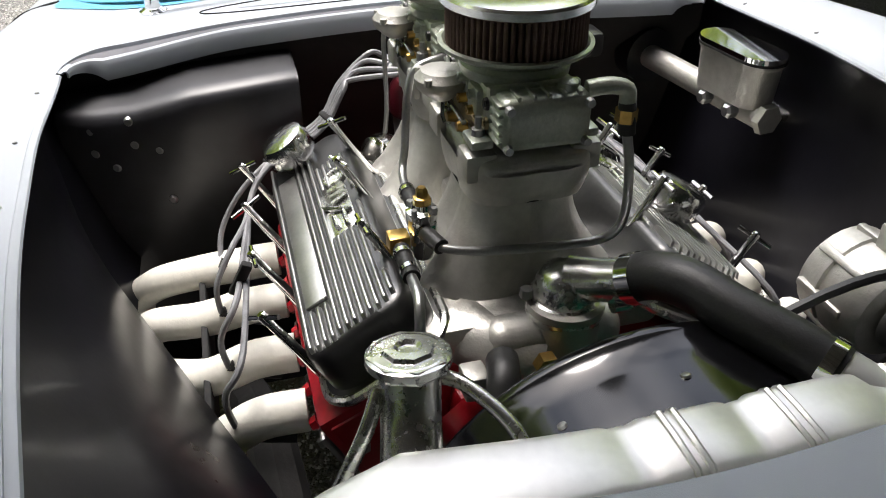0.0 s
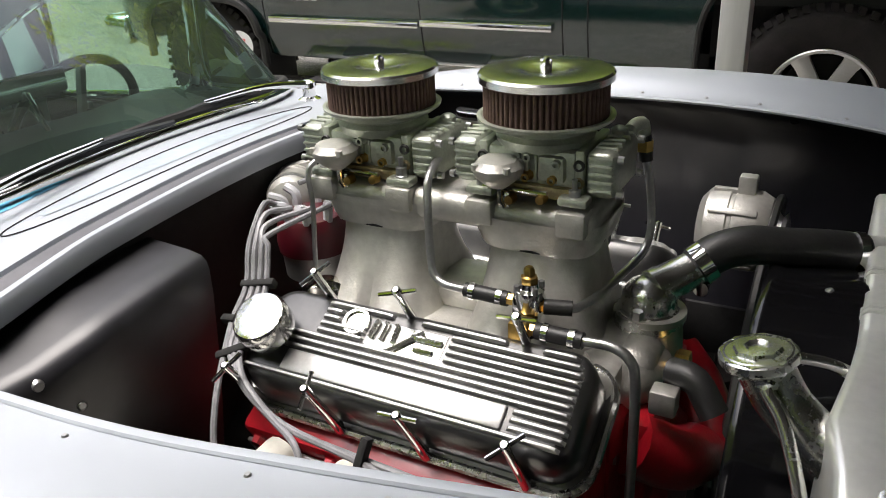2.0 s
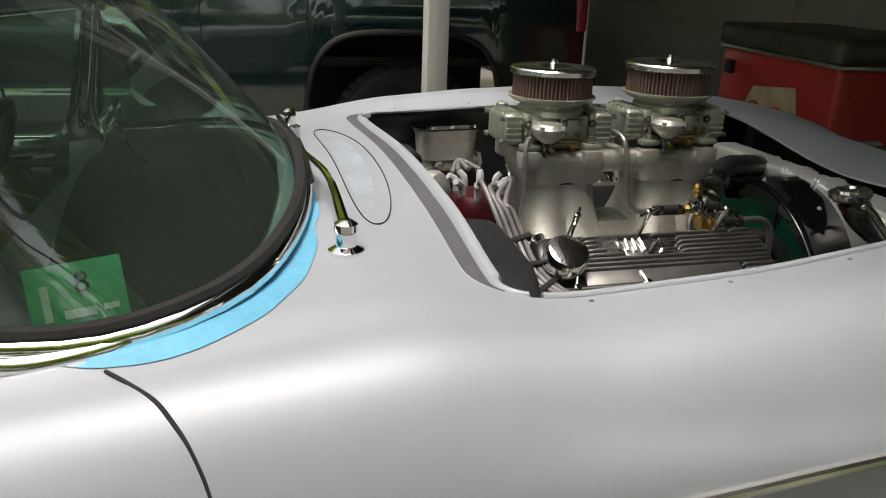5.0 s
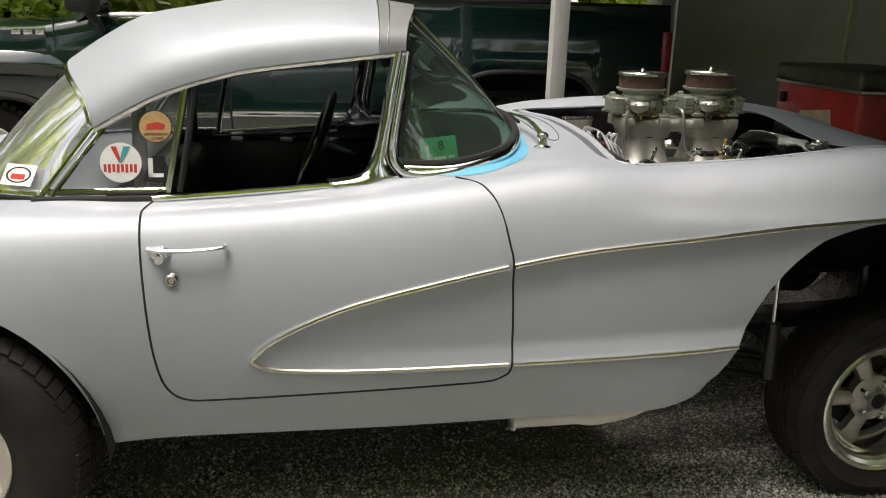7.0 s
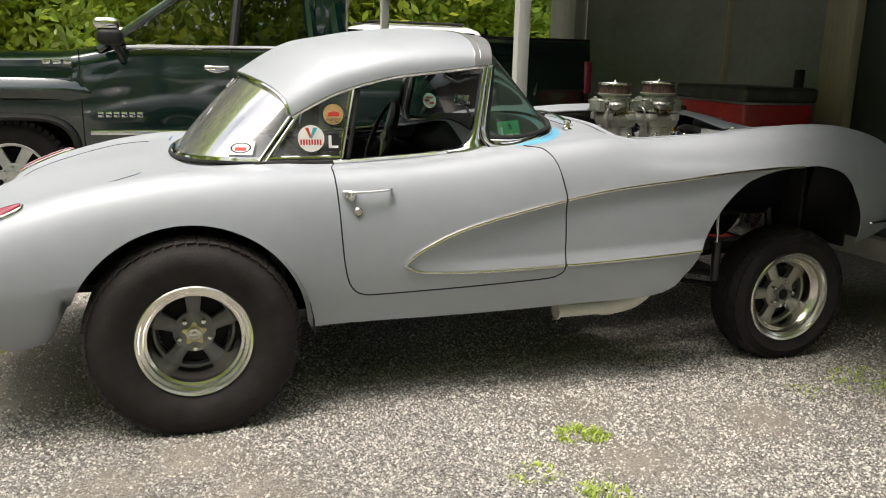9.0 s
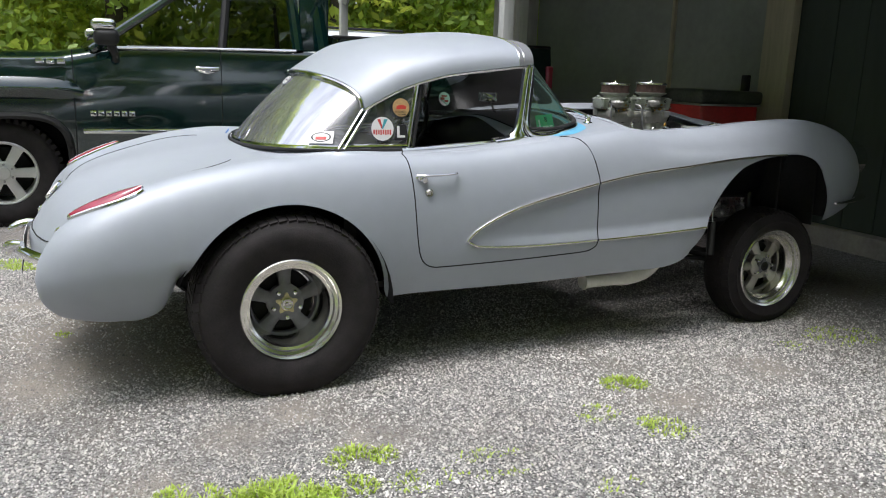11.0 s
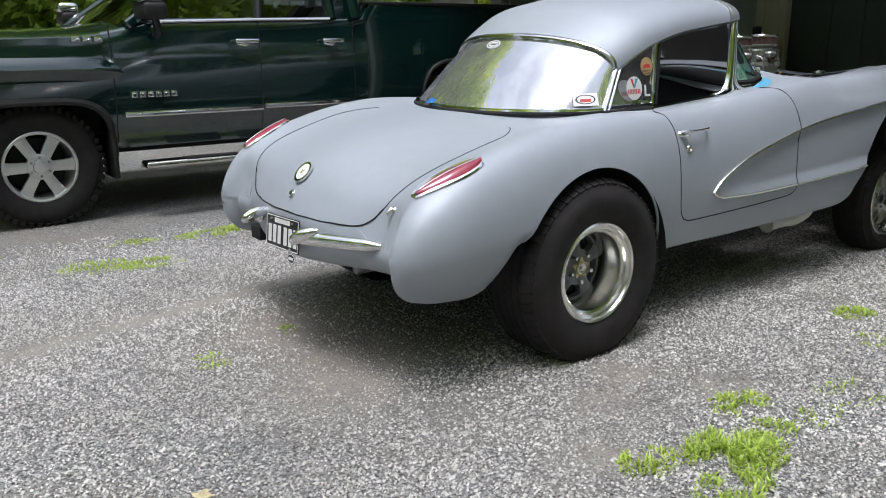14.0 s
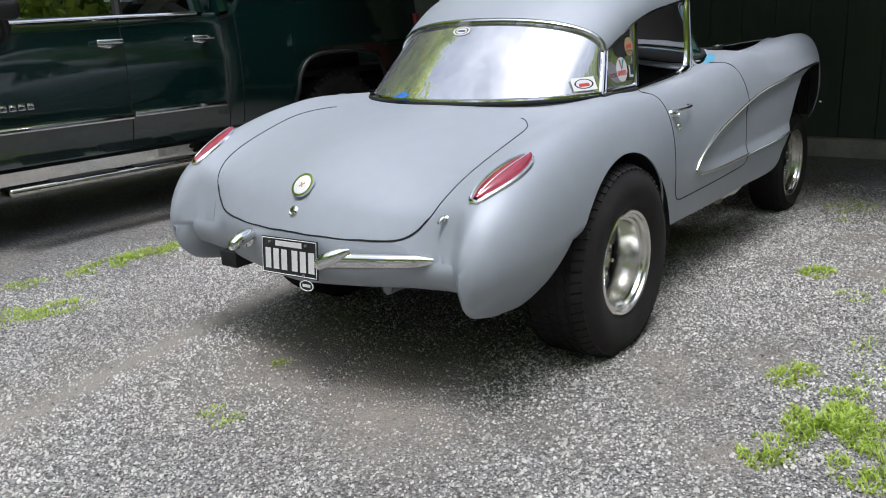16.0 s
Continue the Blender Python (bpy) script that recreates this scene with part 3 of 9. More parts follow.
def side_y(x, z):
    """Half width of the body's side at a height."""
    yw, zw, zt, yt, zb = half_width(x), z_wide(x), z_top(x), y_top(x), z_bottom(x)
    if z <= zw:
        y = yw - tuck(x) * ((zw - z) / max(zw - zb, 0.02)) ** 2
    else:
        k = min(max((z - zw) / max(zt - zw, 0.01), 0), 1)
        y = yt + (yw - yt) * (1 - k ** 2.3) ** (1 / 2.3)
    return y - cove(x, z)


def z_cut(x):
    """The lower edge of the skin, wheel arches taken out."""
    z = z_bottom(x)
    d = ARCH[2] ** 2 - (x - ARCH[0]) ** 2
    if d > 0:
        z = max(z, ARCH[1] + math.sqrt(d))
    if 2.085 < x < 3.082:
        z = max(z, z_arch_front(x))
    return z


def section(x, rows=64):
    """The body's skin at x, from its lower edge over the shoulder to the inner edge."""
    zt, yt, zw, z0 = z_top(x), y_top(x), z_wide(x), z_cut(x)
    pts = []
    low = max(zw, z0 + 0.001)
    for k in range(20):
        z = z0 + (low - z0) * k / 20
        pts.append((side_y(x, z), z))
    s0 = math.asin(min(1, max(0, ((low - zw) / max(zt - zw, 0.01))) ** 1.15))
    for k in range(32):
        a = s0 + (math.pi / 2 - s0) * k / 32
        z = zw + (zt - zw) * math.sin(a) ** (2 / 2.3)
        pts.append((side_y(x, z), z))
    yi, zi = y_in(x), zt - in_drop(x)
    for k in range(13):
        t = k / 12
        pts.append((yt + (yi - yt) * t, zt + (zi - zt) * (t * t * (3 - 2 * t))))
    return pts


def stations(a, b, step=0.022):
    xs = list(np.arange(a, b, step)) + [b]
    for c, r in ((ARCH[0], ARCH[2]), (2.55, 0.46)):
        for k in range(14):
            d = r * math.cos(math.pi / 2 * k / 24)
            xs += [c - d, c + d]
    xs += list(np.linspace(-0.93, -0.8, 14)) + list(np.linspace(3.25, 3.38, 12)) + [2.09, 2.1, 2.11, 2.12, 2.13, 2.145, 2.16, 3.05, 3.06, 3.068, 3.075, 3.082]
    xs = sorted(x for x in xs if a <= x <= b)
    out = [xs[0]]
    for x in xs[1:]:
        if x - out[-1] > 0.002:
            out.append(x)
    return out


def mirror(bm):
    """Adds the left half."""
    geo = bmesh.ops.duplicate(bm, geom=bm.verts[:] + bm.edges[:] + bm.faces[:])["geom"]
    for v in (g for g in geo if isinstance(g, bmesh.types.BMVert)):
        v.co.y *= -1
    bmesh.ops.reverse_faces(bm, faces=[g for g in geo if isinstance(g, bmesh.types.BMFace)])
    return bm


def shade(mid, x, y, yi, zi):
    """Height of the decks between the fenders."""
    return mid + (zi - mid) * (0.5 - 0.5 * math.cos(math.pi * min(1, y / yi)))


def cowl_edge(y):
    """Where the cowl ends at the engine opening; its corners sweep forward into the fenders."""
    return 1.80 + 0.085 * (1 - math.sqrt(max(0.0, 1 - (max(0.0, abs(y) - 0.53) / 0.0825) ** 2)))


def swell(v, a, b):
    k = min(1, max(0, (v - a) / (b - a)))
    return k * k * (3 - 2 * k)


def tail_edge(q):
    """Height of the tail's rear edge."""
    return 0.546 + 0.048 * swell(q, 0.0, 0.16)


def tail_end(q):
    """The tail's rear edge in plan, from the pods (0) to the middle (1)."""
    a, b = -0.965, -0.85
    for _ in range(30):
        x = (a + b) / 2
        yi = y_in(x)
        if shade(z_mid_rear(x), x, yi * (1 - q), yi, z_top(x) - in_drop(x)) < tail_edge(q):
            a = x
        else:
            b = x
    return (a + b) / 2


def tail_warp(x, y, z):
    """The middle of the tail lies back between the pods, most of all low down and beside them."""
    side = swell(abs(y), 0.27, 0.62) * (1 - swell(abs(y), 0.665, 0.75))
    return (x + 0.062 * side * (1 - swell(z, 0.60, 0.80)) * swell(-x, 0.6, 0.76), y, z)


def body():
    bm = bmesh.new()
    xs = stations(-0.93, 3.38)
    rows = [[tail_warp(x, -y, z) for y, z in section(x)] for x in xs]
    grid(bm, rows)
    # inner flanks of the tail pods, rounding under to meet the outer skin, and their ends
    flank = []
    for x in [x for x in xs if x < -0.43]:
        yb, zb = half_width(x) - tuck(x), z_bottom(x)
        inner, zi = min(0.675, yb - 0.03), min(z_top(x) - in_drop(x), 0.57)
        turn = [math.pi / 2 * k / 64 for k in range(65)]
        flank.append([tail_warp(x, -(yb - (yb - inner) * math.sin(a) ** 0.9), zb + (zi - zb) * (1 - math.cos(a)) ** 0.9) for a in turn])
    grid(bm, flank, flip=True)
    grid(bm, [rows[0], flank[0]], flip=True)
    bmesh.ops.remove_doubles(bm, verts=bm.verts[:], dist=0.0008)
    mirror(bm)
    b = part("body_shell", bm, PRIMER, car, "satin silver-grey primered body with flared arches")
    thicken(b, 0.006, 1)

    # rear deck, between the fenders
    def deck(xs, mid, name, end=None, label=""):
        bm = bmesh.new()
        rows = []
        for u in xs:
            row = []
            for k in range(33):
                q = (k / 32) ** 1.6
                x = end(u, q) if end else u
                yi = y_in(x)
                p = (x, -yi * (1 - q), shade(mid(x), x, yi * (1 - q), yi, z_top(x) - in_drop(x)))
                row.append(tail_warp(*p) if name == "rear_deck" else p)
            rows.append(row)
        grid(bm, rows)
        mirror(bm)
        bmesh.ops.remove_doubles(bm, verts=bm.verts[:], dist=0.0005)
        return thicken(part(name, bm, PRIMER, car, label), 0.005, 1)

    deck(np.linspace(0, 1, 40), z_mid_rear, "rear_deck", lambda u, q: tail_end(q) * (1 - u) ** 1.4 + 0.42 * (1 - (1 - u) ** 1.4))
    deck(np.linspace(0, 1, 24), z_mid_cowl, "cowl", lambda u, q: (1.12 + 0.1 * q) * (1 - u) + u * cowl_edge(0.612 * (1 - q)))
    deck(np.linspace(0, 1, 16), z_mid_nose, "nose_panel", lambda u, q: 2.905 * (1 - u) + u * 3.38)

    # lower tail panel between the pods
    bm = bmesh.new()
    rows = []
    for k in range(61):
        y = -0.72 + 1.44 * k / 60
        q = max(0, 1 - abs(y) / 0.55)
        top = tail_edge(q)
        back = tail_warp(tail_end(q), max(-0.66, min(0.66, y)), top)[0] + 0.003 + 0.02 * swell(abs(y), 0.68, 0.72)
        low = 0.412 + 0.06 * abs(y)
        rows.append([(back, y, top + 0.001)] + [(back - d, y, top + (low - top) * f) for d, f in ((0.005, 0.1), (0.008, 0.25), (0.006, 0.45), (-0.003, 0.7), (-0.016, 0.93), (-0.034, 1.0))] + [(back + 0.3, y, low + 0.01)])
    grid(bm, rows, flip=True)
    thicken(part("tail_panel", bm, PRIMER, car), 0.006, 1)

    part("floor_pan", box(bmesh.new(), (0.44, -0.76, 0.375), (1.95, 0.76, 0.40), bevel=0.01), DULL_BLACK, car)
    part("boot_floor", box(bmesh.new(), (-0.82, -0.5, 0.47), (0.5, 0.5, 0.5)), DULL_BLACK, car)
    for s in (-1, 1):
        bm = bmesh.new()
        tube(bm, [(-0.70, s * 0.42, 0.47), (-0.3, s * 0.42, 0.50), (0.3, s * 0.42, 0.5), (0.6, s * 0.45, 0.35), (1.7, s * 0.45, 0.36), (2.2, s * 0.36, 0.46), (2.95, s * 0.34, 0.5)], 0.045, 8, 4)
        part("frame_rail", bm, DULL_BLACK, car)
    for s in (-1, 1):
        bm = bmesh.new()
        rows = []
        for k in range(21):
            a = math.pi * k / 20 * 0.9
            x, z = ARCH[0] + 0.45 * math.cos(a), ARCH[1] + 0.45 * math.sin(a)
            rows.append([(x, s * 0.86, z - 0.02), (x, s * 0.44, z)])
        grid(bm, rows, flip=s > 0)
        cap = [bm.verts.new((ARCH[0] + 0.45 * math.cos(0.9 * math.pi * k / 20), s * 0.44, ARCH[1] + 0.45 * math.sin(0.9 * math.pi * k / 20))) for k in range(21)]
        bm.faces.new(cap)
        bmesh.ops.remove_doubles(bm, verts=bm.verts[:], dist=0.0005)
        part("wheel_tub", bm, DULL_BLACK, car, "dark inner wheel tub")


body()


def hug(points, side=-1, off=0.0):
    """Lays (x, z) points on the body's side."""
    return [(x, side * (side_y(x, z) + off), z) for x, z in points]


def strip(name, pts, r, mat, parent, flat=1.0, label="", seg=8):
    return part(name, tube(bmesh.new(), pts, r, seg, flat=flat), mat, parent, label)


def side_trim(s):
    """Chrome strips round the scallop, and the door with its shut lines."""
    hi = [(x, trim_high(x)) for x in np.linspace(0.81, 1.468, 26)]
    lo = [(x, trim_low(x)) for x in np.linspace(0.81, 1.478, 22)]
    front = [(x, trim_high(x)) for x in np.linspace(1.484, 2.62, 40)]
    front_low = [(x, trim_low(x)) for x in np.linspace(1.492, 2.125, 24)]
    door = thing_part("door", s)
    strip("spear_trim", hug([p for p in hi[::-1]] + [(0.80, 0.595)] + lo, s, 0.004), 0.0065, TRIM_CHROME, door, label="bright spear-shaped trim")
    strip("spear_trim", hug(front, s, 0.003), 0.0065, TRIM_CHROME, car, label="bright fender trim")
    strip("spear_trim", hug(front_low, s, 0.003), 0.0065, TRIM_CHROME, car, label="bright lower fender trim")
    # handle and lock
    bm = bmesh.new()
    lathe(bm, [(0, 0.014), (0.016, 0.012), (0.022, 0.004), (0.024, -0.004)], Matrix.Translation((0.585, s * (side_y(0.585, 0.88) + 0.002), 0.876)) @ pose(0, 0, 0, -90 * s, 0, 0) @ Matrix.Diagonal((1.3, 0.8, 1, 1)), 18)
    y0 = side_y(0.65, 0.888)
    tube(bm, [(0.563, s * (y0 + 0.012), 0.889), (0.60, s * (y0 + 0.034), 0.89), (0.68, s * (y0 + 0.036), 0.892), (0.735, s * (y0 + 0.03), 0.896), (0.748, s * (y0 + 0.008), 0.896)], [0.012, 0.0085, 0.007, 0.007, 0.008], 10, 4, flat=0.8)
    lathe(bm, [(0, 0.03), (0.011, 0.03), (0.013, 0.024), (0.013, 0)], Matrix.Translation((0.588, s * (side_y(0.585, 0.868)), 0.868)) @ pose(0, 0, 0, -90 * s, 0, 0), 14)
    part("door_handle", bm, CHROME, door, "slim chrome pull handle with push button")
    lathe(bm := bmesh.new(), [(0, 0.005), (0.007, 0.005), (0.0095, 0.009), (0.013, 0.010), (0.0165, 0.007), (0.0195, 0.0)], Matrix.Translation((0.614, s * (side_y(0.614, 0.813) + 0.001), 0.813)) @ pose(0, 0, 0, -90 * s, 0, 0), 20)
    part("door_lock", bm, OLD_CHROME, door, "round chrome key lock")


DOOR_OUTLINE = [(0.533, 0.972), (0.538, 0.90), (0.545, 0.80), (0.552, 0.70), (0.562, 0.61), (0.578, 0.54), (0.603, 0.502), (0.64, 0.484), (0.70, 0.481),
                (0.9, 0.486), (1.12, 0.494), (1.3, 0.503), (1.42, 0.511), (1.465, 0.525), (1.488, 0.553), (1.49, 0.65), (1.482, 0.84), (1.473, 0.89), (1.462, 0.94)]


def thing_part(name, s):
    """The door skin, two millimetres proud between dark shut lines."""
    d = new(name)
    d.parent = car
    d.empty_display_size = 0.05
    tagged(d, "silver-grey door with a dark shut line")
    line = [tuple(p) for p in smooth_path([(x, 0, z) for x, z in DOOR_OUTLINE], 5)]
    pts = []
    for x, _, z in line:
        z = min(z, z_top(x) - 0.001)
        pts.append((x, s * (side_y(x, z) - 0.001), z))
    part("shut_line", tube(bmesh.new(), pts, 0.0032, 6), DULL_BLACK, d, "dark panel gap")
    return d


for s in (-1, 1):
    side_trim(s)


# ---- wheels ----
GOLD = material("gold_anodised", (0.60, 0.54, 0.30), 0.35, 0.9, 0.1, 30)


def tyre_profile(r, rim, w, bulge):
    """From the inner bead over the tread to the outer bead; height runs outwards."""
    half = [(rim - 0.004, w * 0.40), (rim + 0.006, w * 0.44), (rim + 0.02, w * 0.465 + bulge * 0.3), (rim + 0.034, w * 0.47 + bulge * 0.55), (rim + 0.037, w * 0.476 + bulge * 0.6), ((r + rim) / 2, w * 0.5 + bulge), (r - 0.062, w * 0.497 + bulge * 0.6),
            (r - 0.042, w * 0.482), (r - 0.040, w * 0.474), (r - 0.022, w * 0.445), (r - 0.010, w * 0.395), (r - 0.004, w * 0.33), (r - 0.001, w * 0.2), (r, 0)]
    return [(a, -b) for a, b in half] + half[-2::-1]


def tread(bm, r, w, count, deep, wide):
    """Blocks along both shoulders, and ribs between grooves."""
    for k in range(count):
        a = 2 * math.pi * k / count
        for s in (-1, 1):
            m = pose(0, 0, 0, 0, 0, math.degrees(a)) @ Matrix.Translation((r - 0.0095, 0, s * w * 0.385))
            box(bm, (-0.012, -math.pi * r / count * 0.8, -w * 0.075), (0.0035, math.pi * r / count * 0.8, w * 0.075), m @ pose(0, 0, 0, s * 9, s * -24, 0), 0)
    for h in (-0.2, -0.065, 0.065, 0.2):
        for k in range(count * wide):
            a = 2 * math.pi * (k + 0.5 * (h > 0)) / (count * wide)
            m = pose(0, 0, 0, 0, 0, math.degrees(a)) @ Matrix.Translation((r - 0.002, 0, h * w))
            box(bm, (-0.008, -math.pi * r / count / wide * 0.86, -w * 0.05), (0.0035, math.pi * r / count / wide * 0.86, w * 0.05), m @ pose(0, 0, 0, 18, 0, 0), 0)


def five_spoke(at, r, rim, w, dish, label, hub_mat, seed, group_turn=0.0, flip=1):
    """A wheel whose z points outwards."""
    wheel = new("wheel")
    wheel.parent = car
    wheel.matrix_basis = at
    wheel.empty_display_size = 0.05
    tagged(wheel, label)
    bm = lathe(bmesh.new(), tyre_profile(r, rim, w, 0.012), seg=72)
    part("tyre", bm, RUBBER, wheel, "black treaded tyre", smooth=True)
    tread(bm := bmesh.new(), r, w, 60, 0.006, 1)
    tagged(part("tread", bm, RUBBER, wheel, smooth=False), kind="stuff")
    o = w * 0.44
    bm = lathe(bmesh.new(), [(rim - 0.002, o - 0.012), (rim + 0.009, o - 0.002), (rim + 0.010, o + 0.004), (rim + 0.004, o + 0.009), (rim - 0.006, o + 0.006), (rim - 0.010, o - 0.003), (rim - 0.022, o - 0.008),
                             (rim - 0.026, o - 0.02), (rim - 0.036, o - 0.026), (rim - 0.040, o - dish * 0.6), (rim - 0.05, o - dish * 0.75), (rim - 0.056, o - dish - 0.03), (rim - 0.05, -w * 0.42), (rim, -w * 0.45)], seg=64)
    part("rim", bm, RIM_ALLOY, wheel, "polished stepped aluminium rim")
    z0 = o - dish
    bm = bmesh.new()
    for k in range(5):
        m = pose(0, 0, 0, 0, 0, 72 * k + 90 + group_turn)
        rows = []
        for q, (rad, half, h) in enumerate(((0.035, 0.030, 0.0), (0.06, 0.026, -0.002), (0.085, 0.024, -0.008), (rim * 0.62, 0.029, -0.018), (rim * 0.74, 0.042, -0.026), (rim - 0.05, 0.060, -0.034))):
            rows.append([m @ Vector((rad, y, z0 + h - 0.016 * (abs(y) / half) ** 2)) for y in np.linspace(-half, half, 7)])
        vs = grid(bm, rows)
        lows = [[bm.verts.new(v.co - Vector((0, 0, 0.03))) for v in (row[0], row[-1])] for row in vs]
        for i in range(len(vs) - 1):
            bm.faces.new((vs[i][0], vs[i + 1][0], lows[i + 1][0], lows[i][0]))
            bm.faces.new((lows[i][1], lows[i + 1][1], vs[i + 1][-1], vs[i][-1]))
    lathe(bm, [(0.075, z0 - 0.05), (0.078, z0 - 0.012), (0.06, z0 + 0.002), (0.03, z0 + 0.004), (0.0, z0 + 0.002)], seg=40)
    lathe(bm, [(rim - 0.047, z0 - 0.06), (rim - 0.047, z0 - 0.036), (rim - 0.062, z0 - 0.034), (rim - 0.066, z0 - 0.06)], seg=48)
    part("spokes", bm, GUNMETAL if hub_mat is GOLD else DULL_ALLOY, wheel, "cast five-spoke centre")
    part("brake_drum", lathe(bmesh.new(), [(0.13, -w * 0.3), (0.13, z0 - 0.075), (0.12, z0 - 0.07), (0, z0 - 0.07)], seg=32), DULL_BLACK, wheel)
    bm = bmesh.new()
    star = []
    for k in range(50):
        a = 2 * math.pi * k / 50
        lobe = 0.031 + 0.017 * (0.5 + 0.5 * math.cos(5 * a)) ** 2.5
        star.append((lobe * math.cos(a + math.pi / 2), lobe * math.sin(a + math.pi / 2)))
    prism(bm, star, z0 - 0.002, z0 + 0.012)
    lathe(bm, [(0.031, z0 + 0.01), (0.031, z0 + 0.017), (0.027, z0 + 0.018), (0.024, z0 + 0.006), (0, z0 + 0.008)], seg=28)
    part("hub_cap", bm, hub_mat, wheel, "five-lobed hub ring")
    # worn chrome centre at the rear; in front a black disc paints the hollow's shade
    part("hub_bore", lathe(bmesh.new(), [(0.026, z0 + 0.0165), (0.021, z0 + 0.0185), (0.019, z0 + 0.017), (0.008, z0 + 0.0165), (0.007, z0 + 0.022), (0, z0 + 0.023)], seg=24), OLD_CHROME if hub_mat is GOLD else DULL_BLACK, wheel)
    for k in range(5):
        a = radians(72 * k + 54 + group_turn)
        m = Matrix.Translation((0.058 * math.cos(a), 0.058 * math.sin(a), 0))
        part("lug_nut", lathe(bmesh.new(), [(0.011, z0 - 0.01), (0.011, z0 + 0.012), (0.009, z0 + 0.02), (0.004, z0 + 0.023), (0, z0 + 0.023)], m, 6), CHROME, wheel)
    return wheel


for s in (-1, 1):
    five_spoke(Matrix.Translation((0, s * 0.735, 0.361)) @ pose(0, 0, 0, -90 * s, 0, 0), 0.386, 0.203, 0.30, 0.105, "wide rear drag wheel with tall black tyre", GOLD, 1)
    five_spoke(Matrix.Translation((2.752, s * 0.645, 0.314)) @ pose(0, 0, 0, -90 * s, 0, 0), 0.327, 0.213, 0.205, 0.06, "narrower front wheel with black tyre", GUNMETAL, 2, 20)


# ---- hardtop, glass and bright work ----
ROOF_SIDE = [(0.402, 0.553, 1.157), (0.50, 0.565, 1.213), (0.59, 0.572, 1.256), (0.70, 0.58, 1.292), (0.82, 0.586, 1.320), (1.06, 0.59, 1.352), (1.215, 0.59, 1.372)]
ROOF_MID = [(0.25, 1.298), (0.355, 1.368), (0.47, 1.428), (0.62, 1.460), (0.78, 1.487), (1.04, 1.506), (1.285, 1.480)]
roof_side = smooth_path(ROOF_SIDE, 6)
roof_mid = smooth_path([(x, 0, z) for x, z in ROOF_MID], 6)


def roof_point(i, a):
    """The hardtop at station i, a from 0 (middle) to 90 degrees (edge)."""
    s, c = roof_side[i], roof_mid[i]
    q = math.sin(a) ** 0.85
    return Vector((c.x + (s.x - c.x) * q ** 2.2, s.y * q, s.z + (c.z - s.z) * max(0, math.cos(a)) ** 0.85))


def arc(n=25):
    return [math.pi / 2 * k / (n - 1) for k in range(n)]


FOOT_REAR = [(-0.045, 0.0, 0.970), (-0.03, 0.22, 0.972), (0.025, 0.42, 0.977), (0.12, 0.54, 0.982), (0.27, 0.612, 0.985)]
FOOT_FRONT = [(1.618, 0.0, 1.135), (1.61, 0.2, 1.128), (1.58, 0.37, 1.113), (1.52, 0.52, 1.096), (1.44, 0.60, 1.080), (1.33, 0.623, 1.06), (1.207, 0.615, 1.06)]


def both_sides(half):
    """A curve given for the left half, run from right to left."""
    return [Vector((p[0], -p[1], p[2])) for p in half[::-1]] + [Vector(p) for p in half[1:]]


def pane(top, foot, bow, name, mat, label, parent, rows=14):
    """Glass between two curves of equal length, bowed outwards."""
    bm = bmesh.new()
    out = []
    for k in range(rows):
        t = k / (rows - 1)
        out.append([f + (a - f) * t + Vector(bow) * math.sin(math.pi * t) * (1 - abs(2 * i / (len(top) - 1) - 1) ** 2) for i, (a, f) in enumerate(zip(top, foot))])
    grid(bm, out)
    ob = part(name, bm, mat, parent, label)
    ob.visible_shadow = False
    return ob, out


def even(path, n):
    """n points evenly along a path."""
    p = [Vector(q) for q in path]
    d = np.concatenate([[0], np.cumsum([(b - a).length for a, b in zip(p, p[1:])])])
    return [Vector([float(np.interp(s, d, [q[i] for q in p])) for i in range(3)]) for s in np.linspace(0, d[-1], n)]


HEADER_GREY = material("dark_grey_rubber", (0.10, 0.10, 0.112), 0.6, 0, 0.1, 20)


BAND_GREY = material("grey_header_paint", (0.19, 0.195, 0.205), 0.45, 0, 0.06, 12)


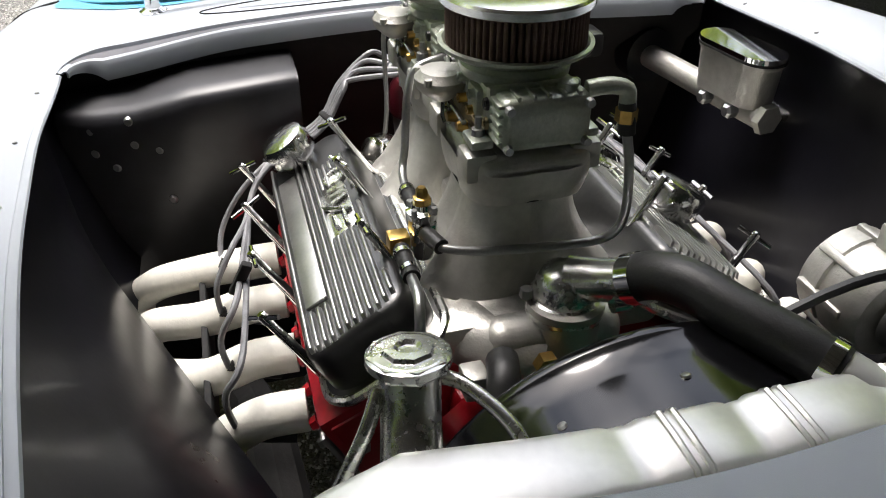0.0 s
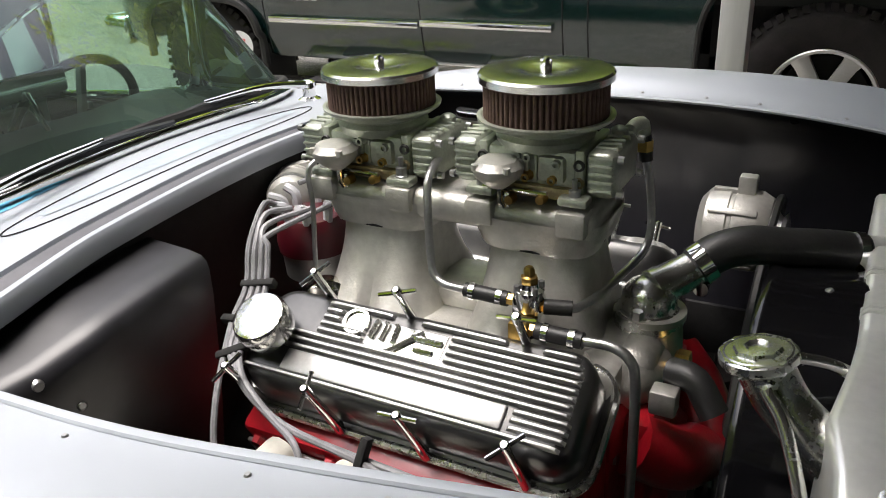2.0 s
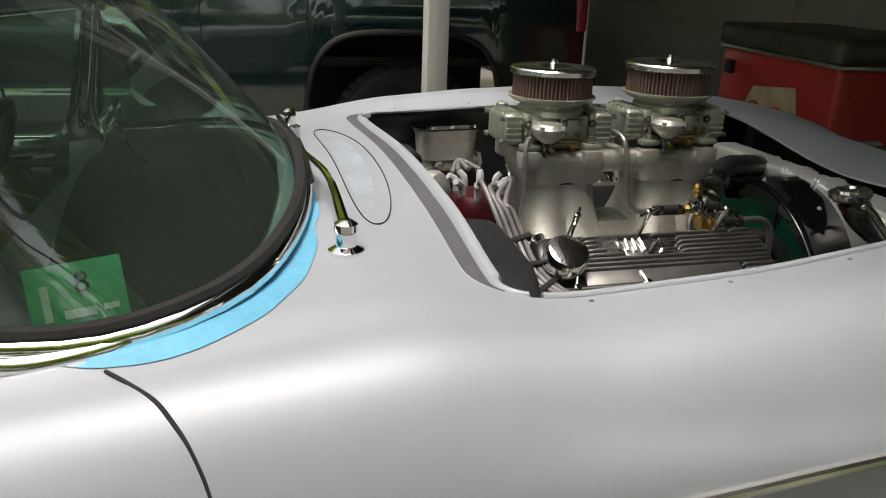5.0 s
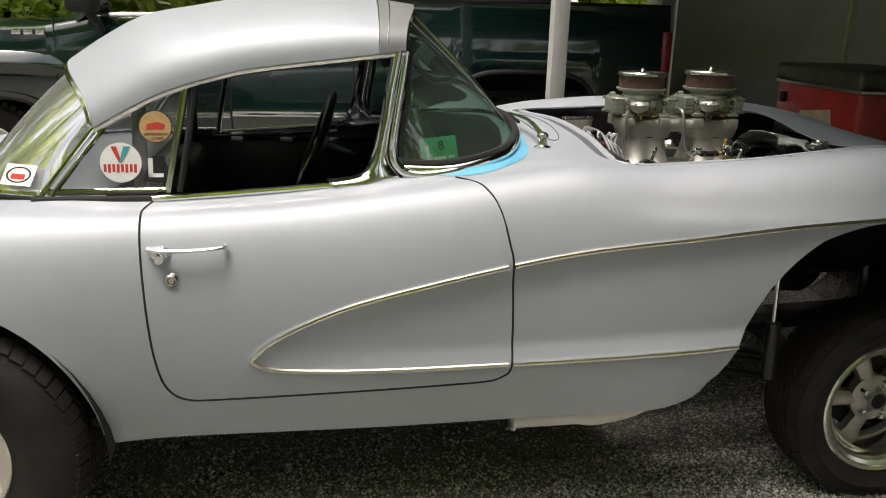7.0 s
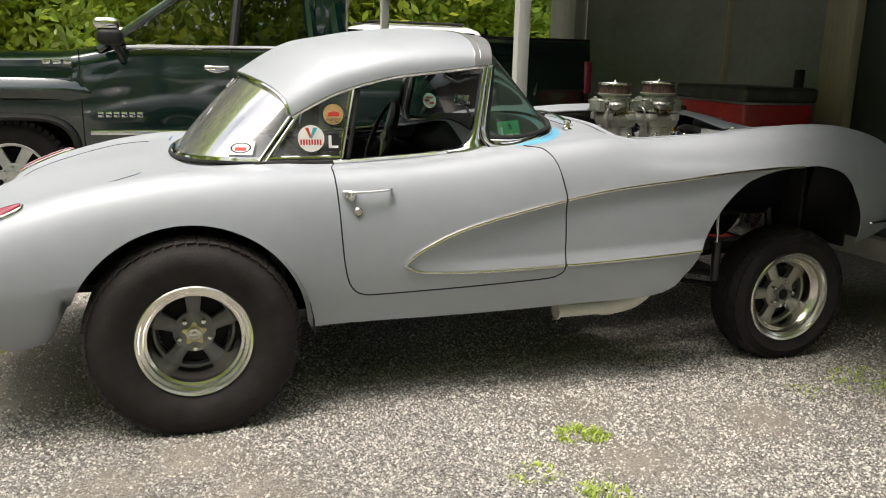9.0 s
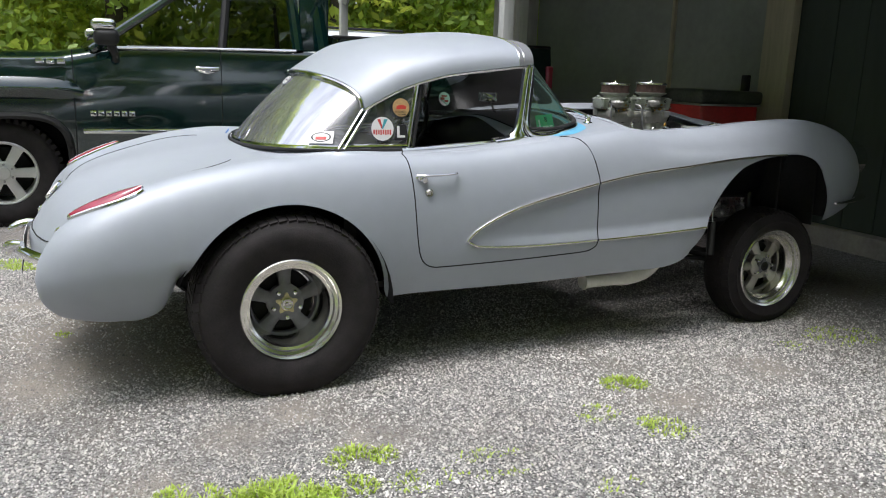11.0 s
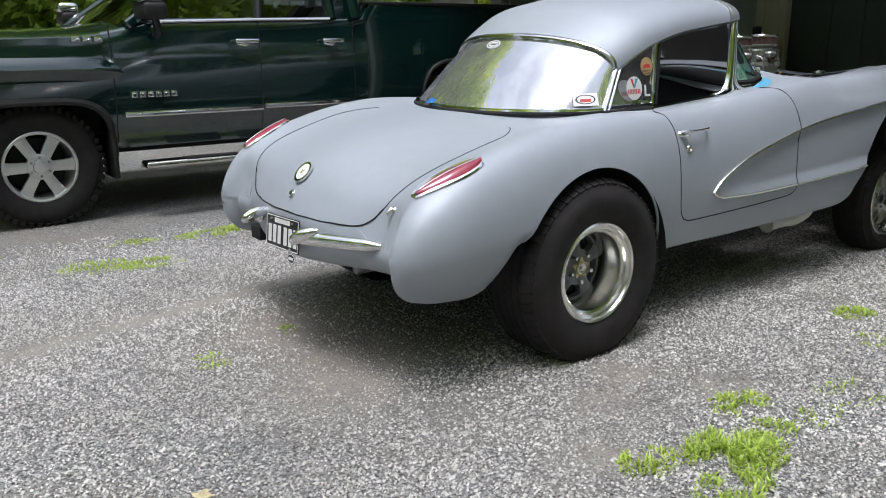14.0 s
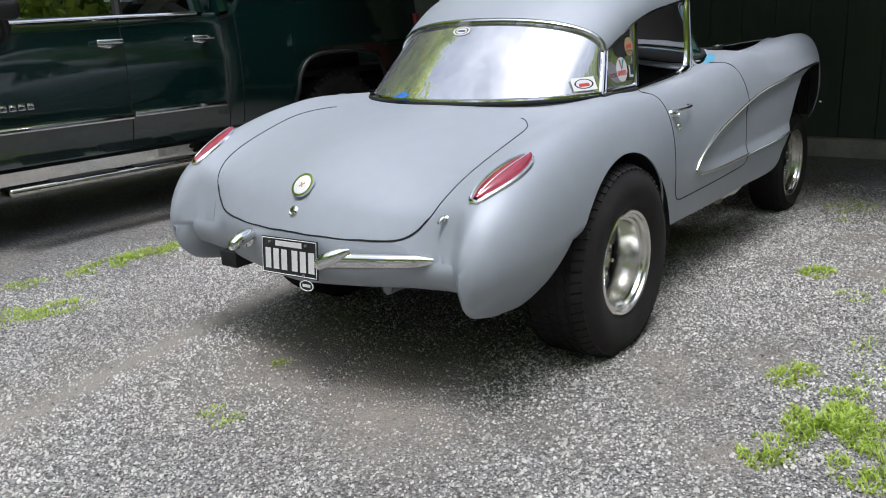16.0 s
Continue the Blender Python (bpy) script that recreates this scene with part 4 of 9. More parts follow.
def hardtop():
    bm = bmesh.new()
    rows = []
    for i in range(len(roof_side)):
        half = [roof_point(i, a) for a in arc()]
        rows.append([Vector((p.x, -p.y, p.z)) for p in half[::-1]] + half[1:])
    grid(bm, rows, flip=False)
    top = thicken(part("hardtop", bm, PRIMER, car, "rounded silver-grey removable hardtop"), 0.02, -1)
    # dark weatherstrip and bright band at the front edge
    for i, mat, name, r in ((len(roof_side) - 1, CHROME, "header_trim", 0.010), (len(roof_side) - 3, CHROME, "header_trim", 0.003), (len(roof_side) - 4, CHROME, "header_trim", 0.003)):
        half = [roof_point(i, a) + Vector((0, 0.018 * math.sin(a) ** 2, 0.004 + 0.018 * math.cos(a) ** 0.5)) * (1 if i < len(roof_side) - 1 else 0.4) for a in arc()]
        part(name, tube(bmesh.new(), both_sides([tuple(p) for p in half]), r, 8, flat=0.7), mat, top)
    last = len(roof_side) - 1
    bm = bmesh.new()
    grid(bm, [both_sides([tuple(roof_point(i, a)) for a in arc()]) for i in range(last - 3, last + 1)])
    thicken(part("header_band", bm, BAND_GREY, top, "grey band along the hardtop's front edge"), 0.0225, -1)
    # rear window
    n = 41
    rear_top = even(both_sides([tuple(roof_point(0, a)) for a in arc()]), n)
    rear_foot = even([tuple(p) for p in smooth_path(both_sides(FOOT_REAR), 6)], n)
    g, _ = pane(rear_top, rear_foot, (-0.008, 0, 0.008), "rear_window", REAR_PANE, "curved clear rear window with stickers", car)
    part("window_trim", tube(bmesh.new(), [p + Vector((-0.009, math.copysign(0.007 * min(1, abs(p.y) / 0.3), p.y), 0.001)) for p in rear_top], 0.011, 8), CHROME, g, "bright window surround")
    part("window_trim", tube(bmesh.new(), [p + Vector((-0.004, 0, 0.002)) for p in rear_foot], 0.013, 8), CHROME, g)
    part("window_seal", tube(bmesh.new(), [p + Vector((-0.017, 0, -0.006)) for p in rear_foot], 0.010, 8), DULL_BLACK, g, "black rubber seal")
    # windscreen
    front_top = even(both_sides([tuple(roof_point(last, a)) for a in arc()]), n)
    front_foot = even([tuple(p) for p in smooth_path(both_sides(FOOT_FRONT), 6)], n)
    w, _ = pane(front_top, front_foot, (0.012, 0, 0.008), "windscreen", GREEN_GLASS, "wrap-around green-tinted windscreen", car)
    part("screen_frame", tube(bmesh.new(), [p + Vector((0.006, 0, -0.004)) for p in front_foot], 0.017, 10), CHROME, w, "polished windscreen frame")
    part("screen_seal", tube(bmesh.new(), [p + Vector((0.004, 0, 0.014)) for p in front_foot], 0.011, 8), DULL_BLACK, w)
    for s in (-1, 1):
        fix = lambda pts: [(x, s * y, z) for x, y, z in pts]
        part("drip_rail", tube(bmesh.new(), fix([(p.x, p.y + 0.006, p.z - 0.004) for p in roof_side]), 0.010, 8), CHROME, top, "bright drip rail")
        for d in (0.0, 0.026):
            part("rear_pillar", tube(bmesh.new(), fix([(0.398 + d, 0.560, 1.157), (0.332 + d, 0.591, 1.07), (0.267 + d, 0.619, 0.983)]), 0.0075, 8, 5), CHROME, top, "bright pillar trim")
        # screen pillar: a bulged plate whose dogleg foot sweeps back into the sill
        rear = [(1.188, 1.374), (1.169, 1.288), (1.156, 1.209), (1.141, 1.136), (1.128, 1.090), (1.113, 1.060), (1.098, 1.046), (1.075, 1.036), (1.04, 1.031), (1.0, 1.0265)]
        fore = [(1.209, 1.374), (1.193, 1.288), (1.180, 1.209), (1.168, 1.145), (1.166, 1.105), (1.174, 1.077), (1.194, 1.052), (1.205, 1.035), (1.153, 1.013), (1.05, 1.007)]
        side = lambda z: 0.59 + (1.37 - z) * 0.14
        rows = []
        for a, b in zip(smooth_path([(x, 0, z) for x, z in rear], 4), smooth_path([(x, 0, z) for x, z in fore], 4)):
            p = [a + (b - a) * k / 8 for k in range(9)]
            rows.append([(v.x, s * (side(v.z) - 0.008 + 0.022 * math.sin(math.pi * k / 8) ** 0.6), v.z) for k, v in enumerate(p)])
        bm = bmesh.new()
        grid(bm, rows, flip=s < 0)
        thicken(part("screen_pillar", bm, CHROME, w, "chromed screen pillar with a dogleg foot"), 0.012, 0)
        frame_line = [(1.218, 1.370), (1.206, 1.288), (1.193, 1.209), (1.183, 1.147), (1.180, 1.105), (1.190, 1.072), (1.217, 1.050), (1.265, 1.043), (1.34, 1.052), (1.40, 1.066)]
        bm = tube(bmesh.new(), fix([(x, side(z) + 0.002 - (0.004 if x > 1.3 else 0) - (0.012 if x > 1.38 else 0), z) for x, z in frame_line]), [0.010, 0.0105, 0.011, 0.012, 0.0125, 0.013, 0.0135, 0.0135, 0.0125, 0.010], 10, 5)
        part("screen_frame", bm, CHROME, w, "polished frame round the screen's end")
        part("pillar_seal", tube(bmesh.new(), fix([(x, side(z) + 0.004, z) for x, z in fore[:8]]), 0.0045, 6, 4), DULL_BLACK, w)
        part("pillar_seal", tube(bmesh.new(), fix([(1.230, 0.584, 1.365), (1.221, 0.598, 1.25), (1.204, 0.614, 1.14), (1.202, 0.622, 1.09)]), 0.007, 8, 4), DULL_BLACK, w)
        # window sill strip
        part("sill_trim", tube(bmesh.new(), fix([(0.55, 0.642, 0.981), (0.7, 0.642, 0.992), (0.9, 0.641, 1.007), (1.06, 0.639, 1.019)]), 0.012, 8, 5, flat=0.8), CHROME, car, "chrome window sill")
        # quarter window
        quarter_window(s)


def quarter_window(s):
    line = [p for p in roof_side if p.x < 0.645]
    outline = [(0.292, 0.606, 0.998)] + [(p.x + 0.012, p.y - 0.002, p.z - 0.014) for p in line] + [(0.635, 0.576, 1.262), (0.588, 0.612, 1.0)]
    bm = bmesh.new()
    bm.faces.new([bm.verts.new((x, s * y, z)) for x, y, z in outline])
    q = part("quarter_window", bm, SMOKED, car, "hazy plastic quarter window with stickers")
    q.visible_shadow = False
    part("window_frame", tube(bmesh.new(), [(x, s * y, z) for x, y, z in [(0.585, 0.617, 0.992), (0.612, 0.598, 1.13), (0.640, 0.578, 1.27)]], 0.010, 8), CHROME, q, "bright upright frame")
    part("window_frame", tube(bmesh.new(), [(0.285, s * 0.612, 0.994), (0.44, s * 0.615, 0.996), (0.585, s * 0.617, 0.998)], 0.009, 8), CHROME, q)
    part("window_seal", tube(bmesh.new(), [(0.25, s * 0.628, 0.972), (0.42, s * 0.634, 0.975), (0.56, s * 0.636, 0.978)], 0.014, 8), DULL_BLACK, q)
    if s < 0:
        part("window_frame", tube(bmesh.new(), [(0.615, -0.612, 0.995), (0.640, -0.595, 1.13), (0.664, -0.577, 1.272)], 0.009, 8), DULL_BLACK, q)
    return q


hardtop()


def drop(x, y, skins=("body_shell", "cowl", "rear_deck", "nose_panel")):
    """Height of the car's skin below a point."""
    dep, z = bpy.context.evaluated_depsgraph_get(), 1.6
    for _ in range(12):
        hit, place, _, _, ob, _ = scene.ray_cast(dep, Vector((x, y, z)), Vector((0, 0, -1)))
        if not hit:
            break
        if ob.name.split(".")[0] in skins:
            return place.z
        z = place.z - 0.0005
    return z_skin(x, abs(y))


bpy.context.view_layer.update()


# ---- stickers on the glass ----
def text_mesh(word, size, mat, parent, m, name="lettering", label=""):
    cu = bpy.data.curves.new(name, "FONT")
    cu.body, cu.size, cu.extrude, cu.align_x, cu.align_y = word, size, 0.0003, "CENTER", "CENTER"
    tmp = bpy.data.objects.new(name, cu)
    scene.collection.objects.link(tmp)
    me = bpy.data.meshes.new_from_object(tmp.evaluated_get(bpy.context.evaluated_depsgraph_get()))
    bpy.data.objects.remove(tmp)
    me.materials.append(mat)
    ob = new(name, me)
    ob.parent, ob.matrix_basis = parent, m
    return tagged(ob, label)


def disc(r, mat, name, parent, m, label="", h=0.0006, sy=1.0):
    return part(name, lathe(bmesh.new(), [(0, h), (r, h), (r, 0)], Matrix.Diagonal((1, sy, 1, 1)), 36), mat, parent, label, at=m)


def bars(parent, m, rects, mat, name="print"):
    bm = bmesh.new()
    for x0, y0, x1, y1 in rects:
        box(bm, (x0, y0, 0.0005), (x1, y1, 0.0012))
    return part(name, bm, mat, parent, at=m, smooth=False)


def basis(at, right, normal):
    """A pose at a point with x along right and z along normal."""
    z = Vector(normal).normalized()
    x = (Vector(right) - z * Vector(right).dot(z)).normalized()
    y = z.cross(x)
    return Matrix.Translation(at) @ Matrix((x, y, z)).transposed().to_4x4()


def stickers():
    # side windows lean inwards towards the roof
    def on_side(x, z, tilt=0.0):
        y = -0.616 + (z - 1.0) * 0.14
        return basis((x, y - 0.002, z), (1, 0, tilt), (0, -1, 0.14))
    q = [o for o in car.children if o.name.startswith("quarter_window") and o.data.vertices[0].co.y < 0][0]
    m = on_side(0.470, 1.072)
    d = disc(0.052, WHITE_VINYL, "sticker", q, m, "white round decal with red and teal print")
    bm = prism(bmesh.new(), [(-0.024, 0.042), (-0.010, 0.042), (0.0, 0.010), (-0.004, 0.0)], 0.0008, 0.0014)
    part("print", bm, RED_VINYL, q, at=m)
    bm = prism(bmesh.new(), [(0.026, 0.042), (0.008, 0.042), (-0.004, 0.0), (0.002, 0.0)], 0.0015, 0.002)
    part("print", bm, BLUE_VINYL, q, at=m)
    bars(q, m, [(-0.043 + k * 0.0108, -0.024 - 0.002 * (k % 2), -0.036 + k * 0.0108, -0.004) for k in range(8)], RED_VINYL)
    m = on_side(0.56, 1.165, 0.05)
    disc(0.042, BLACK_VINYL, "sticker", q, m, "round black and tan decal")
    disc(0.040, TAN_VINYL, "print", q, m, h=0.0012)
    bars(q, m, [(-0.03, -0.024, 0.03, -0.016), (-0.02, -0.034, 0.02, -0.028)], BLACK_VINYL)
    part("print", prism(bmesh.new(), [(-0.024, -0.006), (0.022, -0.008), (0.026, 0.004), (0.006, 0.012), (-0.02, 0.008)], 0.0013, 0.002), RED_VINYL, q, at=m)
    m = on_side(0.560, 1.056)
    part("sticker", prism(bmesh.new(), [(-0.036, -0.034), (0.032, -0.034), (0.02, 0.034), (-0.012, 0.034)], 0, 0.0006), BLACK_VINYL, q, "black wedge decal with white letter shape", at=m)
    bars(q, m, [(-0.022, -0.022, -0.01, 0.028), (-0.022, -0.022, 0.016, -0.012)], WHITE_VINYL)
    # rear window, lower corner and top
    r = [o for o in car.children if o.name.startswith("rear_window")][0]
    m = basis((0.206, -0.565, 1.03), (0.6, -0.33, 0), (-0.52, -0.80, 0.62))
    part("sticker", box(bmesh.new(), (-0.055, -0.03, 0.004), (0.055, 0.03, 0.005)), WHITE_VINYL, r, "white decal with an oval print", at=m)
    part("print", lathe(bmesh.new(), [(0.031, 0.0056), (0.034, 0.006), (0.037, 0.0056)], Matrix.Diagonal((1.2, 0.62, 1, 1)), 32), BLACK_VINYL, r, at=m)
    part("print", box(bmesh.new(), (-0.024, -0.012, 0.005), (0.024, 0.002, 0.0062)), RED_VINYL, r, at=m)
    m = basis((0.207, 0.05, 1.262), (0, -1, 0), (-0.737, 0, 0.676))
    disc(0.046, WHITE_VINYL, "sticker", r, m, "white oval decal", sy=0.55)
    part("print", lathe(bmesh.new(), [(0.028, 0.001), (0.031, 0.0014), (0.034, 0.001)], Matrix.Diagonal((1.1, 0.58, 1, 1)), 28), BLACK_VINYL, r, at=m)
    bars(r, m, [(-0.02, -0.005, 0.02, 0.005)], BLACK_VINYL)
    m = basis((-0.058, 0.20, 1.0), (0.1, -1, 0), (-0.86, 0.1, 0.55))
    part("sticker", prism(bmesh.new(), [(-0.05, -0.012), (0.03, -0.016), (0.05, 0.0), (0.01, 0.014), (-0.02, 0.006)], 0.002, 0.003), BLUE_MASK, r, "small blue decal", at=m)
    # inspection sticker in the screen
    w = [o for o in car.children if o.name.startswith("windscreen")][0]
    m = basis((1.315, -0.580, 1.105), (0.985, 0.05, 0.12), (0.12, -0.95, 0.3)) @ Matrix.Scale(0.86, 4)
    part("sticker", box(bmesh.new(), (-0.062, -0.042, -0.001), (0.062, 0.042, 0), bevel=0.0003), GREEN_VINYL, w, "green inspection sticker with a black 8", at=m)
    text_mesh("8", 0.042, BLACK_VINYL, w, m @ Matrix.Translation((0.008, 0.012, 0.001)), label="black numeral 8")
    bars(w, m, [(-0.045, -0.034, -0.035, 0.016), (-0.02, -0.034, 0.02, -0.022), (0.03, -0.03, 0.05, -0.022)], WHITE_VINYL)
    m = basis((1.32, 0.61, 1.165), (0.98, 0.1, 0), (0.2, -0.95, 0.2))
    disc(0.042, WHITE_VINYL, "sticker", w, m, "round white and red sticker")
    bars(w, m, [(-0.03, -0.006, 0.0, 0.008), (0.0, -0.02, 0.028, -0.006), (-0.02, 0.012, 0.02, 0.022)], RED_VINYL)


stickers()


# ---- tail ----
def z_skin(x, y):
    """Height of the fender's shoulder at a half width."""
    yw, zw, zt, yt = half_width(x), z_wide(x), z_top(x), y_top(x)
    if y <= yt:
        t = (yt - y) / max(yt - y_in(x), 0.01)
        return zt - in_drop(x) * t * t * (3 - 2 * t)
    k = min(1, (y - yt) / (yw - yt))
    return zw + (zt - zw) * (1 - k ** 2.3) ** (1 / 2.3)


def z_deck(x, y):
    return shade(z_mid_rear(x), x, abs(y), y_in(x), z_top(x) - in_drop(x))


def tail():
    for s in (-1, 1):
        bm, rim = bmesh.new(), [[], []]
        rows = []
        for k in range(25):
            q = k / 24
            x = -0.548 - 0.252 * q
            yc, hw = 0.770 - 0.048 * q, 0.043 * max(0.02, math.sin(math.pi * (0.03 + 0.94 * q))) ** 0.5
            row = []
            for j in range(9):
                t = -1 + 2 * j / 8
                y = yc + hw * t
                row.append((x, s * (y + 0.008 * (1 - t * t)), z_skin(x, y) + 0.016 * (1 - t * t) + 0.002))
            rim[0].append((x, s * (yc - hw), z_skin(x, yc - hw) + 0.002))
            rim[1].append((x, s * (yc + hw), z_skin(x, yc + hw) + 0.002))
            rows.append(row)
        grid(bm, rows, flip=s > 0)
        lamp = part("tail_lamp", bm, LENS_RED, car, "long red teardrop tail lamp")
        loop = rim[0] + rim[1][::-1] + [rim[0][0]]
        part("bezel", tube(bmesh.new(), loop, 0.009, 8), CHROME, lamp, "chrome lamp bezel")
        part("divider", tube(bmesh.new(), [(r[4][0], r[4][1], r[4][2] + 0.001) for r in rows[1:-1]], 0.0022, 6), CHROME, lamp)
    # boot lid line
    def lid_x(y, z):
        """Where the deck reaches a height."""
        lo, hi = -0.965, -0.6
        for _ in range(30):
            x = (lo + hi) / 2
            lo, hi = (x, hi) if z_deck(x, y) < z else (lo, x)
        return (lo + hi) / 2

    half = [(lid_x(y, z), y) for y, z in ((0.0, 0.602), (0.1, 0.600), (0.2, 0.599), (0.3, 0.600), (0.38, 0.602), (0.445, 0.606), (0.486, 0.618), (0.522, 0.643), (0.546, 0.672))]
    half += [(-0.84, 0.568), (-0.76, 0.590), (-0.664, 0.600), (-0.55, 0.605), (-0.45, 0.607), (-0.37, 0.606), (-0.30, 0.598), (-0.245, 0.575), (-0.19, 0.53), (-0.17, 0.50)]
    lid = new("boot_lid")
    lid.parent = car
    tagged(lid, "rounded silver-grey boot lid")
    for s in (-1, 1):
        pts = [tail_warp(p.x, s * p.y, (z_deck(max(p.x, -0.965), p.y) if p.y < y_in(p.x) else z_skin(p.x, p.y)) + 0.0005) for p in smooth_path([(x, y, 0) for x, y in half], 5)]
        part("shut_line", tube(bmesh.new(), pts, [0.0032 if p[2] < 0.68 else 0.002 for p in pts], 6), DULL_BLACK, lid, "dark panel gap")
    # the door's front shut line turning in over the shoulder
    for s in (-1, 1):
        pts = [(1.462, s * (side_y(1.462, 0.94) - 0.001), 0.94), (1.452, s * (side_y(1.452, 0.975) - 0.001), 0.975), (1.438, s * (side_y(1.438, 1.005) - 0.001), 1.005)]
        pts += [(x, s * y, drop(x, s * y) + 0.0004) for x, y in ((1.422, 0.758), (1.405, 0.735), (1.376, 0.70), (1.35, 0.668))]
        part("shut_line", tube(bmesh.new(), pts, 0.0026, 6, 4), DULL_BLACK, car)
        pts = [(0.533, s * (side_y(0.533, 0.955) - 0.001), 0.955)] + [(x, s * y, drop(x, s * y) + 0.0004) for x, y in ((0.534, 0.70), (0.539, 0.672), (0.552, 0.65))]
        part("shut_line", tube(bmesh.new(), pts, 0.0026, 6, 4), DULL_BLACK, car)
    m = basis((-0.862, 0, 0.752), (0, -1, 0), (-0.75, 0, 0.66))
    disc(0.049, CHROME, "emblem", lid, m, "round chrome crest", h=0.008)
    part("crest", lathe(bmesh.new(), [(0, 0.0095), (0.036, 0.0095), (0.039, 0.008)], None, 30), WHITE_VINYL, lid, "white crest centre", at=m)
    bars(lid, m @ Matrix.Translation((0, 0, 0.009)) @ pose(0, 0, 0, 0, 0, 35), [(-0.014, -0.004, 0.014, 0.002), (-0.004, -0.012, 0.002, 0.012)], TAN_VINYL)
    m = basis((-0.918, 0, 0.668), (0, -1, 0), (-0.85, 0, 0.5))
    part("boot_lock", lathe(bmesh.new(), [(0.02, 0), (0.021, 0.005), (0.016, 0.008), (0.010, 0.005), (0.009, 0.012), (0, 0.012)], None, 24), CHROME, lid, "round chrome boot lock", at=m)
    # bumper halves with guards
    for s in (-1, 1):
        ends = [(-0.938, s * 0.47, 0.552), (-0.896, s * 0.55, 0.553), (-0.868, s * 0.60, 0.553)] if s < 0 else []
        run = [(-1.008, -0.22, 0.535), (-1.012, -0.27, 0.545), (-0.98, -0.36, 0.549)] + ends if s < 0 else [(-0.985, 0.20, 0.548), (-0.97, 0.24, 0.550), (-0.945, 0.28, 0.552)]
        bm = tube(bmesh.new(), run, [0.020, 0.024, 0.023] + [0.022, 0.020, 0.009] if s < 0 else [0.022, 0.02, 0.012], 16, 5, flat=1.15)
        if s < 0:
            tube(bm, [(-0.985, -0.335, 0.580), (-1.012, -0.312, 0.573), (-1.034, -0.285, 0.560), (-1.046, -0.255, 0.540), (-1.04, -0.235, 0.522)], [0.012, 0.022, 0.026, 0.023, 0.009], 14, 5)
        else:
            tube(bm, [(-0.955, 0.205, 0.570), (-0.985, 0.203, 0.568), (-1.02, 0.20, 0.560), (-1.05, 0.2, 0.546), (-1.066, 0.2, 0.538)], [0.020, 0.026, 0.026, 0.022, 0.010], 14, 5)
        part("bumper", bm, CHROME, car, "chrome rear bumper half with guard")
    plate = new("rear_plate")
    plate.parent = car
    plate.matrix_basis = basis((-0.992, -0.034, 0.518), (0.06, -1, 0.03), (-1, 0, 0.12)) @ Matrix.Diagonal((1, 0.88, 1, 1))
    tagged(plate, "black rear plate with raised white edge")
    part("panel", box(bmesh.new(), (-0.148, -0.078, -0.004), (0.148, 0.078, 0), bevel=0.004), BLACK_VINYL, plate)
    part("edge", tube(bmesh.new(), [(-0.142, -0.072, 0.001), (0.142, -0.072, 0.001), (0.142, 0.072, 0.001), (-0.142, 0.072, 0.001), (-0.142, -0.072, 0.001)], 0.002, 4), WHITE_VINYL, plate)
    for k in range(6):
        x = -0.126 + 0.043 * k + (0.012 if k > 2 else 0)
        bars(plate, Matrix(), [(x, -0.055, x + 0.03, 0.03)], WHITE_VINYL, "plain_bar")
    bars(plate, Matrix(), [(-0.07, 0.042, 0.068, 0.064)], WHITE_VINYL, "plain_bar")
    for x in (-0.1, 0.09):
        part("bolt", lathe(bmesh.new(), [(0, 0.006), (0.005, 0.006), (0.006, 0)], Matrix.Translation((x, 0.056, 0)), 10), STEEL, plate)
    part("bolt", lathe(bmesh.new(), [(0, 0.006), (0.005, 0.006), (0.006, 0)], Matrix.Translation((0.075, -0.066, 0)), 10), STEEL, plate)
    disc(0.038, BLACK_VINYL, "tag", plate, Matrix.Translation((0.09, -0.105, 0)), "small oval black and white tag", h=0.002, sy=0.62)
    part("tag_ring", lathe(bmesh.new(), [(0.03, 0.002), (0.033, 0.003), (0.036, 0.002)], Matrix.Translation((0.09, -0.105, 0)) @ Matrix.Diagonal((1, 0.62, 1, 1)), 28), WHITE_VINYL, plate)
    bars(plate, Matrix.Translation((0.09, -0.105, 0.0015)), [(-0.02, -0.006, 0.02, 0.006)], WHITE_VINYL)
    # little clasp on the tail
    bm = lathe(bmesh.new(), [(0.012, 0), (0.012, 0.006), (0.006, 0.01), (0, 0.012)], None, 14)
    tube(bm, [(-0.004, 0.0, 0.01), (-0.008, -0.012, 0.016), (-0.012, -0.026, 0.014)], 0.006, 8)
    part("tail_clasp", bm, CHROME, car, "small chrome clasp", at=basis((-0.824, -0.624, 0.688), (0, -1, 0), (-0.8, -0.1, 0.55)))
    # exhaust tips and a spring hanger below
    bm = bmesh.new()
    tube(bm, [(-0.6, -0.36, 0.41), (-0.84, -0.36, 0.41)], 0.022, 14)
    part("tail_pipe", bm, GUNMETAL, car)
    bm = box(bmesh.new(), (-0.90, 0.40, 0.385), (-0.78, 0.50, 0.45), bevel=0.006)
    part("tow_bracket", bm, DULL_BLACK, car)
    bm = bmesh.new()
    tube(bm, [(-0.0, -0.72, 0.362), (0, 0.72, 0.362)], 0.045, 14)
    lathe(bm, [(0, -0.12), (0.1, -0.11), (0.15, -0.03), (0.15, 0.03), (0.1, 0.11), (0, 0.12)], Matrix.Translation((0, 0, 0.362)) @ pose(0, 0, 0, 0, 90, 0), 24)
    part("rear_axle", bm, DULL_BLACK, car)


tail()


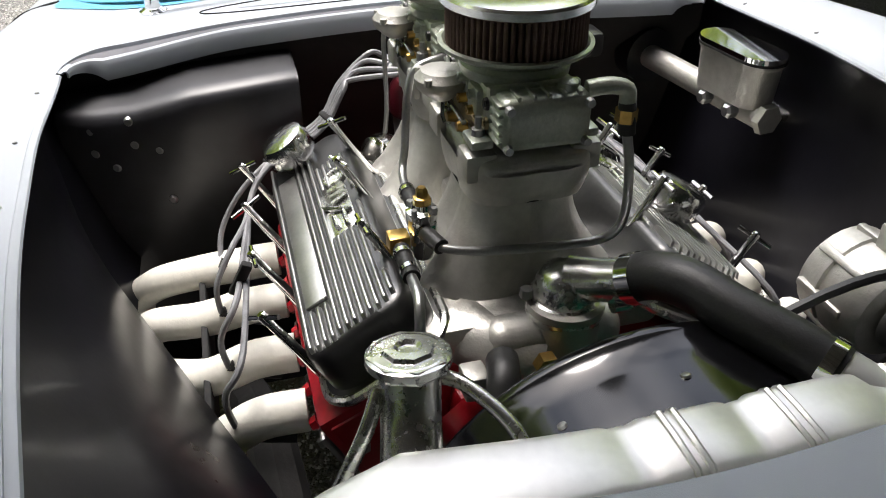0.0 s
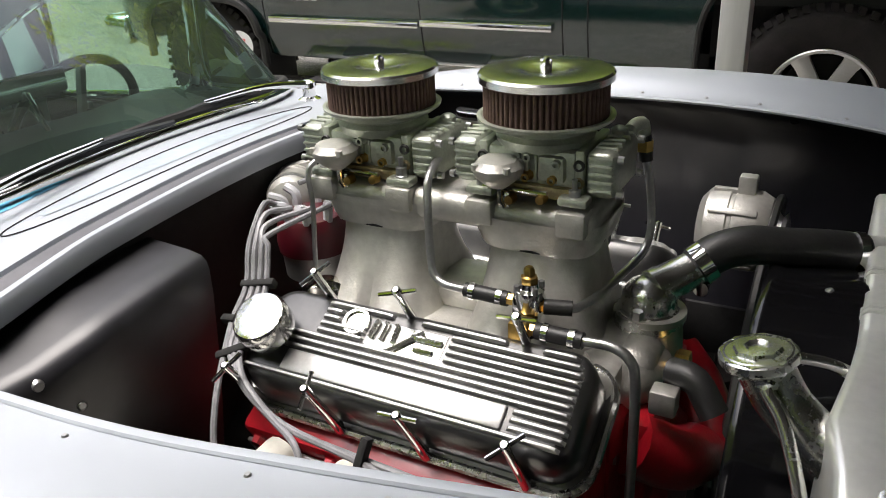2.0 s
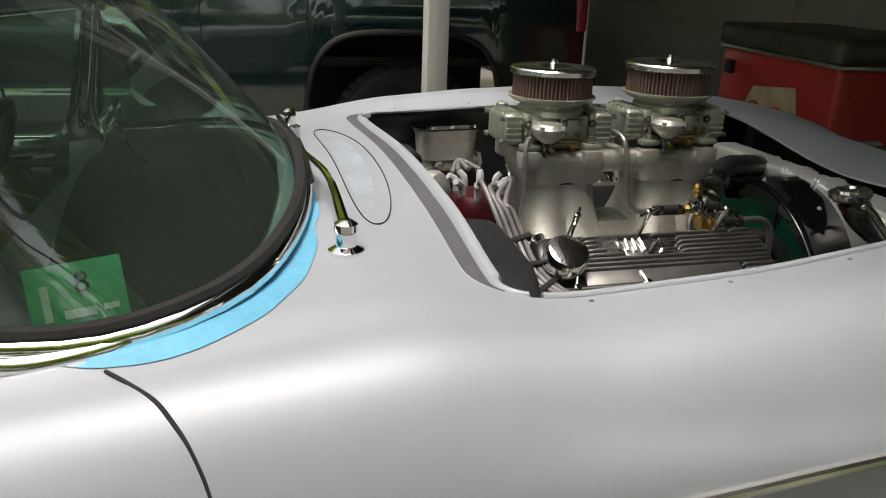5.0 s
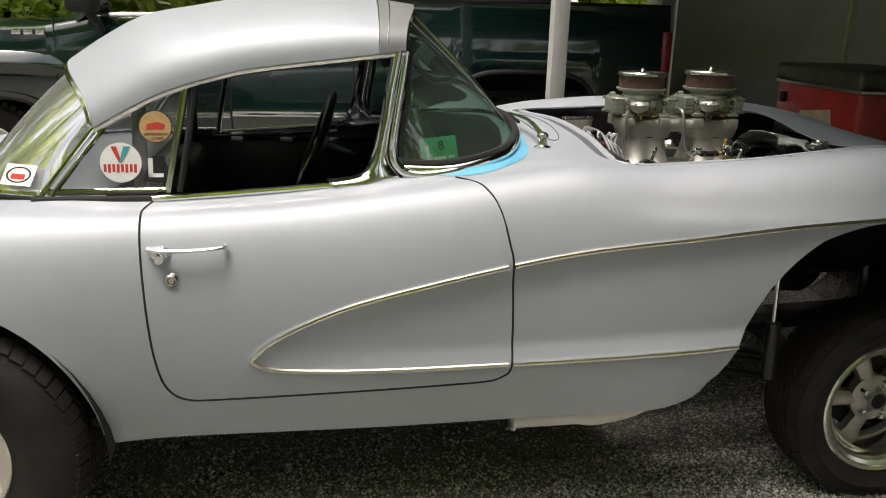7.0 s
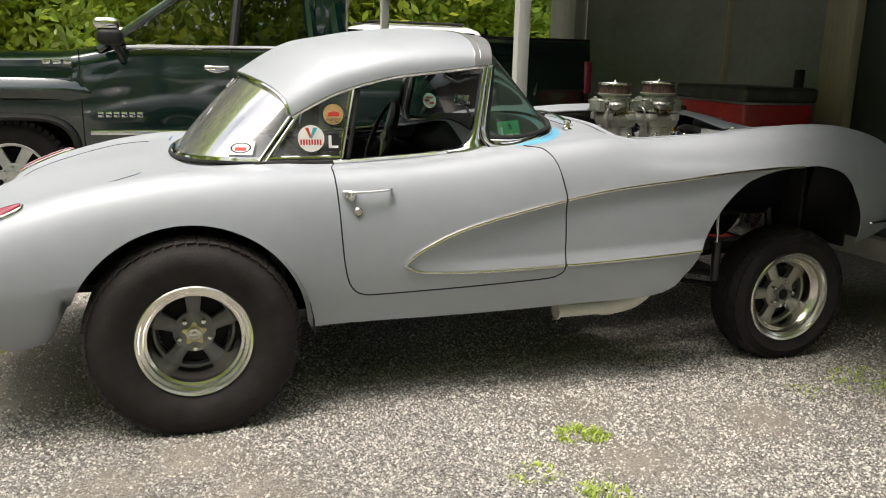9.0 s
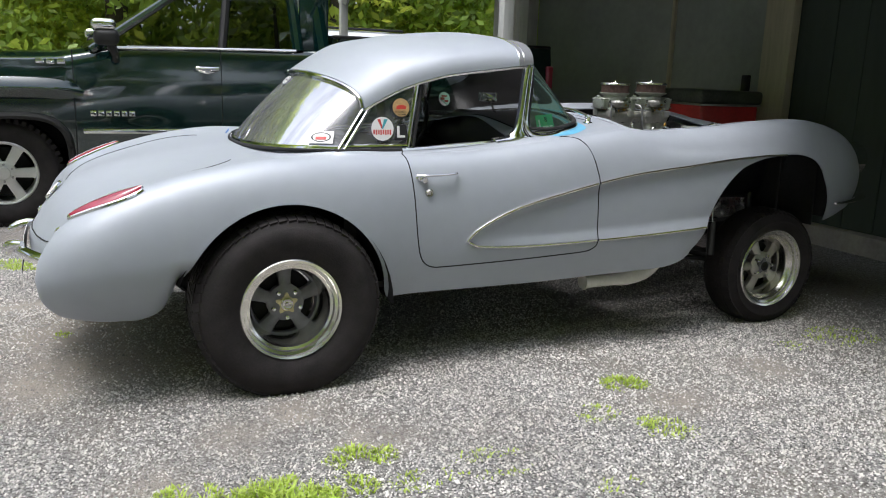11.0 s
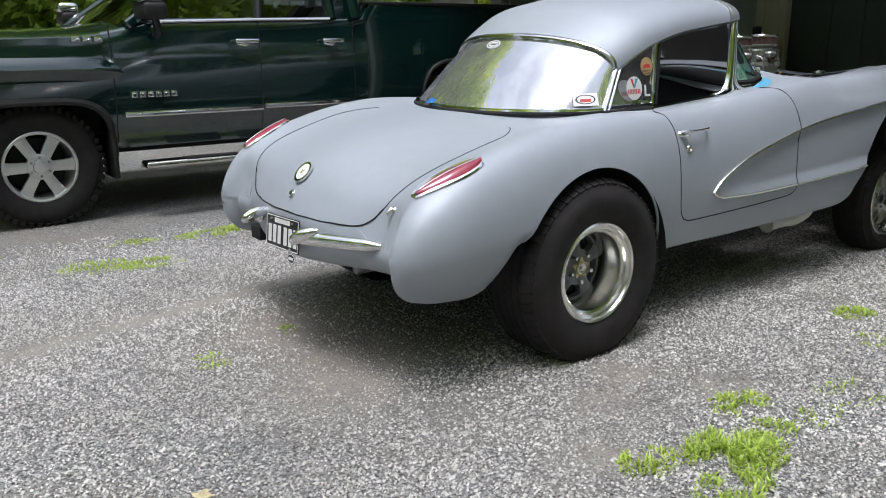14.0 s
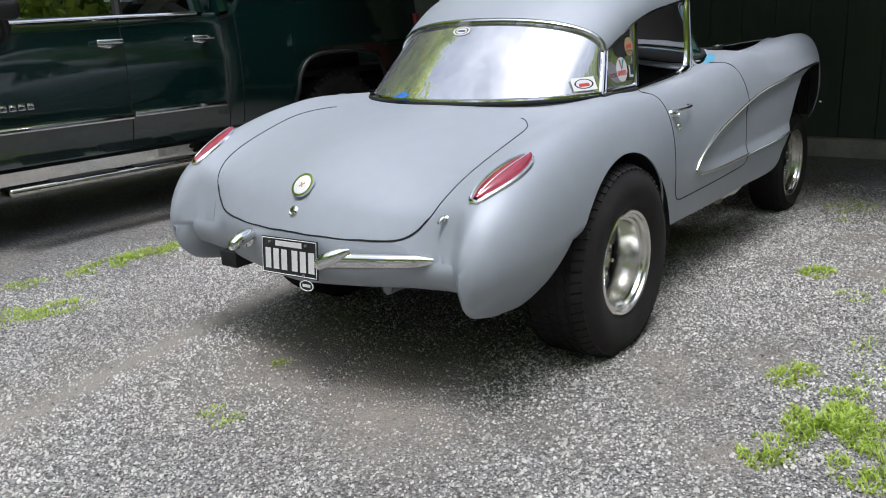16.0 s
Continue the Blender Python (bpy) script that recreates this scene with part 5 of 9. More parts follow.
# ---- cabin ----
def cabin():
    part("cabin_floor", box(bmesh.new(), (0.3, -0.78, 0.402), (1.75, 0.78, 0.43)), VINYL, car, "black cabin carpet")
    part("rear_bulkhead", box(bmesh.new(), (0.30, -0.60, 0.43), (0.36, 0.60, 0.86)), VINYL, car)
    part("rear_shelf", box(bmesh.new(), (0.1, -0.56, 0.86), (0.36, 0.56, 0.955), bevel=0.02), VINYL, car)
    for s in (-1, 1):
        part("door_lining", box(bmesh.new(), (0.42, s * 0.66, 0.43), (1.6, s * 0.72, 0.955), bevel=0.015), VINYL, car, "black vinyl door lining")
    for s in (-1, 1):
        seat = new("bucket_seat")
        seat.parent = car
        tagged(seat, "black vinyl bucket seat")
        y = s * 0.33
        part("cushion", box(bmesh.new(), (0.60, y - 0.23, 0.50), (1.08, y + 0.23, 0.66), bevel=0.06, seg=4), VINYL, seat)
        bm = box(bmesh.new(), (-0.065, -0.23, 0.0), (0.065, 0.23, 0.46), bevel=0.06, seg=4)
        back = part("backrest", bm, VINYL, seat, at=pose(0.60, y, 0.52, 0, -16, 0))
        for k in range(6):
            part("pleat", tube(bmesh.new(), [(0.062, -0.15 + 0.06 * k, 0.05), (0.066, -0.15 + 0.06 * k, 0.4)], 0.016, 6), VINYL, back)
    bm = bmesh.new()
    rows = []
    for k in range(25):
        y = -0.6 + 1.2 * k / 24
        hump = 0.05 * math.exp(-((y - 0.34) / 0.16) ** 2)
        back = 1.22 + 0.02 * (y / 0.6) ** 2
        far = float(np.interp(abs(y), [0, 0.2, 0.37, 0.52, 0.6], [1.585, 1.575, 1.545, 1.485, 1.40]))
        row = [(back + 0.04, y, 0.72), (back - 0.01, y, 0.85), (back - 0.02, y, 0.98), (back + 0.02, y, max(1.045 + hump, drop(back + 0.02, y) + 0.006))]
        row += [(x, y, drop(x, y) + 0.007 + hump * 0.7 * (1 - q)) for q, x in ((q, back + 0.06 + (far - back - 0.06) * q) for q in (0, 0.25, 0.5, 0.75, 1))]
        rows.append(row)
    grid(bm, rows)
    part("dashboard", bm, VINYL, car, "black padded dashboard")
    wheel = new("steering_wheel")
    wheel.parent = car
    wheel.matrix_basis = basis((0.98, 0.34, 0.99), (0, 1, 0), (-0.93, 0, 0.36))
    tagged(wheel, "black three-spoke steering wheel")
    part("rim", tube(bmesh.new(), [(0.195 * math.cos(a), 0.195 * math.sin(a), 0) for a in np.linspace(0, 2 * math.pi, 49)], 0.013, 8), VINYL, wheel)
    bm = bmesh.new()
    for a in (0, 120, 240):
        c, sn = math.cos(radians(a - 90)), math.sin(radians(a - 90))
        tube(bm, [(0, 0, -0.02), (0.19 * c, 0.19 * sn, 0)], 0.009, 6, flat=2.0)
    lathe(bm, [(0.035, -0.04), (0.04, -0.01), (0.02, 0.005), (0, 0.008)], None, 20)
    part("spokes", bm, STEEL, wheel)
    part("steering_column", tube(bmesh.new(), [(1.0, 0.34, 0.98), (1.6, 0.34, 0.76)], 0.022, 10), BLACK, car)
    m = new("rear_view_mirror")
    m.parent = car
    part("mirror_glass", box(bmesh.new(), (-0.008, -0.1, -0.025), (0.008, 0.1, 0.025), bevel=0.006), CHROME, m, at=pose(1.30, 0, 1.20))
    part("mirror_stem", tube(bmesh.new(), [(1.31, 0, 1.19), (1.36, 0, 1.10), (1.37, 0, 1.07)], 0.006, 8), CHROME, m)
    # far sill seen through the open window
    part("sill_trim", tube(bmesh.new(), [(0.55, 0.655, 0.965), (0.9, 0.655, 0.985), (1.2, 0.65, 1.01)], 0.012, 8), CHROME, car, "chrome window sill")
    for x in (0.66, 0.86, 1.05):
        part("sill_clip", box(bmesh.new(), (x - 0.025, 0.615, 0.945), (x + 0.025, 0.635, 0.968), bevel=0.004), STEEL, car)
    # upright bar behind the door opening
    part("roll_bar", tube(bmesh.new(), [(0.5, -0.52, 0.45), (0.5, -0.50, 1.15), (0.5, -0.35, 1.31), (0.5, 0.35, 1.31), (0.5, 0.50, 1.15), (0.5, 0.52, 0.45)], 0.02, 10, 5), BLACK, car)


cabin()


# ---- wipers and cowl panel ----
def cowl_fittings():
    for s in (-1, 1):
        w = new("wiper")
        w.parent = car
        tagged(w, "chrome wiper arm on a round pivot")
        base = Vector((1.650, s * 0.455, 1.09))
        part("pivot", lathe(bmesh.new(), [(0.026, 0), (0.026, 0.006), (0.015, 0.012), (0.014, 0.03), (0.018, 0.034), (0.017, 0.044), (0.008, 0.05), (0, 0.05)], Matrix.Translation(base), 20), CHROME, w)
        tip = Vector((1.628, -0.10, 1.158)) if s < 0 else Vector((1.618, 0.16, 1.158))
        mid = (base + Vector((0, 0, 0.04))) * 0.5 + tip * 0.5 + Vector((0.01, 0, 0.012))
        part("arm", tube(bmesh.new(), [base + Vector((0, 0, 0.038)), mid, tip], [0.009, 0.006, 0.004], 8, 5), CHROME, w)
        d = Vector((0.03 * -s, 1, 0)).normalized() * 0.16
        part("blade", tube(bmesh.new(), [tip - d + Vector((0.0, 0, -0.012)), tip + Vector((0, 0, -0.004)), tip + d + Vector((0, 0, -0.012))], 0.0055, 6, 4), BLACK, w)
    # oval insert in the cowl, outlined by a dark joint
    pts = []
    for k in range(49):
        a = 2 * math.pi * k / 48
        y = 0.37 * math.copysign(abs(math.cos(a)) ** 0.75, math.cos(a))
        x = 1.731 - 0.03 * (y / 0.37) ** 2 * 0.6 + 0.040 * math.copysign(abs(math.sin(a)) ** 0.9, math.sin(a)) + 0.0
        yi = y_in(x)
        pts.append((x, y, shade(z_mid_cowl(x), x, abs(y), yi, z_top(x) - in_drop(x)) + 0.001))
    part("vent_joint", tube(bmesh.new(), pts, 0.0011, 6), DULL_BLACK, car, "dark joint round the cowl vent panel")


cowl_fittings()


# ---- engine bay ----
SHEEN_BLACK = material("black_sheen_paint", (0.007, 0.007, 0.010), 0.30, 0, 0.3, 4, 0.04, 60, coat=0.06, spec=0.35, rough_var=0.08)
DARK_RED = material("dark_red_bakelite", (0.06, 0.004, 0.008), 0.35, 0, 0.15, 20)
PLATE_BLACK = material("satin_plate_paint", (0.022, 0.022, 0.026), 0.42, 0.0, 0.3, 4, 0.03, 40, spec=0.6, rough_var=0.06)
FAN_GREEN = material("green_fan_paint", (0.005, 0.075, 0.045), 0.3, 0, 0.1, 10, coat=0.4)
def bay():
    for s in (-1, 1):
        bm = bmesh.new()
        rows = []
        for x in np.linspace(1.76, 3.0, 32):
            yi, z0 = y_in(x), z_top(x) - in_drop(x)
            low = 0.70 - 0.1 * max(0, (x - 2.75) / 0.25)
            rows.append([(x, s * (yi + 0.004), z0 - 0.002), (x, s * (yi + 0.03), z0 - 0.03), (x, s * (yi + 0.035), z0 - 0.1), (x, s * (yi + 0.01), 0.9), (x, s * (yi - 0.03), low + 0.06), (x, s * (yi - 0.06), low)])
        # splash panel leaning in below the lip, ahead of the header pipes
        bm2 = bmesh.new()
        lean = []
        for xa in np.linspace(1.99, 2.84, 16):
            ya, yb = y_in(xa) + 0.02, max(0.615 - 0.41 * (xa - 1.99), 0.33)
            za = z_top(xa) - in_drop(xa) - 0.035
            lean.append([(xa, s * (ya + (yb - ya) * q), za + (0.80 - za) * q ** 0.85) for q in np.linspace(0, 1, 9)] + [(xa, s * (yb + 0.004), 0.785)])
        grid(bm2, lean, flip=s < 0)
        if s < 0:
            thicken(part("splash_panel", bm2, SHEEN_BLACK, car, "dark sloping splash panel"), 0.003, 1)
        else:
            bm2.free()
        grid(bm, rows, flip=s < 0)
        p = part("inner_fender", bm, SHEEN_BLACK, car, "black-painted inner fender panel")
        thicken(p, 0.004, 1)
        # flange with small screws round the opening
        edge = [(x, s * (y_in(x) - 0.004), z_top(x) - in_drop(x) + 0.001) for x in np.linspace(1.89, 2.9, 32)]
        part("opening_flange", tube(bmesh.new(), edge, 0.007, 8, flat=0.6), PRIMER, car, "grey lip round the engine opening")
        for x in (1.95, 2.16, 2.37, 2.5, 2.6, 2.75):
            y = y_in(x) + 0.02
            part("screw", lathe(bmesh.new(), [(0, 0.0025), (0.0026, 0.002), (0.0038, 0)], Matrix.Translation((x, s * y, z_skin(x, y) + 0.0005)), 10), STEEL, car)
    # firewall with the raised blower plate
    bm = bmesh.new()
    rows = []
    for k in range(33):
        y = -0.64 + 1.28 * k / 32
        x0 = 1.80 + 0.045 * math.cos(math.pi / 2 * min(1, abs(y) / 0.64))
        zt = shade(z_mid_cowl(1.82), 1.82, abs(y), y_in(1.82), z_top(1.82)) - 0.030
        rows.append([(x0, y, zt), (x0 - 0.005, y, zt - 0.05), (x0 - 0.04, y, 0.98), (x0 - 0.05, y, 0.6), (x0 - 0.25, y, 0.40)])
    grid(bm, rows, flip=True)
    thicken(part("firewall", bm, DULL_BLACK, car, "black firewall"), 0.004, -1)
    # sunken seat for the bonnet along the cowl, with its rubber strip and rolled lip
    ys = [0.6115 * math.sin(math.pi / 2 * k / 30) for k in range(-30, 31)]
    seat, seal = [], []
    for i, y in enumerate(ys):
        x = cowl_edge(y)
        y0, y1 = ys[max(i - 1, 0)], ys[min(i + 1, 60)]
        t = Vector((cowl_edge(y1) - cowl_edge(y0), y1 - y0, 0)).normalized()
        n = Vector((t.y, -t.x, 0))
        z = shade(z_mid_cowl(x), x, abs(y), y_in(x), z_top(x) - in_drop(x))
        f = 1 - 0.7 * min(1, max(0, (abs(y) - 0.55) / 0.06))
        seat.append([(x + n.x * d * f, y + n.y * d * f, z + h * f - 0.0006) for d, h in ((-0.002, 0.0), (0.001, -0.009), (0.035, -0.010), (0.039, -0.004), (0.044, 0.001), (0.050, 0.0005), (0.054, -0.006), (0.055, -0.03))])
        if abs(y) < 0.6:
            seal.append([(x + n.x * d * f, y + n.y * d * f, z + h * f) for d, h in ((0.003, -0.0085), (0.005, -0.0045), (0.019, -0.0035), (0.032, -0.0045), (0.034, -0.0085))])
    bm = bmesh.new()
    grid(bm, seat, flip=True)
    thicken(part("bonnet_seat", bm, PRIMER, car, "sunken grey bonnet seat with a rolled lip"), 0.003, -1)
    bm = bmesh.new()
    grid(bm, seal, flip=True)
    part("bonnet_seal", bm, HEADER_GREY, car, "dark grey rubber strip in the bonnet seat")
    bm = bmesh.new()
    rows = []
    for y, d, h in ((-0.63, 0.08, 1.0), (-0.56, 0.115, 1.005), (-0.50, 0.13, 1.012), (-0.44, 0.15, 1.03), (-0.40, 0.155, 1.04), (-0.25, 0.155, 1.052), (-0.225, 0.15, 1.052)):
        x0 = 1.80
        rows.append([(x0 - 0.02, y, h + 0.012), (x0 + d * 0.8, y, h + 0.001), (x0 + d - 0.008, y, h - 0.003), (x0 + d, y, h - 0.010), (x0 + d + 0.003, y, h - 0.022), (x0 + d + 0.002, y, h - 0.06), (x0 + d - 0.012, y, h - 0.2), (x0 + d - 0.06, y, h - 0.5)])
    grid(bm, rows, flip=True)
    bm.faces.new([bm.verts.new(p) for p in rows[-1]][::-1])
    thicken(part("blower_plate", bm, PLATE_BLACK, car, "raised black blower plate on the firewall"), 0.004, -1)
    for y, z, r in ((-0.509, 0.995, 1.0), (-0.507, 0.953, 1.0), (-0.468, 0.943, 0.8), (-0.463, 0.842, 0.8), (-0.575, 0.976, 0.9), (-0.575, 0.935, 1.0), (-0.546, 0.908, 0.9)):
        front = float(np.interp(y, [-0.63, -0.56, -0.50, -0.44], [1.88, 1.915, 1.93, 1.95])) + 0.002 - 0.06 * max(0, 0.94 - z)
        part("grommet", lathe(bmesh.new(), [(0, 0.006), (0.006, 0.006), (0.009, 0.002), (0.010, 0)], basis((front, y, z), (0, 1, 0), (1, -0.3, 0.1)) @ Matrix.Scale(r, 4), 12), STEEL, car)
    # round heater blank with a rust-coloured ring
    m = basis((1.86, -0.535, 0.77), (0, 1, 0), (1, 0.3, 0.2))
    part("blanking_ring", lathe(bmesh.new(), [(0.03, 0), (0.034, 0.006), (0.038, 0)], m, 28), material("rusty_ring", (0.2, 0.09, 0.05), 0.6, 0.3, 0.2, 30), car)
    part("stud", lathe(bmesh.new(), [(0, 0.014), (0.008, 0.013), (0.01, 0)], m, 12), STEEL, car)


bay()


# ---- engine ----
def column(bm, cx, z_lo, z_hi, lo, hi, cy=0.0, n=44, rows=14, power=3.2, groove=0.2):
    """A cast leg of rounded-square section that flares towards its foot."""
    out = []
    for k in range(rows):
        t = k / (rows - 1)
        e = (1 - t) ** 1.8
        hx, hy, z = hi[0] + (lo[0] - hi[0]) * e, hi[1] + (lo[1] - hi[1]) * e, z_lo + (z_hi - z_lo) * t
        ring = []
        for i in range(n + 1):
            a = 2 * math.pi * i / n
            c, s = math.cos(a), math.sin(a)
            r = (abs(c) ** power + abs(s) ** power) ** (-1 / power)
            dent = 1 - groove * (0.35 + 0.65 * e) * math.exp(-(c / 0.17) ** 2)
            face = 1 - 0.5 * groove * (0.4 + 0.6 * e) * math.exp(-(s / 0.2) ** 2)
            ring.append((cx + hx * r * c * face, cy + hy * r * s * dent, z))
        out.append(ring)
    grid(bm, out)
    return bm


def block():
    bm = bmesh.new()
    box(bm, (2.03, -0.17, 0.52), (2.56, 0.17, 0.90), bevel=0.02)
    for s in (-1, 1):
        m = Matrix.Translation((2.29, s * 0.22, 0.86)) @ pose(0, 0, 0, -26 * s, 0, 0)
        box(bm, (-0.255, -0.085, -0.13), (0.255, 0.085, 0.0), m, 0.012)
        for k in range(4):
            box(bm, (-0.2 + 0.12 * k, s * 0.07, -0.10), (-0.15 + 0.12 * k, s * 0.105, -0.05), m, 0.01)
    box(bm, (1.96, -0.15, 0.45), (2.04, 0.15, 0.74), bevel=0.03)
    e = part("engine_block", bm, RED_PAINT, car, "red-painted V8 block and heads")
    bm = bmesh.new()
    lathe(bm, [(0, 0.0), (0.11, 0.0), (0.12, -0.03), (0.12, -0.05)], basis((2.62, 0, 0.70), (0, 1, 0), (1, 0, 0)), 30)
    box(bm, (2.55, -0.13, 0.60), (2.60, 0.13, 0.88), bevel=0.03)
    for s in (-1, 1):
        tube(bm, [(2.57, s * 0.12, 0.84), (2.62, s * 0.08, 0.80), (2.64, 0.0, 0.76)], 0.045, 12, 4)
    part("water_pump", bm, RED_PAINT, e, "red water pump and timing cover")
    lathe(bm := bmesh.new(), [(0.0, 0.03), (0.075, 0.03), (0.08, 0.02), (0.066, 0.01), (0.066, -0.005), (0.08, -0.015), (0.08, -0.025), (0.05, -0.03)], basis((2.67, 0, 0.62), (0, 1, 0), (1, 0, 0)), 32)
    part("crank_pulley", bm, GLOSS_BLACK, e)
    for s, y in ((-1, -0.14), (1, 0.13)):
        part("bolt", lathe(bmesh.new(), [(0, 0.016), (0.009, 0.016), (0.010, 0)], basis((2.60, y, 0.72), (0, 1, 0), (1, 0, 0)), 6), STEEL, e)
        part("bolt", lathe(bmesh.new(), [(0, 0.016), (0.009, 0.016), (0.010, 0)], basis((2.60, y, 0.62), (0, 1, 0), (1, 0, 0)), 6), STEEL, e)
    for s in (-1, 1):
        m = Matrix.Translation((2.29, s * 0.22, 0.86)) @ pose(0, 0, 0, -26 * s, 0, 0)
        part("header_flange", box(bmesh.new(), (-0.25, s * 0.086, -0.10), (0.25, s * 0.094, -0.028), m, 0.003), STEEL, e, "pale steel header flange")
        for k in range(8):
            part("flange_bolt", lathe(bmesh.new(), [(0, 0.014), (0.007, 0.014), (0.008, 0.008), (0.011, 0.006), (0.011, 0)], m @ basis((-0.225 + 0.064 * k, s * 0.094, -0.058 if k % 2 else -0.096), (1, 0, 0), (0, s, 0)), 6), STEEL, e)
            part("head_bolt", lathe(bmesh.new(), [(0, 0.012), (0.009, 0.012), (0.011, 0.002), (0.014, 0)], m @ basis((-0.225 + 0.064 * k, s * 0.086, -0.022), (1, 0, 0), (0, s, 0)), 6), RED_PAINT, e)
        box(bm := bmesh.new(), (0.255, -0.07, -0.12), (0.260, 0.07, -0.012), m, 0.002)
        part("head_end_plate", bm, RED_PAINT, e)
        for y in (-0.05, 0.05):
            part("head_bolt", lathe(bmesh.new(), [(0, 0.01), (0.009, 0.01), (0.010, 0)], m @ basis((0.260, y, -0.06), (0, 1, 0), (1, 0, 0)), 6), STEEL, e)
    # oil pan and gearbox
    bm = box(bmesh.new(), (2.0, -0.13, 0.36), (2.5, 0.13, 0.54), bevel=0.03)
    part("oil_pan", bm, DULL_BLACK, e)
    tube(bm := bmesh.new(), [(1.95, 0, 0.52), (1.5, 0, 0.46), (1.2, 0, 0.45)], [0.16, 0.13, 0.09], 16, 4)
    part("gearbox", bm, DULL_BLACK, e)


block()


def intake():
    bm = bmesh.new()
    box(bm, (2.04, -0.165, 0.895), (2.55, 0.165, 0.945), bevel=0.015)
    column(bm, 2.155, 0.93, 1.075, (0.105, 0.150), (0.078, 0.070))
    column(bm, 2.405, 0.93, 1.075, (0.105, 0.150), (0.078, 0.070))
    box(bm, (2.22, -0.05, 0.94), (2.34, 0.05, 0.985), bevel=0.012)
    box(bm, (2.52, -0.085, 0.84), (2.585, 0.10, 0.95), bevel=0.03, seg=4)
    lathe(bm, [(0.05, -0.14), (0.046, -0.03), (0.043, -0.01), (0.049, -0.006), (0.049, 0.004), (0.03, 0.006)], Matrix.Translation((2.553, 0.024, 0.965)), 30)
    tube(bm, [(2.50, -0.10, 0.90), (2.545, -0.06, 0.90), (2.57, -0.01, 0.89)], [0.05, 0.045, 0.04], 16, 4)
    m = part("intake_manifold", bm, CAST, car, "grey cast-aluminium tunnel ram intake")
    bm = bmesh.new()
    for cx in (2.155, 2.405):
        column(bm, cx, 1.072, 1.118, (0.083, 0.076), (0.096, 0.082), rows=6, power=4.5, groove=0.05)
    box(bm, (2.062, -0.074, 1.092), (2.494, 0.074, 1.138), bevel=0.018, seg=4)
    p = part("plenum", bm, CAST, m, "cast plenum carrying both carburettors")
    for cx in (2.138, 2.398):
        for sx in (-1, 1):
            for sy in (-1, 1):
                bm = box(bmesh.new(), (cx + sx * 0.066 - 0.021, sy * 0.066 - 0.020, 1.105), (cx + sx * 0.066 + 0.021, sy * 0.066 + 0.020, 1.142), bevel=0.006)
                part("carburettor_boss", bm, CAST, m)
                lathe(bm := bmesh.new(), [(0, 0.03), (0.004, 0.03), (0.004, 0.016), (0.008, 0.015), (0.0085, 0.004), (0.010, 0.003), (0.010, 0)], Matrix.Translation((cx + sx * 0.066, sy * 0.066, 1.153)), 10)
                part("stud", bm, STEEL, m)
    for cx in (2.155, 2.405):  # joint between the halves
        ring = [(cx + 0.0805 * math.copysign(abs(math.cos(a)) ** 0.62, math.cos(a)), 0.0735 * math.copysign(abs(math.sin(a)) ** 0.62, math.sin(a)), 1.073) for a in np.linspace(0, 2 * math.pi, 41)]
        part("gasket", tube(bmesh.new(), ring, 0.0018, 5), DULL_BLACK, m)
    for x, y in ((2.08, -0.15), (2.2, -0.155), (2.34, -0.155), (2.5, -0.15)):
        part("bolt", lathe(bmesh.new(), [(0, 0.012), (0.008, 0.012), (0.009, 0)], Matrix.Translation((x, y, 0.945)), 6), STEEL, m)
    # thermostat housing, neck and big hose
    bm = lathe(bmesh.new(), [(0.048, -0.03), (0.05, -0.006), (0.04, 0.0), (0.038, 0.02), (0.03, 0.034), (0.015, 0.042), (0, 0.044)], Matrix.Translation((2.548, 0.025, 0.972)), 28)
    tube(bm, [(2.552, 0.03, 0.995), (2.575, 0.055, 1.005), (2.602, 0.082, 1.018)], [0.03, 0.027, 0.027], 16, 4)
    part("water_outlet", bm, ALLOY, m, "polished water outlet")
    for y in (-0.025, 0.07):
        part("bolt", lathe(bmesh.new(), [(0, 0.012), (0.008, 0.012), (0.009, 0)], Matrix.Translation((2.545, y, 0.975)), 6), STEEL, m)
    hose = part("radiator_hose", tube(bmesh.new(), [(2.598, 0.078, 1.016), (2.622, 0.097, 1.036), (2.66, 0.118, 1.046), (2.71, 0.143, 1.041), (2.76, 0.176, 1.033), (2.806, 0.207, 1.022)], 0.0285, 18, 6), HOSE, car, "thick black radiator hose")
    part("hose_clamp", tube(bmesh.new(), [(2.60, 0.080, 1.018), (2.613, 0.089, 1.028)], 0.0315, 20), CHROME, hose, "bright hose clamp")
    part("hose_clamp", tube(bmesh.new(), [(2.79, 0.1965, 1.0258), (2.802, 0.2045, 1.0232)], 0.031, 20), CHROME, hose, "bright hose clamp")
    part("hose_neck", tube(bmesh.new(), [(2.80, 0.203, 1.0235), (2.83, 0.225, 1.014), (2.855, 0.245, 1.004)], [0.027, 0.027, 0.031], 18), TANK, hose, "aluminium neck on the radiator")
    bm = lathe(bmesh.new(), [(0, 0.02), (0.011, 0.02), (0.011, 0), (0.006, -0.01)], basis((2.612, 0.075, 0.995), (1, 0, 0), (0, -1, 0)), 12)
    part("clamp_screw", bm, CHROME, hose)
    bm = bmesh.new()
    tube(bm, [(2.605, -0.075, 0.935), (2.64, -0.085, 0.935), (2.67, -0.10, 0.90)], 0.02, 12, 4)
    part("bypass_hose", bm, HOSE, car)
    bm = lathe(bmesh.new(), [(0.012, 0), (0.016, 0.004), (0.016, 0.02), (0.006, 0.022), (0, 0.022)], basis((2.60, -0.02, 0.92), (0, 1, 0), (1, 0, 0)), 6)
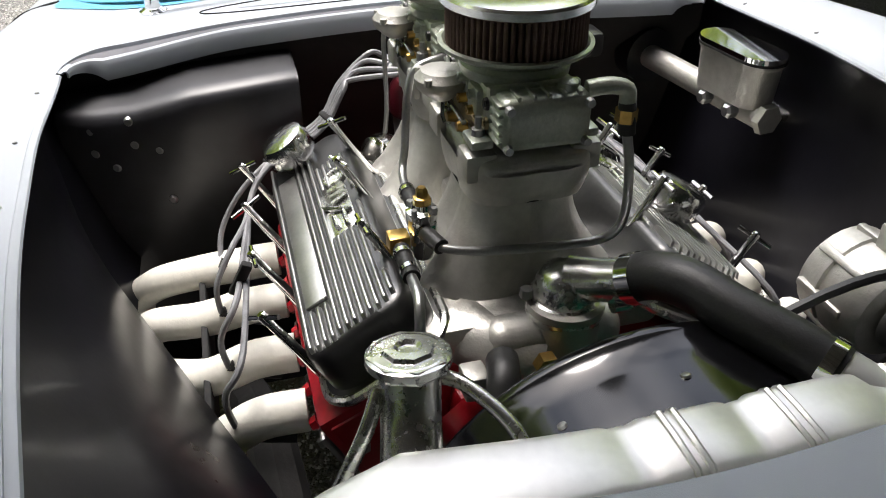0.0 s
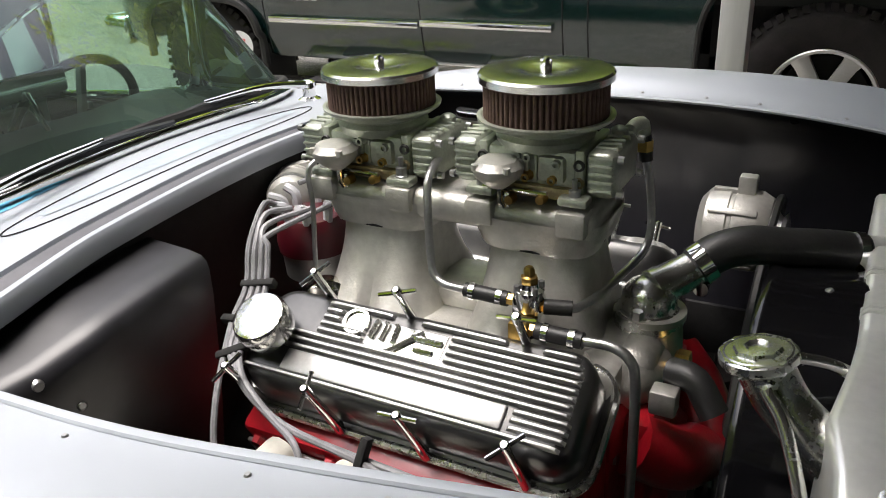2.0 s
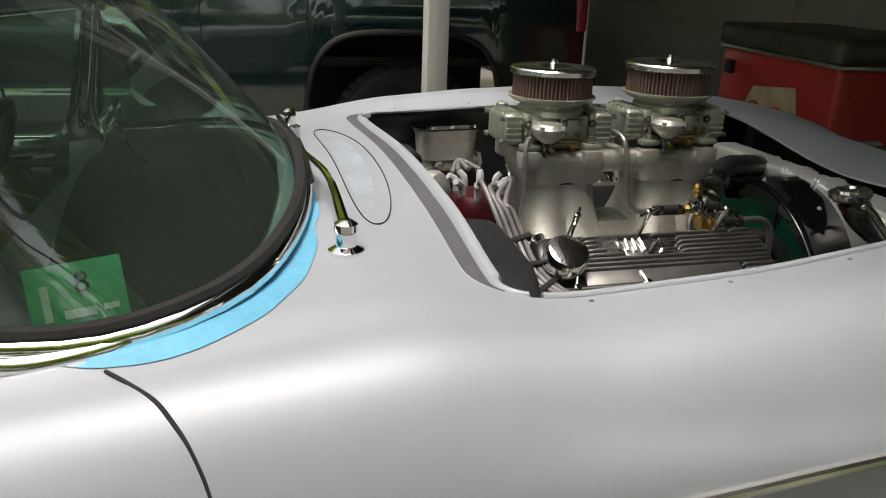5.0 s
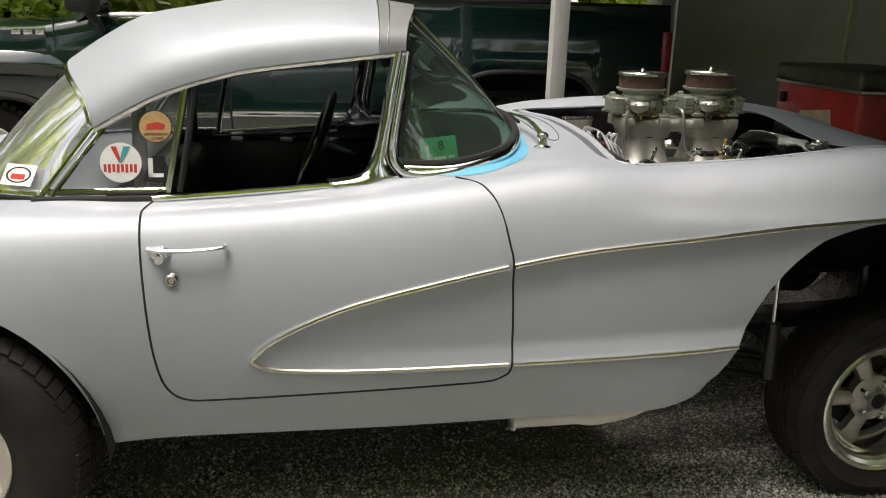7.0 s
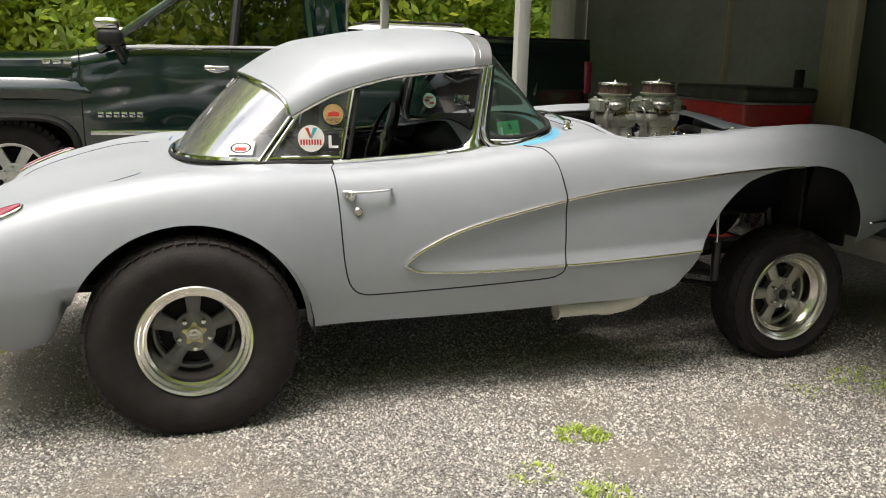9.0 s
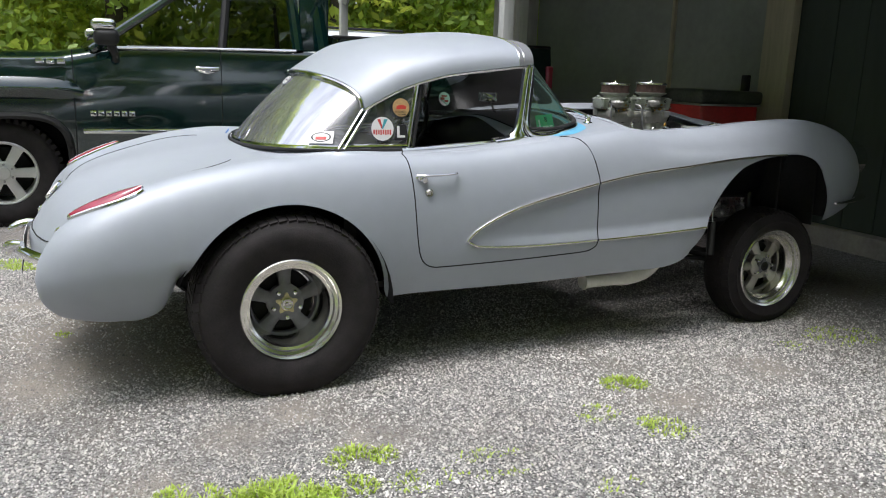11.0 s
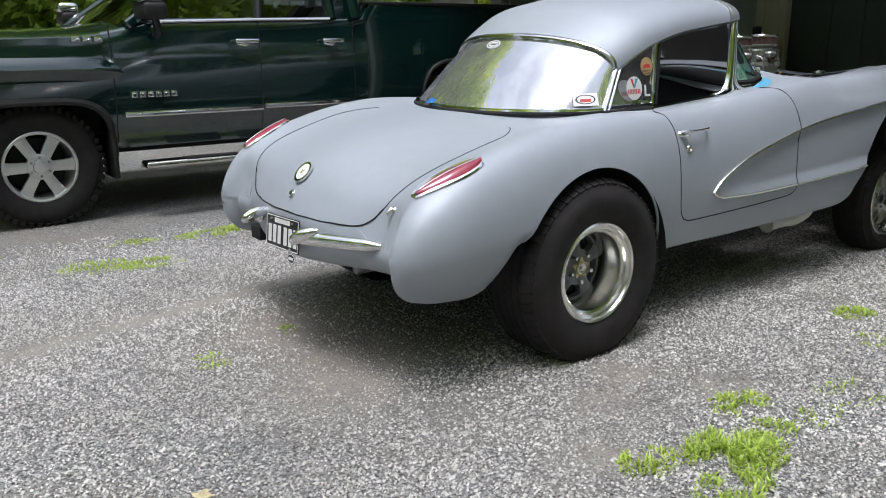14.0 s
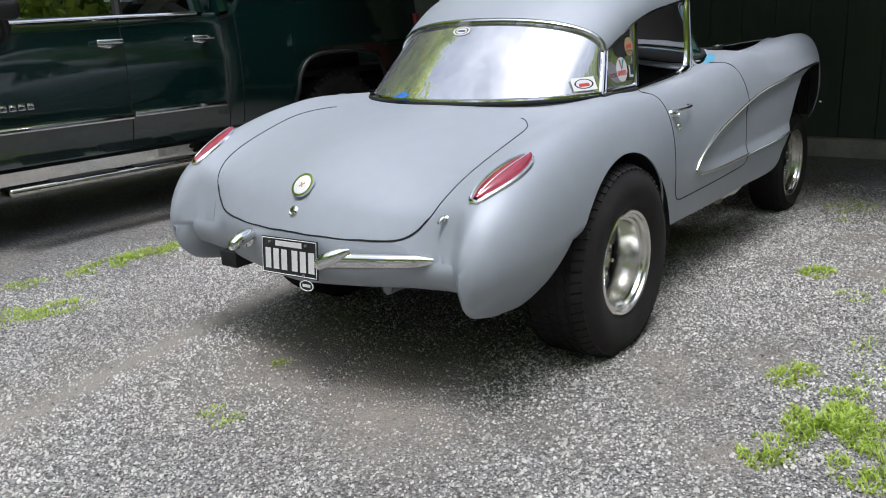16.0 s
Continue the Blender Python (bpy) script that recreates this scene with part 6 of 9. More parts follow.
    part("sender", bm, BRASS, m, "brass sender")
    part("pipe_plug", box(bmesh.new(), (2.59, -0.125, 0.895), (2.625, -0.095, 0.93), bevel=0.004), CAST, m)


intake()


def air_cleaner(parent_at):
    a = new("air_cleaner")
    a.parent, a.matrix_basis = car, parent_at
    tagged(a, "round air cleaner with chrome lid and brown pleated filter")
    bm = lathe(bmesh.new(), [(0.03, -0.004), (0.06, -0.003), (0.078, 0.004), (0.087, 0.010), (0.088, 0.014), (0.083, 0.015), (0.076, 0.010), (0.04, 0.006)], None, 56)
    part("base_dish", bm, ZINC, a)
    ring = []
    n = 64
    for k in range(n * 4):
        t = 2 * math.pi * k / (n * 4)
        r = (0.0795, 0.0785, 0.0725, 0.0785)[k % 4]
        ring.append((r * math.cos(t), r * math.sin(t)))
    part("filter", prism(bmesh.new(), ring, 0.011, 0.062), PLEAT, a, "brown oiled pleats")
    bm = lathe(bmesh.new(), [(0.083, 0.056), (0.0855, 0.058), (0.0855, 0.066), (0.083, 0.069), (0.075, 0.0705), (0.045, 0.0715), (0.030, 0.0700), (0.020, 0.066), (0.008, 0.0655), (0, 0.0655)], None, 64)
    part("lid", bm, LID_CHROME, a, "mirror-bright chrome lid")
    bm = lathe(bmesh.new(), [(0.006, 0.065), (0.0075, 0.067), (0.0075, 0.075), (0.005, 0.078), (0.004, 0.084), (0, 0.085)], None, 12)
    tube(bm, [(-0.007, 0, 0.078), (0.007, 0, 0.078)], 0.003, 6)
    part("wing_nut", bm, CHROME, a)
    return a


def carburettor(at):
    c = new("carburettor")
    c.parent, c.matrix_basis = car, at
    tagged(c, "greenish zinc four-barrel carburettor")
    part("base_plate", box(bmesh.new(), (-0.066, -0.062, 0), (0.066, 0.062, 0.018), bevel=0.004), BRASS_DULL, c, "yellowed base plate")
    bm = box(bmesh.new(), (-0.062, -0.055, 0.016), (0.062, 0.055, 0.066), bevel=0.006)
    box(bm, (-0.05, -0.068, 0.02), (-0.02, 0.06, 0.05), bevel=0.006)
    box(bm, (0.012, -0.064, 0.024), (0.05, 0.06, 0.06), bevel=0.006)
    lathe(bm, [(0.066, 0.062), (0.068, 0.074), (0.062, 0.080), (0.064, 0.084), (0.058, 0.086), (0.05, 0.086), (0.048, 0.06)], None, 36)
    for k in range(4):
        box(bm, (-0.018 + 0.012 * k, -0.060, 0.022), (-0.013 + 0.012 * k, -0.05, 0.058), bevel=0.002)
    part("main_body", bm, ZINC, c)
    for s in (-1, 1):
        bm = box(bmesh.new(), (s * 0.062, -0.056, 0.008), (s * 0.074, 0.056, 0.070), bevel=0.003)
        part("metering_block", bm, ZINC, c)
        bm = box(bmesh.new(), (s * 0.074, -0.055, 0.006), (s * 0.116, 0.055, 0.070), bevel=0.012, seg=3)
        bowl = part("float_bowl", bm, ZINC, c, "ribbed float bowl")
        for k in range(5):
            part("rib", box(bmesh.new(), (s * 0.08, -0.058, 0.016 + 0.011 * k), (s * 0.112, -0.05, 0.021 + 0.011 * k), bevel=0.002), ZINC, bowl)
            part("rib", box(bmesh.new(), (s * 0.082, -0.036 + 0.018 * k, 0.066), (s * 0.112, -0.031 + 0.018 * k, 0.073), bevel=0.002), ZINC, bowl)
        part("vent_cap", lathe(bmesh.new(), [(0.012, 0.068), (0.012, 0.078), (0.006, 0.082), (0, 0.082)], Matrix.Translation((s * 0.094, 0.03, 0)), 14), ZINC, bowl)
        for y in (-0.047, 0.047):
            for z in (0.014, 0.061):
                part("bowl_screw", lathe(bmesh.new(), [(0, 0.008), (0.005, 0.008), (0.006, 0)], basis((s * 0.116, y, z), (0, 1, 0), (s, 0, 0)), 8), STEEL, c)
        for z in (0.026, 0.05):
            part("sight_plug", lathe(bmesh.new(), [(0.004, 0.003), (0.007, 0.004), (0.008, 0)], basis((s * 0.068, -0.056, z), (1, 0, 0), (0, -1, 0)), 10), BRASS_DULL if z < 0.03 else HOSE, c)
        for sy in (-1, 1):
            bm = box(bmesh.new(), (s * 0.066 - 0.02, sy * 0.066 - 0.014, 0.0), (s * 0.066 + 0.02, sy * 0.066 + 0.014, 0.012), bevel=0.004)
            part("mounting_ear", bm, ZINC, c)
    # vacuum pod on its bracket
    bm = lathe(bmesh.new(), [(0.012, 0.018), (0.020, 0.024), (0.031, 0.034), (0.034, 0.042), (0.034, 0.047), (0.030, 0.051), (0.026, 0.056), (0.010, 0.058), (0, 0.058)], Matrix.Translation((-0.035, -0.082, 0)), 28)
    for k in range(4):
        a = radians(45 + 90 * k)
        lathe(bm, [(0, 0.053), (0.005, 0.053), (0.0055, 0.045)], Matrix.Translation((-0.035 + 0.032 * math.cos(a), -0.082 + 0.032 * math.sin(a), 0)), 8)
    part("vacuum_pod", bm, CAST, c, "round silver vacuum diaphragm")
    # linkage
    bm = tube(bmesh.new(), [(-0.065, -0.070, 0.012), (0.03, -0.072, 0.012)], 0.0035, 8)
    tube(bm, [(-0.035, -0.078, 0.02), (-0.033, -0.08, -0.004), (-0.028, -0.078, -0.012)], 0.004, 8)
    box(bm, (-0.04, -0.076, -0.014), (-0.022, -0.072, 0.008), bevel=0.002)
    part("throttle_link", bm, OLD_CHROME, c)
    for x, z in ((-0.022, -0.002), (0.022, 0.004)):
        part("idle_screw", lathe(bmesh.new(), [(0, 0.014), (0.006, 0.013), (0.008, 0.004), (0.008, 0)], basis((x, -0.066, z), (1, 0, 0), (0, -1, 0)), 12), BRASS, c)
    for x, z in ((0.0, 0.058), (-0.002, 0.03), (0.04, 0.052), (0.035, 0.03)):
        part("fitting", lathe(bmesh.new(), [(0.003, 0.014), (0.006, 0.014), (0.006, 0.003), (0.008, 0)], basis((x, -0.057, z), (1, 0, 0), (0, -1, 0)), 10), BRASS if z < 0.04 else ZINC, c)
    return c


BRASS_DULL = material("yellowed_zinc", (0.36, 0.29, 0.17), 0.42, 0.8, 0.2, 40, 0.2, 200)
for x, z in ((2.138, 1.142), (2.398, 1.148)):
    carburettor(Matrix.Translation((x, 0, z)))
    air_cleaner(Matrix.Translation((x, 0, z + 0.085)) @ Matrix.Scale(1.01 if x < 2.3 else 1.065, 4))


def valve_cover(s):
    """Finned cover in its own frame: x forward, y down the slope, z out of the lid."""
    v = new("valve_cover")
    v.parent = car
    v.matrix_basis = basis((2.293, s * 0.236, 0.962), (1, 0, 0), (0, s * math.sin(radians(31)), math.cos(radians(31))))
    # y of this frame points to the left; outwards is s
    tagged(v, "polished finned aluminium valve cover")
    o = s
    bm = bmesh.new()
    out = []
    for z, hx, hy, r in ((-0.075, 0.262, 0.090, 0.045), (-0.071, 0.262, 0.090, 0.045), (-0.068, 0.252, 0.080, 0.04), (-0.03, 0.250, 0.078, 0.038), (-0.010, 0.247, 0.074, 0.035), (-0.003, 0.242, 0.069, 0.032), (0.0, 0.234, 0.062, 0.03)):
        ring = []
        for cx, cy, a0 in ((hx - r, hy - r, 0), (-hx + r, hy - r, 90), (-hx + r, -hy + r, 180), (hx - r, -hy + r, 270)):
            for k in range(7):
                a = radians(a0 + 90 * k / 6)
                ring.append((cx + r * math.cos(a), cy + r * math.sin(a), z))
        out.append(ring + [ring[0]])
    vs = grid(bm, out)
    bm.faces.new(vs[-1][:-1])
    part("shell", bm, ALLOY_DARK, v, "polished cover shell, shade between the fins put into its colour")
    part("base_lip", tube(bmesh.new(), out[0], 0.0070, 8), ALLOY, v, "bright base flange")
    # fins
    n = 12
    for k in range(n):
        y = o * (-0.060 + 0.120 * k / (n - 1))
        runs = [(-0.236, 0.236)]
        if k in (0, 1):
            runs = [(-0.15, -0.04), (0.0, 0.13), (0.175, 0.225)] if k == 0 else [(-0.15, -0.118), (0.05, 0.232)]
        elif k in (2, 3, 4):
            runs = [(-0.15, -0.118), (0.05, 0.236)] if k < 3 else [(-0.15, -0.072), (0.05, 0.236)]
        elif k in (8, 9, 10):
            runs = [(0.165, 0.240)]
        for a, b in runs:
            bm = bmesh.new()
            rows = []
            for x, h in ((a, 0.0), (a + 0.004, 0.005), (a + 0.012, 0.0062), (b - 0.012, 0.0062), (b - 0.004, 0.005), (b, -0.001)):
                rows.append([(x, y - 0.0031, -0.001), (x, y - 0.0021, h * 1.2), (x, y - 0.0010, h * 1.3), (x, y + 0.0010, h * 1.3), (x, y + 0.0021, h * 1.2), (x, y + 0.0031, -0.001)])
            grid(bm, rows)
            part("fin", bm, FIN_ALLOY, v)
    part("smooth_band", box(bmesh.new(), (-0.175, o * 0.022, -0.002), (0.158, o * 0.055, 0.0055), bevel=0.0025), FIN_ALLOY, v, "plain polished band")
    # cast badge, as plain shapes
    lathe(bm := bmesh.new(), [(0.015, 0.001), (0.0155, 0.0066), (0.020, 0.0066), (0.021, 0.001)], Matrix.Translation((-0.094, o * -0.040, 0)), 28)
    lathe(bm, [(0, 0.003), (0.015, 0.003)], Matrix.Translation((-0.094, o * -0.040, 0)), 28)
    part("badge_ring", bm, ALLOY, v)
    part("badge_field", box(bmesh.new(), (-0.07, o * -0.05, -0.002), (0.046, o * -0.004, 0.0012), bevel=0.001), ALLOY, v, "smooth field round the cast badge")
    for pts in (((-0.064, -0.022), (-0.061, -0.049)), ((-0.047, -0.022), (-0.046, -0.049)), ((-0.029, -0.022), (-0.031, -0.049)), ((-0.032, -0.006), (0.012, -0.046)), ((-0.004, -0.036), (0.043, -0.036)), ((0.006, -0.020), (0.034, -0.020))):
        part("badge_bar", tube(bmesh.new(), [(x, o * y, 0.0045) for x, y in pts], 0.0040, 6), ALLOY, v)
    # wing bolts along both edges
    for x, y, h, turn in ((-0.165, -0.078, 0.05, 60), (-0.022, -0.070, 0.062, 20), (0.148, -0.070, 0.06, 5), (-0.22, 0.088, 0.05, 70), (-0.085, 0.09, 0.055, 100), (0.05, 0.09, 0.055, 4), (0.19, 0.088, 0.055, 50)):
        bm = tube(bmesh.new(), [(x, o * y, -0.07), (x, o * y, -0.02), (x, o * y, h)], [0.0085, 0.0065, 0.0055], 10)
        c, sn = 0.026 * math.cos(radians(turn)), 0.026 * math.sin(radians(turn))
        tube(bm, [(x - c, o * y - sn, h - 0.004), (x + c, o * y + sn, h - 0.004)], 0.0032, 8)
        lathe(bm, [(0.0065, h - 0.012), (0.0065, h + 0.002), (0.004, h + 0.004), (0, h + 0.004)], Matrix.Translation((x, o * y, 0)), 10)
        part("wing_bolt", bm, CHROME, v, "chrome T-handle wing bolt")
    # breather cap
    bx = -0.212 if s < 0 else 0.10
    bm = lathe(bmesh.new(), [(0.028, -0.004), (0.028, 0.012), (0.038, 0.014), (0.041, 0.022), (0.041, 0.046), (0.037, 0.054), (0.028, 0.057), (0.010, 0.0585), (0, 0.0585)], Matrix.Translation((bx, o * 0.008, 0)), 36)
    part("breather_cap", bm, HAMMERED, v, "chrome push-in breather cap")
    if s > 0:
        lathe(bm := bmesh.new(), [(0.034, 0), (0.036, 0.008), (0.03, 0.014), (0.022, 0.012), (0.0, 0.013)], Matrix.Translation((-0.10, 0.0, 0)), 20)
        part("filler_cap", bm, CHROME, v, "flat chrome filler cap")
    return v


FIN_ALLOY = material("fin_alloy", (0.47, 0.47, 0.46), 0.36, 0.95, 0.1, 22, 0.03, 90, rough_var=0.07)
# same alloy, darkened: the shade in the fin gaps is in its colour
ALLOY_DARK = material("shaded_cover_alloy", (0.11, 0.11, 0.11), 0.34, 0.9, 0.08, 12, 0.04, 120, rough_var=0.05)
for s in (-1, 1):
    valve_cover(s)


def pipes():
    """Fuel lines, regulator, ignition and headers."""
    f = new("fuel_line")
    f.parent = car
    tagged(f, "bent grey steel fuel line")
    part("tube", tube(bmesh.new(), [(2.245, -0.02, 1.176), (2.255, -0.06, 1.176), (2.262, -0.092, 1.165), (2.266, -0.104, 1.13), (2.270, -0.110, 1.06), (2.276, -0.115, 1.035), (2.296, -0.120, 1.024), (2.335, -0.123, 1.024)], 0.0058, 10, 6), STEEL, f)
    part("hose_end", tube(bmesh.new(), [(2.33, -0.123, 1.024), (2.395, -0.125, 1.024)], 0.0105, 12), HOSE, f)
    for x in (2.342, 2.383):
        part("clamp", lathe(bmesh.new(), [(0.0108, -0.004), (0.0122, -0.004), (0.0122, 0.004), (0.0108, 0.004)], basis((x, -0.124, 1.024), (0, 1, 0), (1, 0, 0)), 16), CHROME, f)
    f = new("fuel_line")
    f.parent = car
    tagged(f, "bent grey steel fuel line to the front bowl")
    part("tube", tube(bmesh.new(), [(2.512, 0.10, 1.165), (2.520, 0.105, 1.12), (2.525, 0.105, 1.06), (2.522, 0.09, 1.03), (2.515, 0.05, 1.02), (2.50, -0.05, 1.018), (2.488, -0.10, 1.02), (2.478, -0.118, 1.022)], 0.0060, 10, 6), STEEL, f)
    part("hose_end", tube(bmesh.new(), [(2.512, 0.10, 1.162), (2.508, 0.098, 1.20)], 0.0105, 12), HOSE, f)
    part("elbow", tube(bmesh.new(), [(2.508, 0.098, 1.195), (2.506, 0.096, 1.215), (2.502, 0.075, 1.220), (2.50, 0.05, 1.218)], 0.010, 10, 4), ZINC, f)
    part("elbow_nut", lathe(bmesh.new(), [(0.013, -0.008), (0.013, 0.008)], Matrix.Translation((2.509, 0.098, 1.185)), 6), BRASS, f)
    part("hose_end", tube(bmesh.new(), [(2.446, -0.126, 1.024), (2.482, -0.115, 1.023)], 0.0105, 12), HOSE, f)
    f = new("fuel_line")
    f.parent = car
    tagged(f, "grey steel supply line running down the front of the block")
    part("hose_end", tube(bmesh.new(), [(2.448, -0.158, 1.005), (2.512, -0.160, 1.006)], 0.0112, 12), HOSE, f)
    part("tube", tube(bmesh.new(), [(2.505, -0.160, 1.006), (2.55, -0.162, 1.008), (2.575, -0.166, 0.995), (2.583, -0.168, 0.96), (2.585, -0.17, 0.85), (2.585, -0.172, 0.68)], 0.0068, 10, 6), STEEL, f)
    for x in (2.462, 2.498):
        part("clamp", lathe(bmesh.new(), [(0.0115, -0.004), (0.013, -0.004), (0.013, 0.004), (0.0115, 0.004)], basis((x, -0.159, 1.0055), (0, 1, 0), (1, 0, 0)), 16), CHROME, f)
    r = new("fuel_regulator")
    r.parent = car
    r.matrix_basis = Matrix.Translation((2.425, -0.125, 0))
    tagged(r, "chromed fuel pressure regulator with brass fittings")
    part("body", box(bmesh.new(), (-0.019, -0.016, 1.006), (0.019, 0.016, 1.038), bevel=0.004), CHROME, r)
    part("bonnet", lathe(bmesh.new(), [(0.012, 0.975), (0.016, 0.985), (0.016, 1.006), (0.021, 1.036), (0.021, 1.046), (0.014, 1.049), (0.013, 1.056), (0, 1.056)], None, 24), CHROME, r)
    part("adjuster", lathe(bmesh.new(), [(0.011, 1.054), (0.012, 1.056), (0.012, 1.064), (0.008, 1.066), (0.008, 1.074), (0.005, 1.078), (0, 1.078)], None, 6), BRASS, r)
    for k in range(4):
        a = radians(45 + 90 * k)
        part("cap_screw", lathe(bmesh.new(), [(0, 1.054), (0.004, 1.054), (0.0045, 1.044)], Matrix.Translation((0.018 * math.cos(a), 0.018 * math.sin(a), 0)), 8), STEEL, r)
    bm = box(bmesh.new(), (-0.012, -0.046, 0.99), (0.014, -0.018, 1.016), bevel=0.003)
    part("tee", bm, BRASS, r, "square brass tee")
    for a, b in (((-0.038, 0, 1.024), (-0.018, 0, 1.024)), ((0.018, 0, 1.024), (0.03, 0, 1.024)), ((0.012, -0.032, 1.004), (0.03, -0.032, 1.004))):
        part("fitting", tube(bmesh.new(), [a, b], 0.0085, 6), BRASS, r)
    # thin line at the rear
    part("vacuum_line", tube(bmesh.new(), [(2.065, -0.075, 1.168), (2.055, -0.09, 1.15), (2.058, -0.092, 1.10), (2.05, -0.09, 1.02), (2.052, -0.10, 0.94)], 0.0042, 8, 6), STEEL, car, "thin grey vacuum line")

    # distributor
    d = new("distributor")
    d.parent = car
    d.matrix_basis = Matrix.Translation((1.99, -0.01, 0))
    tagged(d, "dark red distributor with grey plug wires")
    part("body", lathe(bmesh.new(), [(0.03, 0.86), (0.035, 0.93), (0.055, 0.94), (0.058, 0.99), (0.06, 1.0)], None, 24), STEEL, d)
    part("cap", lathe(bmesh.new(), [(0.062, 0.985), (0.064, 1.0), (0.060, 1.03), (0.05, 1.045), (0.02, 1.05), (0, 1.05)], None, 28), DARK_RED, d, "red distributor cap")
    bm = lathe(bmesh.new(), [(0, 0.0), (0.03, 0.005), (0.036, 0.02), (0.036, 0.04), (0.02, 0.05), (0, 0.052)], basis((0.07, -0.075, 0.95), (0, 0, 1), (0.6, -0.8, 0)), 24)
    part("advance_can", bm, OLD_CHROME, d)
    wires = bmesh.new()
    for k in range(8):
        a = radians(25 + 45 * k)
        c, s = math.cos(a), math.sin(a)
        part("boot", tube(bmesh.new(), [(0.045 * c, 0.045 * s, 1.04), (0.048 * c, 0.048 * s, 1.066), (0.062 * c - 0.004, 0.062 * s - 0.008, 1.078)], [0.008, 0.0085, 0.007], 8, 3), BOOT, d, "light grey rubber boot")
    loom = ((2.016, -0.179), (2.055, -0.284))
    ends = ((2.12, -0.395, 0.80), (2.24, -0.40, 0.79), (2.37, -0.395, 0.79), (2.49, -0.39, 0.78))
    for k in range(4):
        o = 0.012 * (k - 1.5)
        c, s = math.cos(radians(250 + 30 * k)), math.sin(radians(250 + 30 * k))
        pts = [(1.99 + 0.065 * c, -0.01 + 0.065 * s, 1.078), (1.985 + o, -0.10 - 0.012 * k, 1.088 - 0.01 * k), (1.995 + o, -0.155, 1.045), (2.010 + o, -0.19, 0.995), (2.018 + o, -0.235, 0.965), (2.040 + o, -0.283 - 0.004 * k, 0.943)]
        if k < 1:
            pts += [(2.05, -0.345, 0.90), (2.075, -0.385, 0.845), ends[0]]
        else:
            pts += [(2.075 + 0.01 * k, -0.320 - 0.003 * k, 0.920), (2.13 + 0.02 * k, -0.345, 0.903 - 0.004 * k), (ends[k][0] - 0.035, -0.37, 0.89), (ends[k][0] - 0.005, -0.40, 0.845), ends[k]]
        w = part("plug_wire", tube(bmesh.new(), pts, 0.0048, 8, 6), WIRE, car, "grey spark plug wire")
        e = Vector(ends[k])
        part("plug_boot", tube(bmesh.new(), [e + Vector((0, 0, 0.012)), e + Vector((0, 0.03, -0.008)), e + Vector((0, 0.07, -0.02))], 0.009, 10), HOSE, w, "black plug boot")
    for at, way in (((2.012, -0.185, 0.998), (0.2, -0.8, -0.5)), ((2.042, -0.284, 0.945), (0.5, -0.7, -0.5)), ((2.015, -0.24, 0.965), (0.1, -0.9, -0.4)), ((2.30, -0.362, 0.897), (1, -0.1, -0.1))):
        part("wire_loom", box(bmesh.new(), (-0.030, -0.008, -0.006), (0.030, 0.008, 0.006), bevel=0.003), DULL_BLACK, car, "black wire separator", at=basis(at, (1, 0, 0.1), way))
    for k in range(4):  # far bank
        a = radians(70 + 25 * k)
        x1 = 2.14 + 0.12 * k
        part("plug_wire", tube(bmesh.new(), [(1.99 + 0.06 * math.cos(a), -0.01 + 0.06 * math.sin(a), 1.078), (1.98, 0.12, 1.08), (2.0, 0.20, 1.0), (2.05, 0.30, 0.93), (x1 - 0.03, 0.37, 0.88), (x1, 0.40, 0.80)], 0.0048, 8, 6), WIRE, car)

    # white-coated headers
    for s in (-1, 1):
        for k, x in enumerate((2.115, 2.235, 2.365, 2.485)):
            bm = tube(bmesh.new(), [(x, s * 0.30, 0.80), (x - 0.005, s * 0.36, 0.795), (x - 0.03, s * 0.43, 0.775 - 0.01 * k), (x - 0.09, s * 0.52, 0.72), (x - 0.16, s * 0.565, 0.62), (2.08 - 0.02 * k, s * (0.55 + 0.015 * k), 0.50), (2.02, s * 0.60, 0.42)], 0.029, 14, 6)
            part("header_pipe", bm, WHITE_COAT, car, "white-coated exhaust header pipe")
        bm = tube(bmesh.new(), [(2.07, s * 0.585, 0.44), (2.0, s * 0.62, 0.375), (1.92, s * 0.645, 0.335), (1.80, s * 0.655, 0.312), (1.74, s * 0.655, 0.308), (1.55, s * 0.66, 0.308)], [0.060, 0.056, 0.05, 0.044, 0.034, 0.034], 18, 5)
        col = part("collector", bm, WHITE_COAT, car, "white-coated exhaust collector under the sill")
        part("end_flange", lathe(bmesh.new(), [(0.03, 0), (0.042, 0), (0.042, 0.008), (0.03, 0.008)], basis((1.545, s * 0.66, 0.308), (0, 1, 0), (1, 0, 0)), 24), WHITE_COAT, col)
        part("flange_bolt", lathe(bmesh.new(), [(0, -0.012), (0.006, -0.012), (0.006, 0.016), (0, 0.016)], basis((1.545, s * 0.655, 0.268), (0, 1, 0), (1, 0, 0)), 6), STEEL, col)


WIRE = material("grey_silicone_wire", (0.20, 0.20, 0.21), 0.4, 0, 0.15, 40, 0.1, 200)
BOOT = material("light_grey_boot", (0.50, 0.51, 0.53), 0.5, 0, 0.08, 30)
pipes()


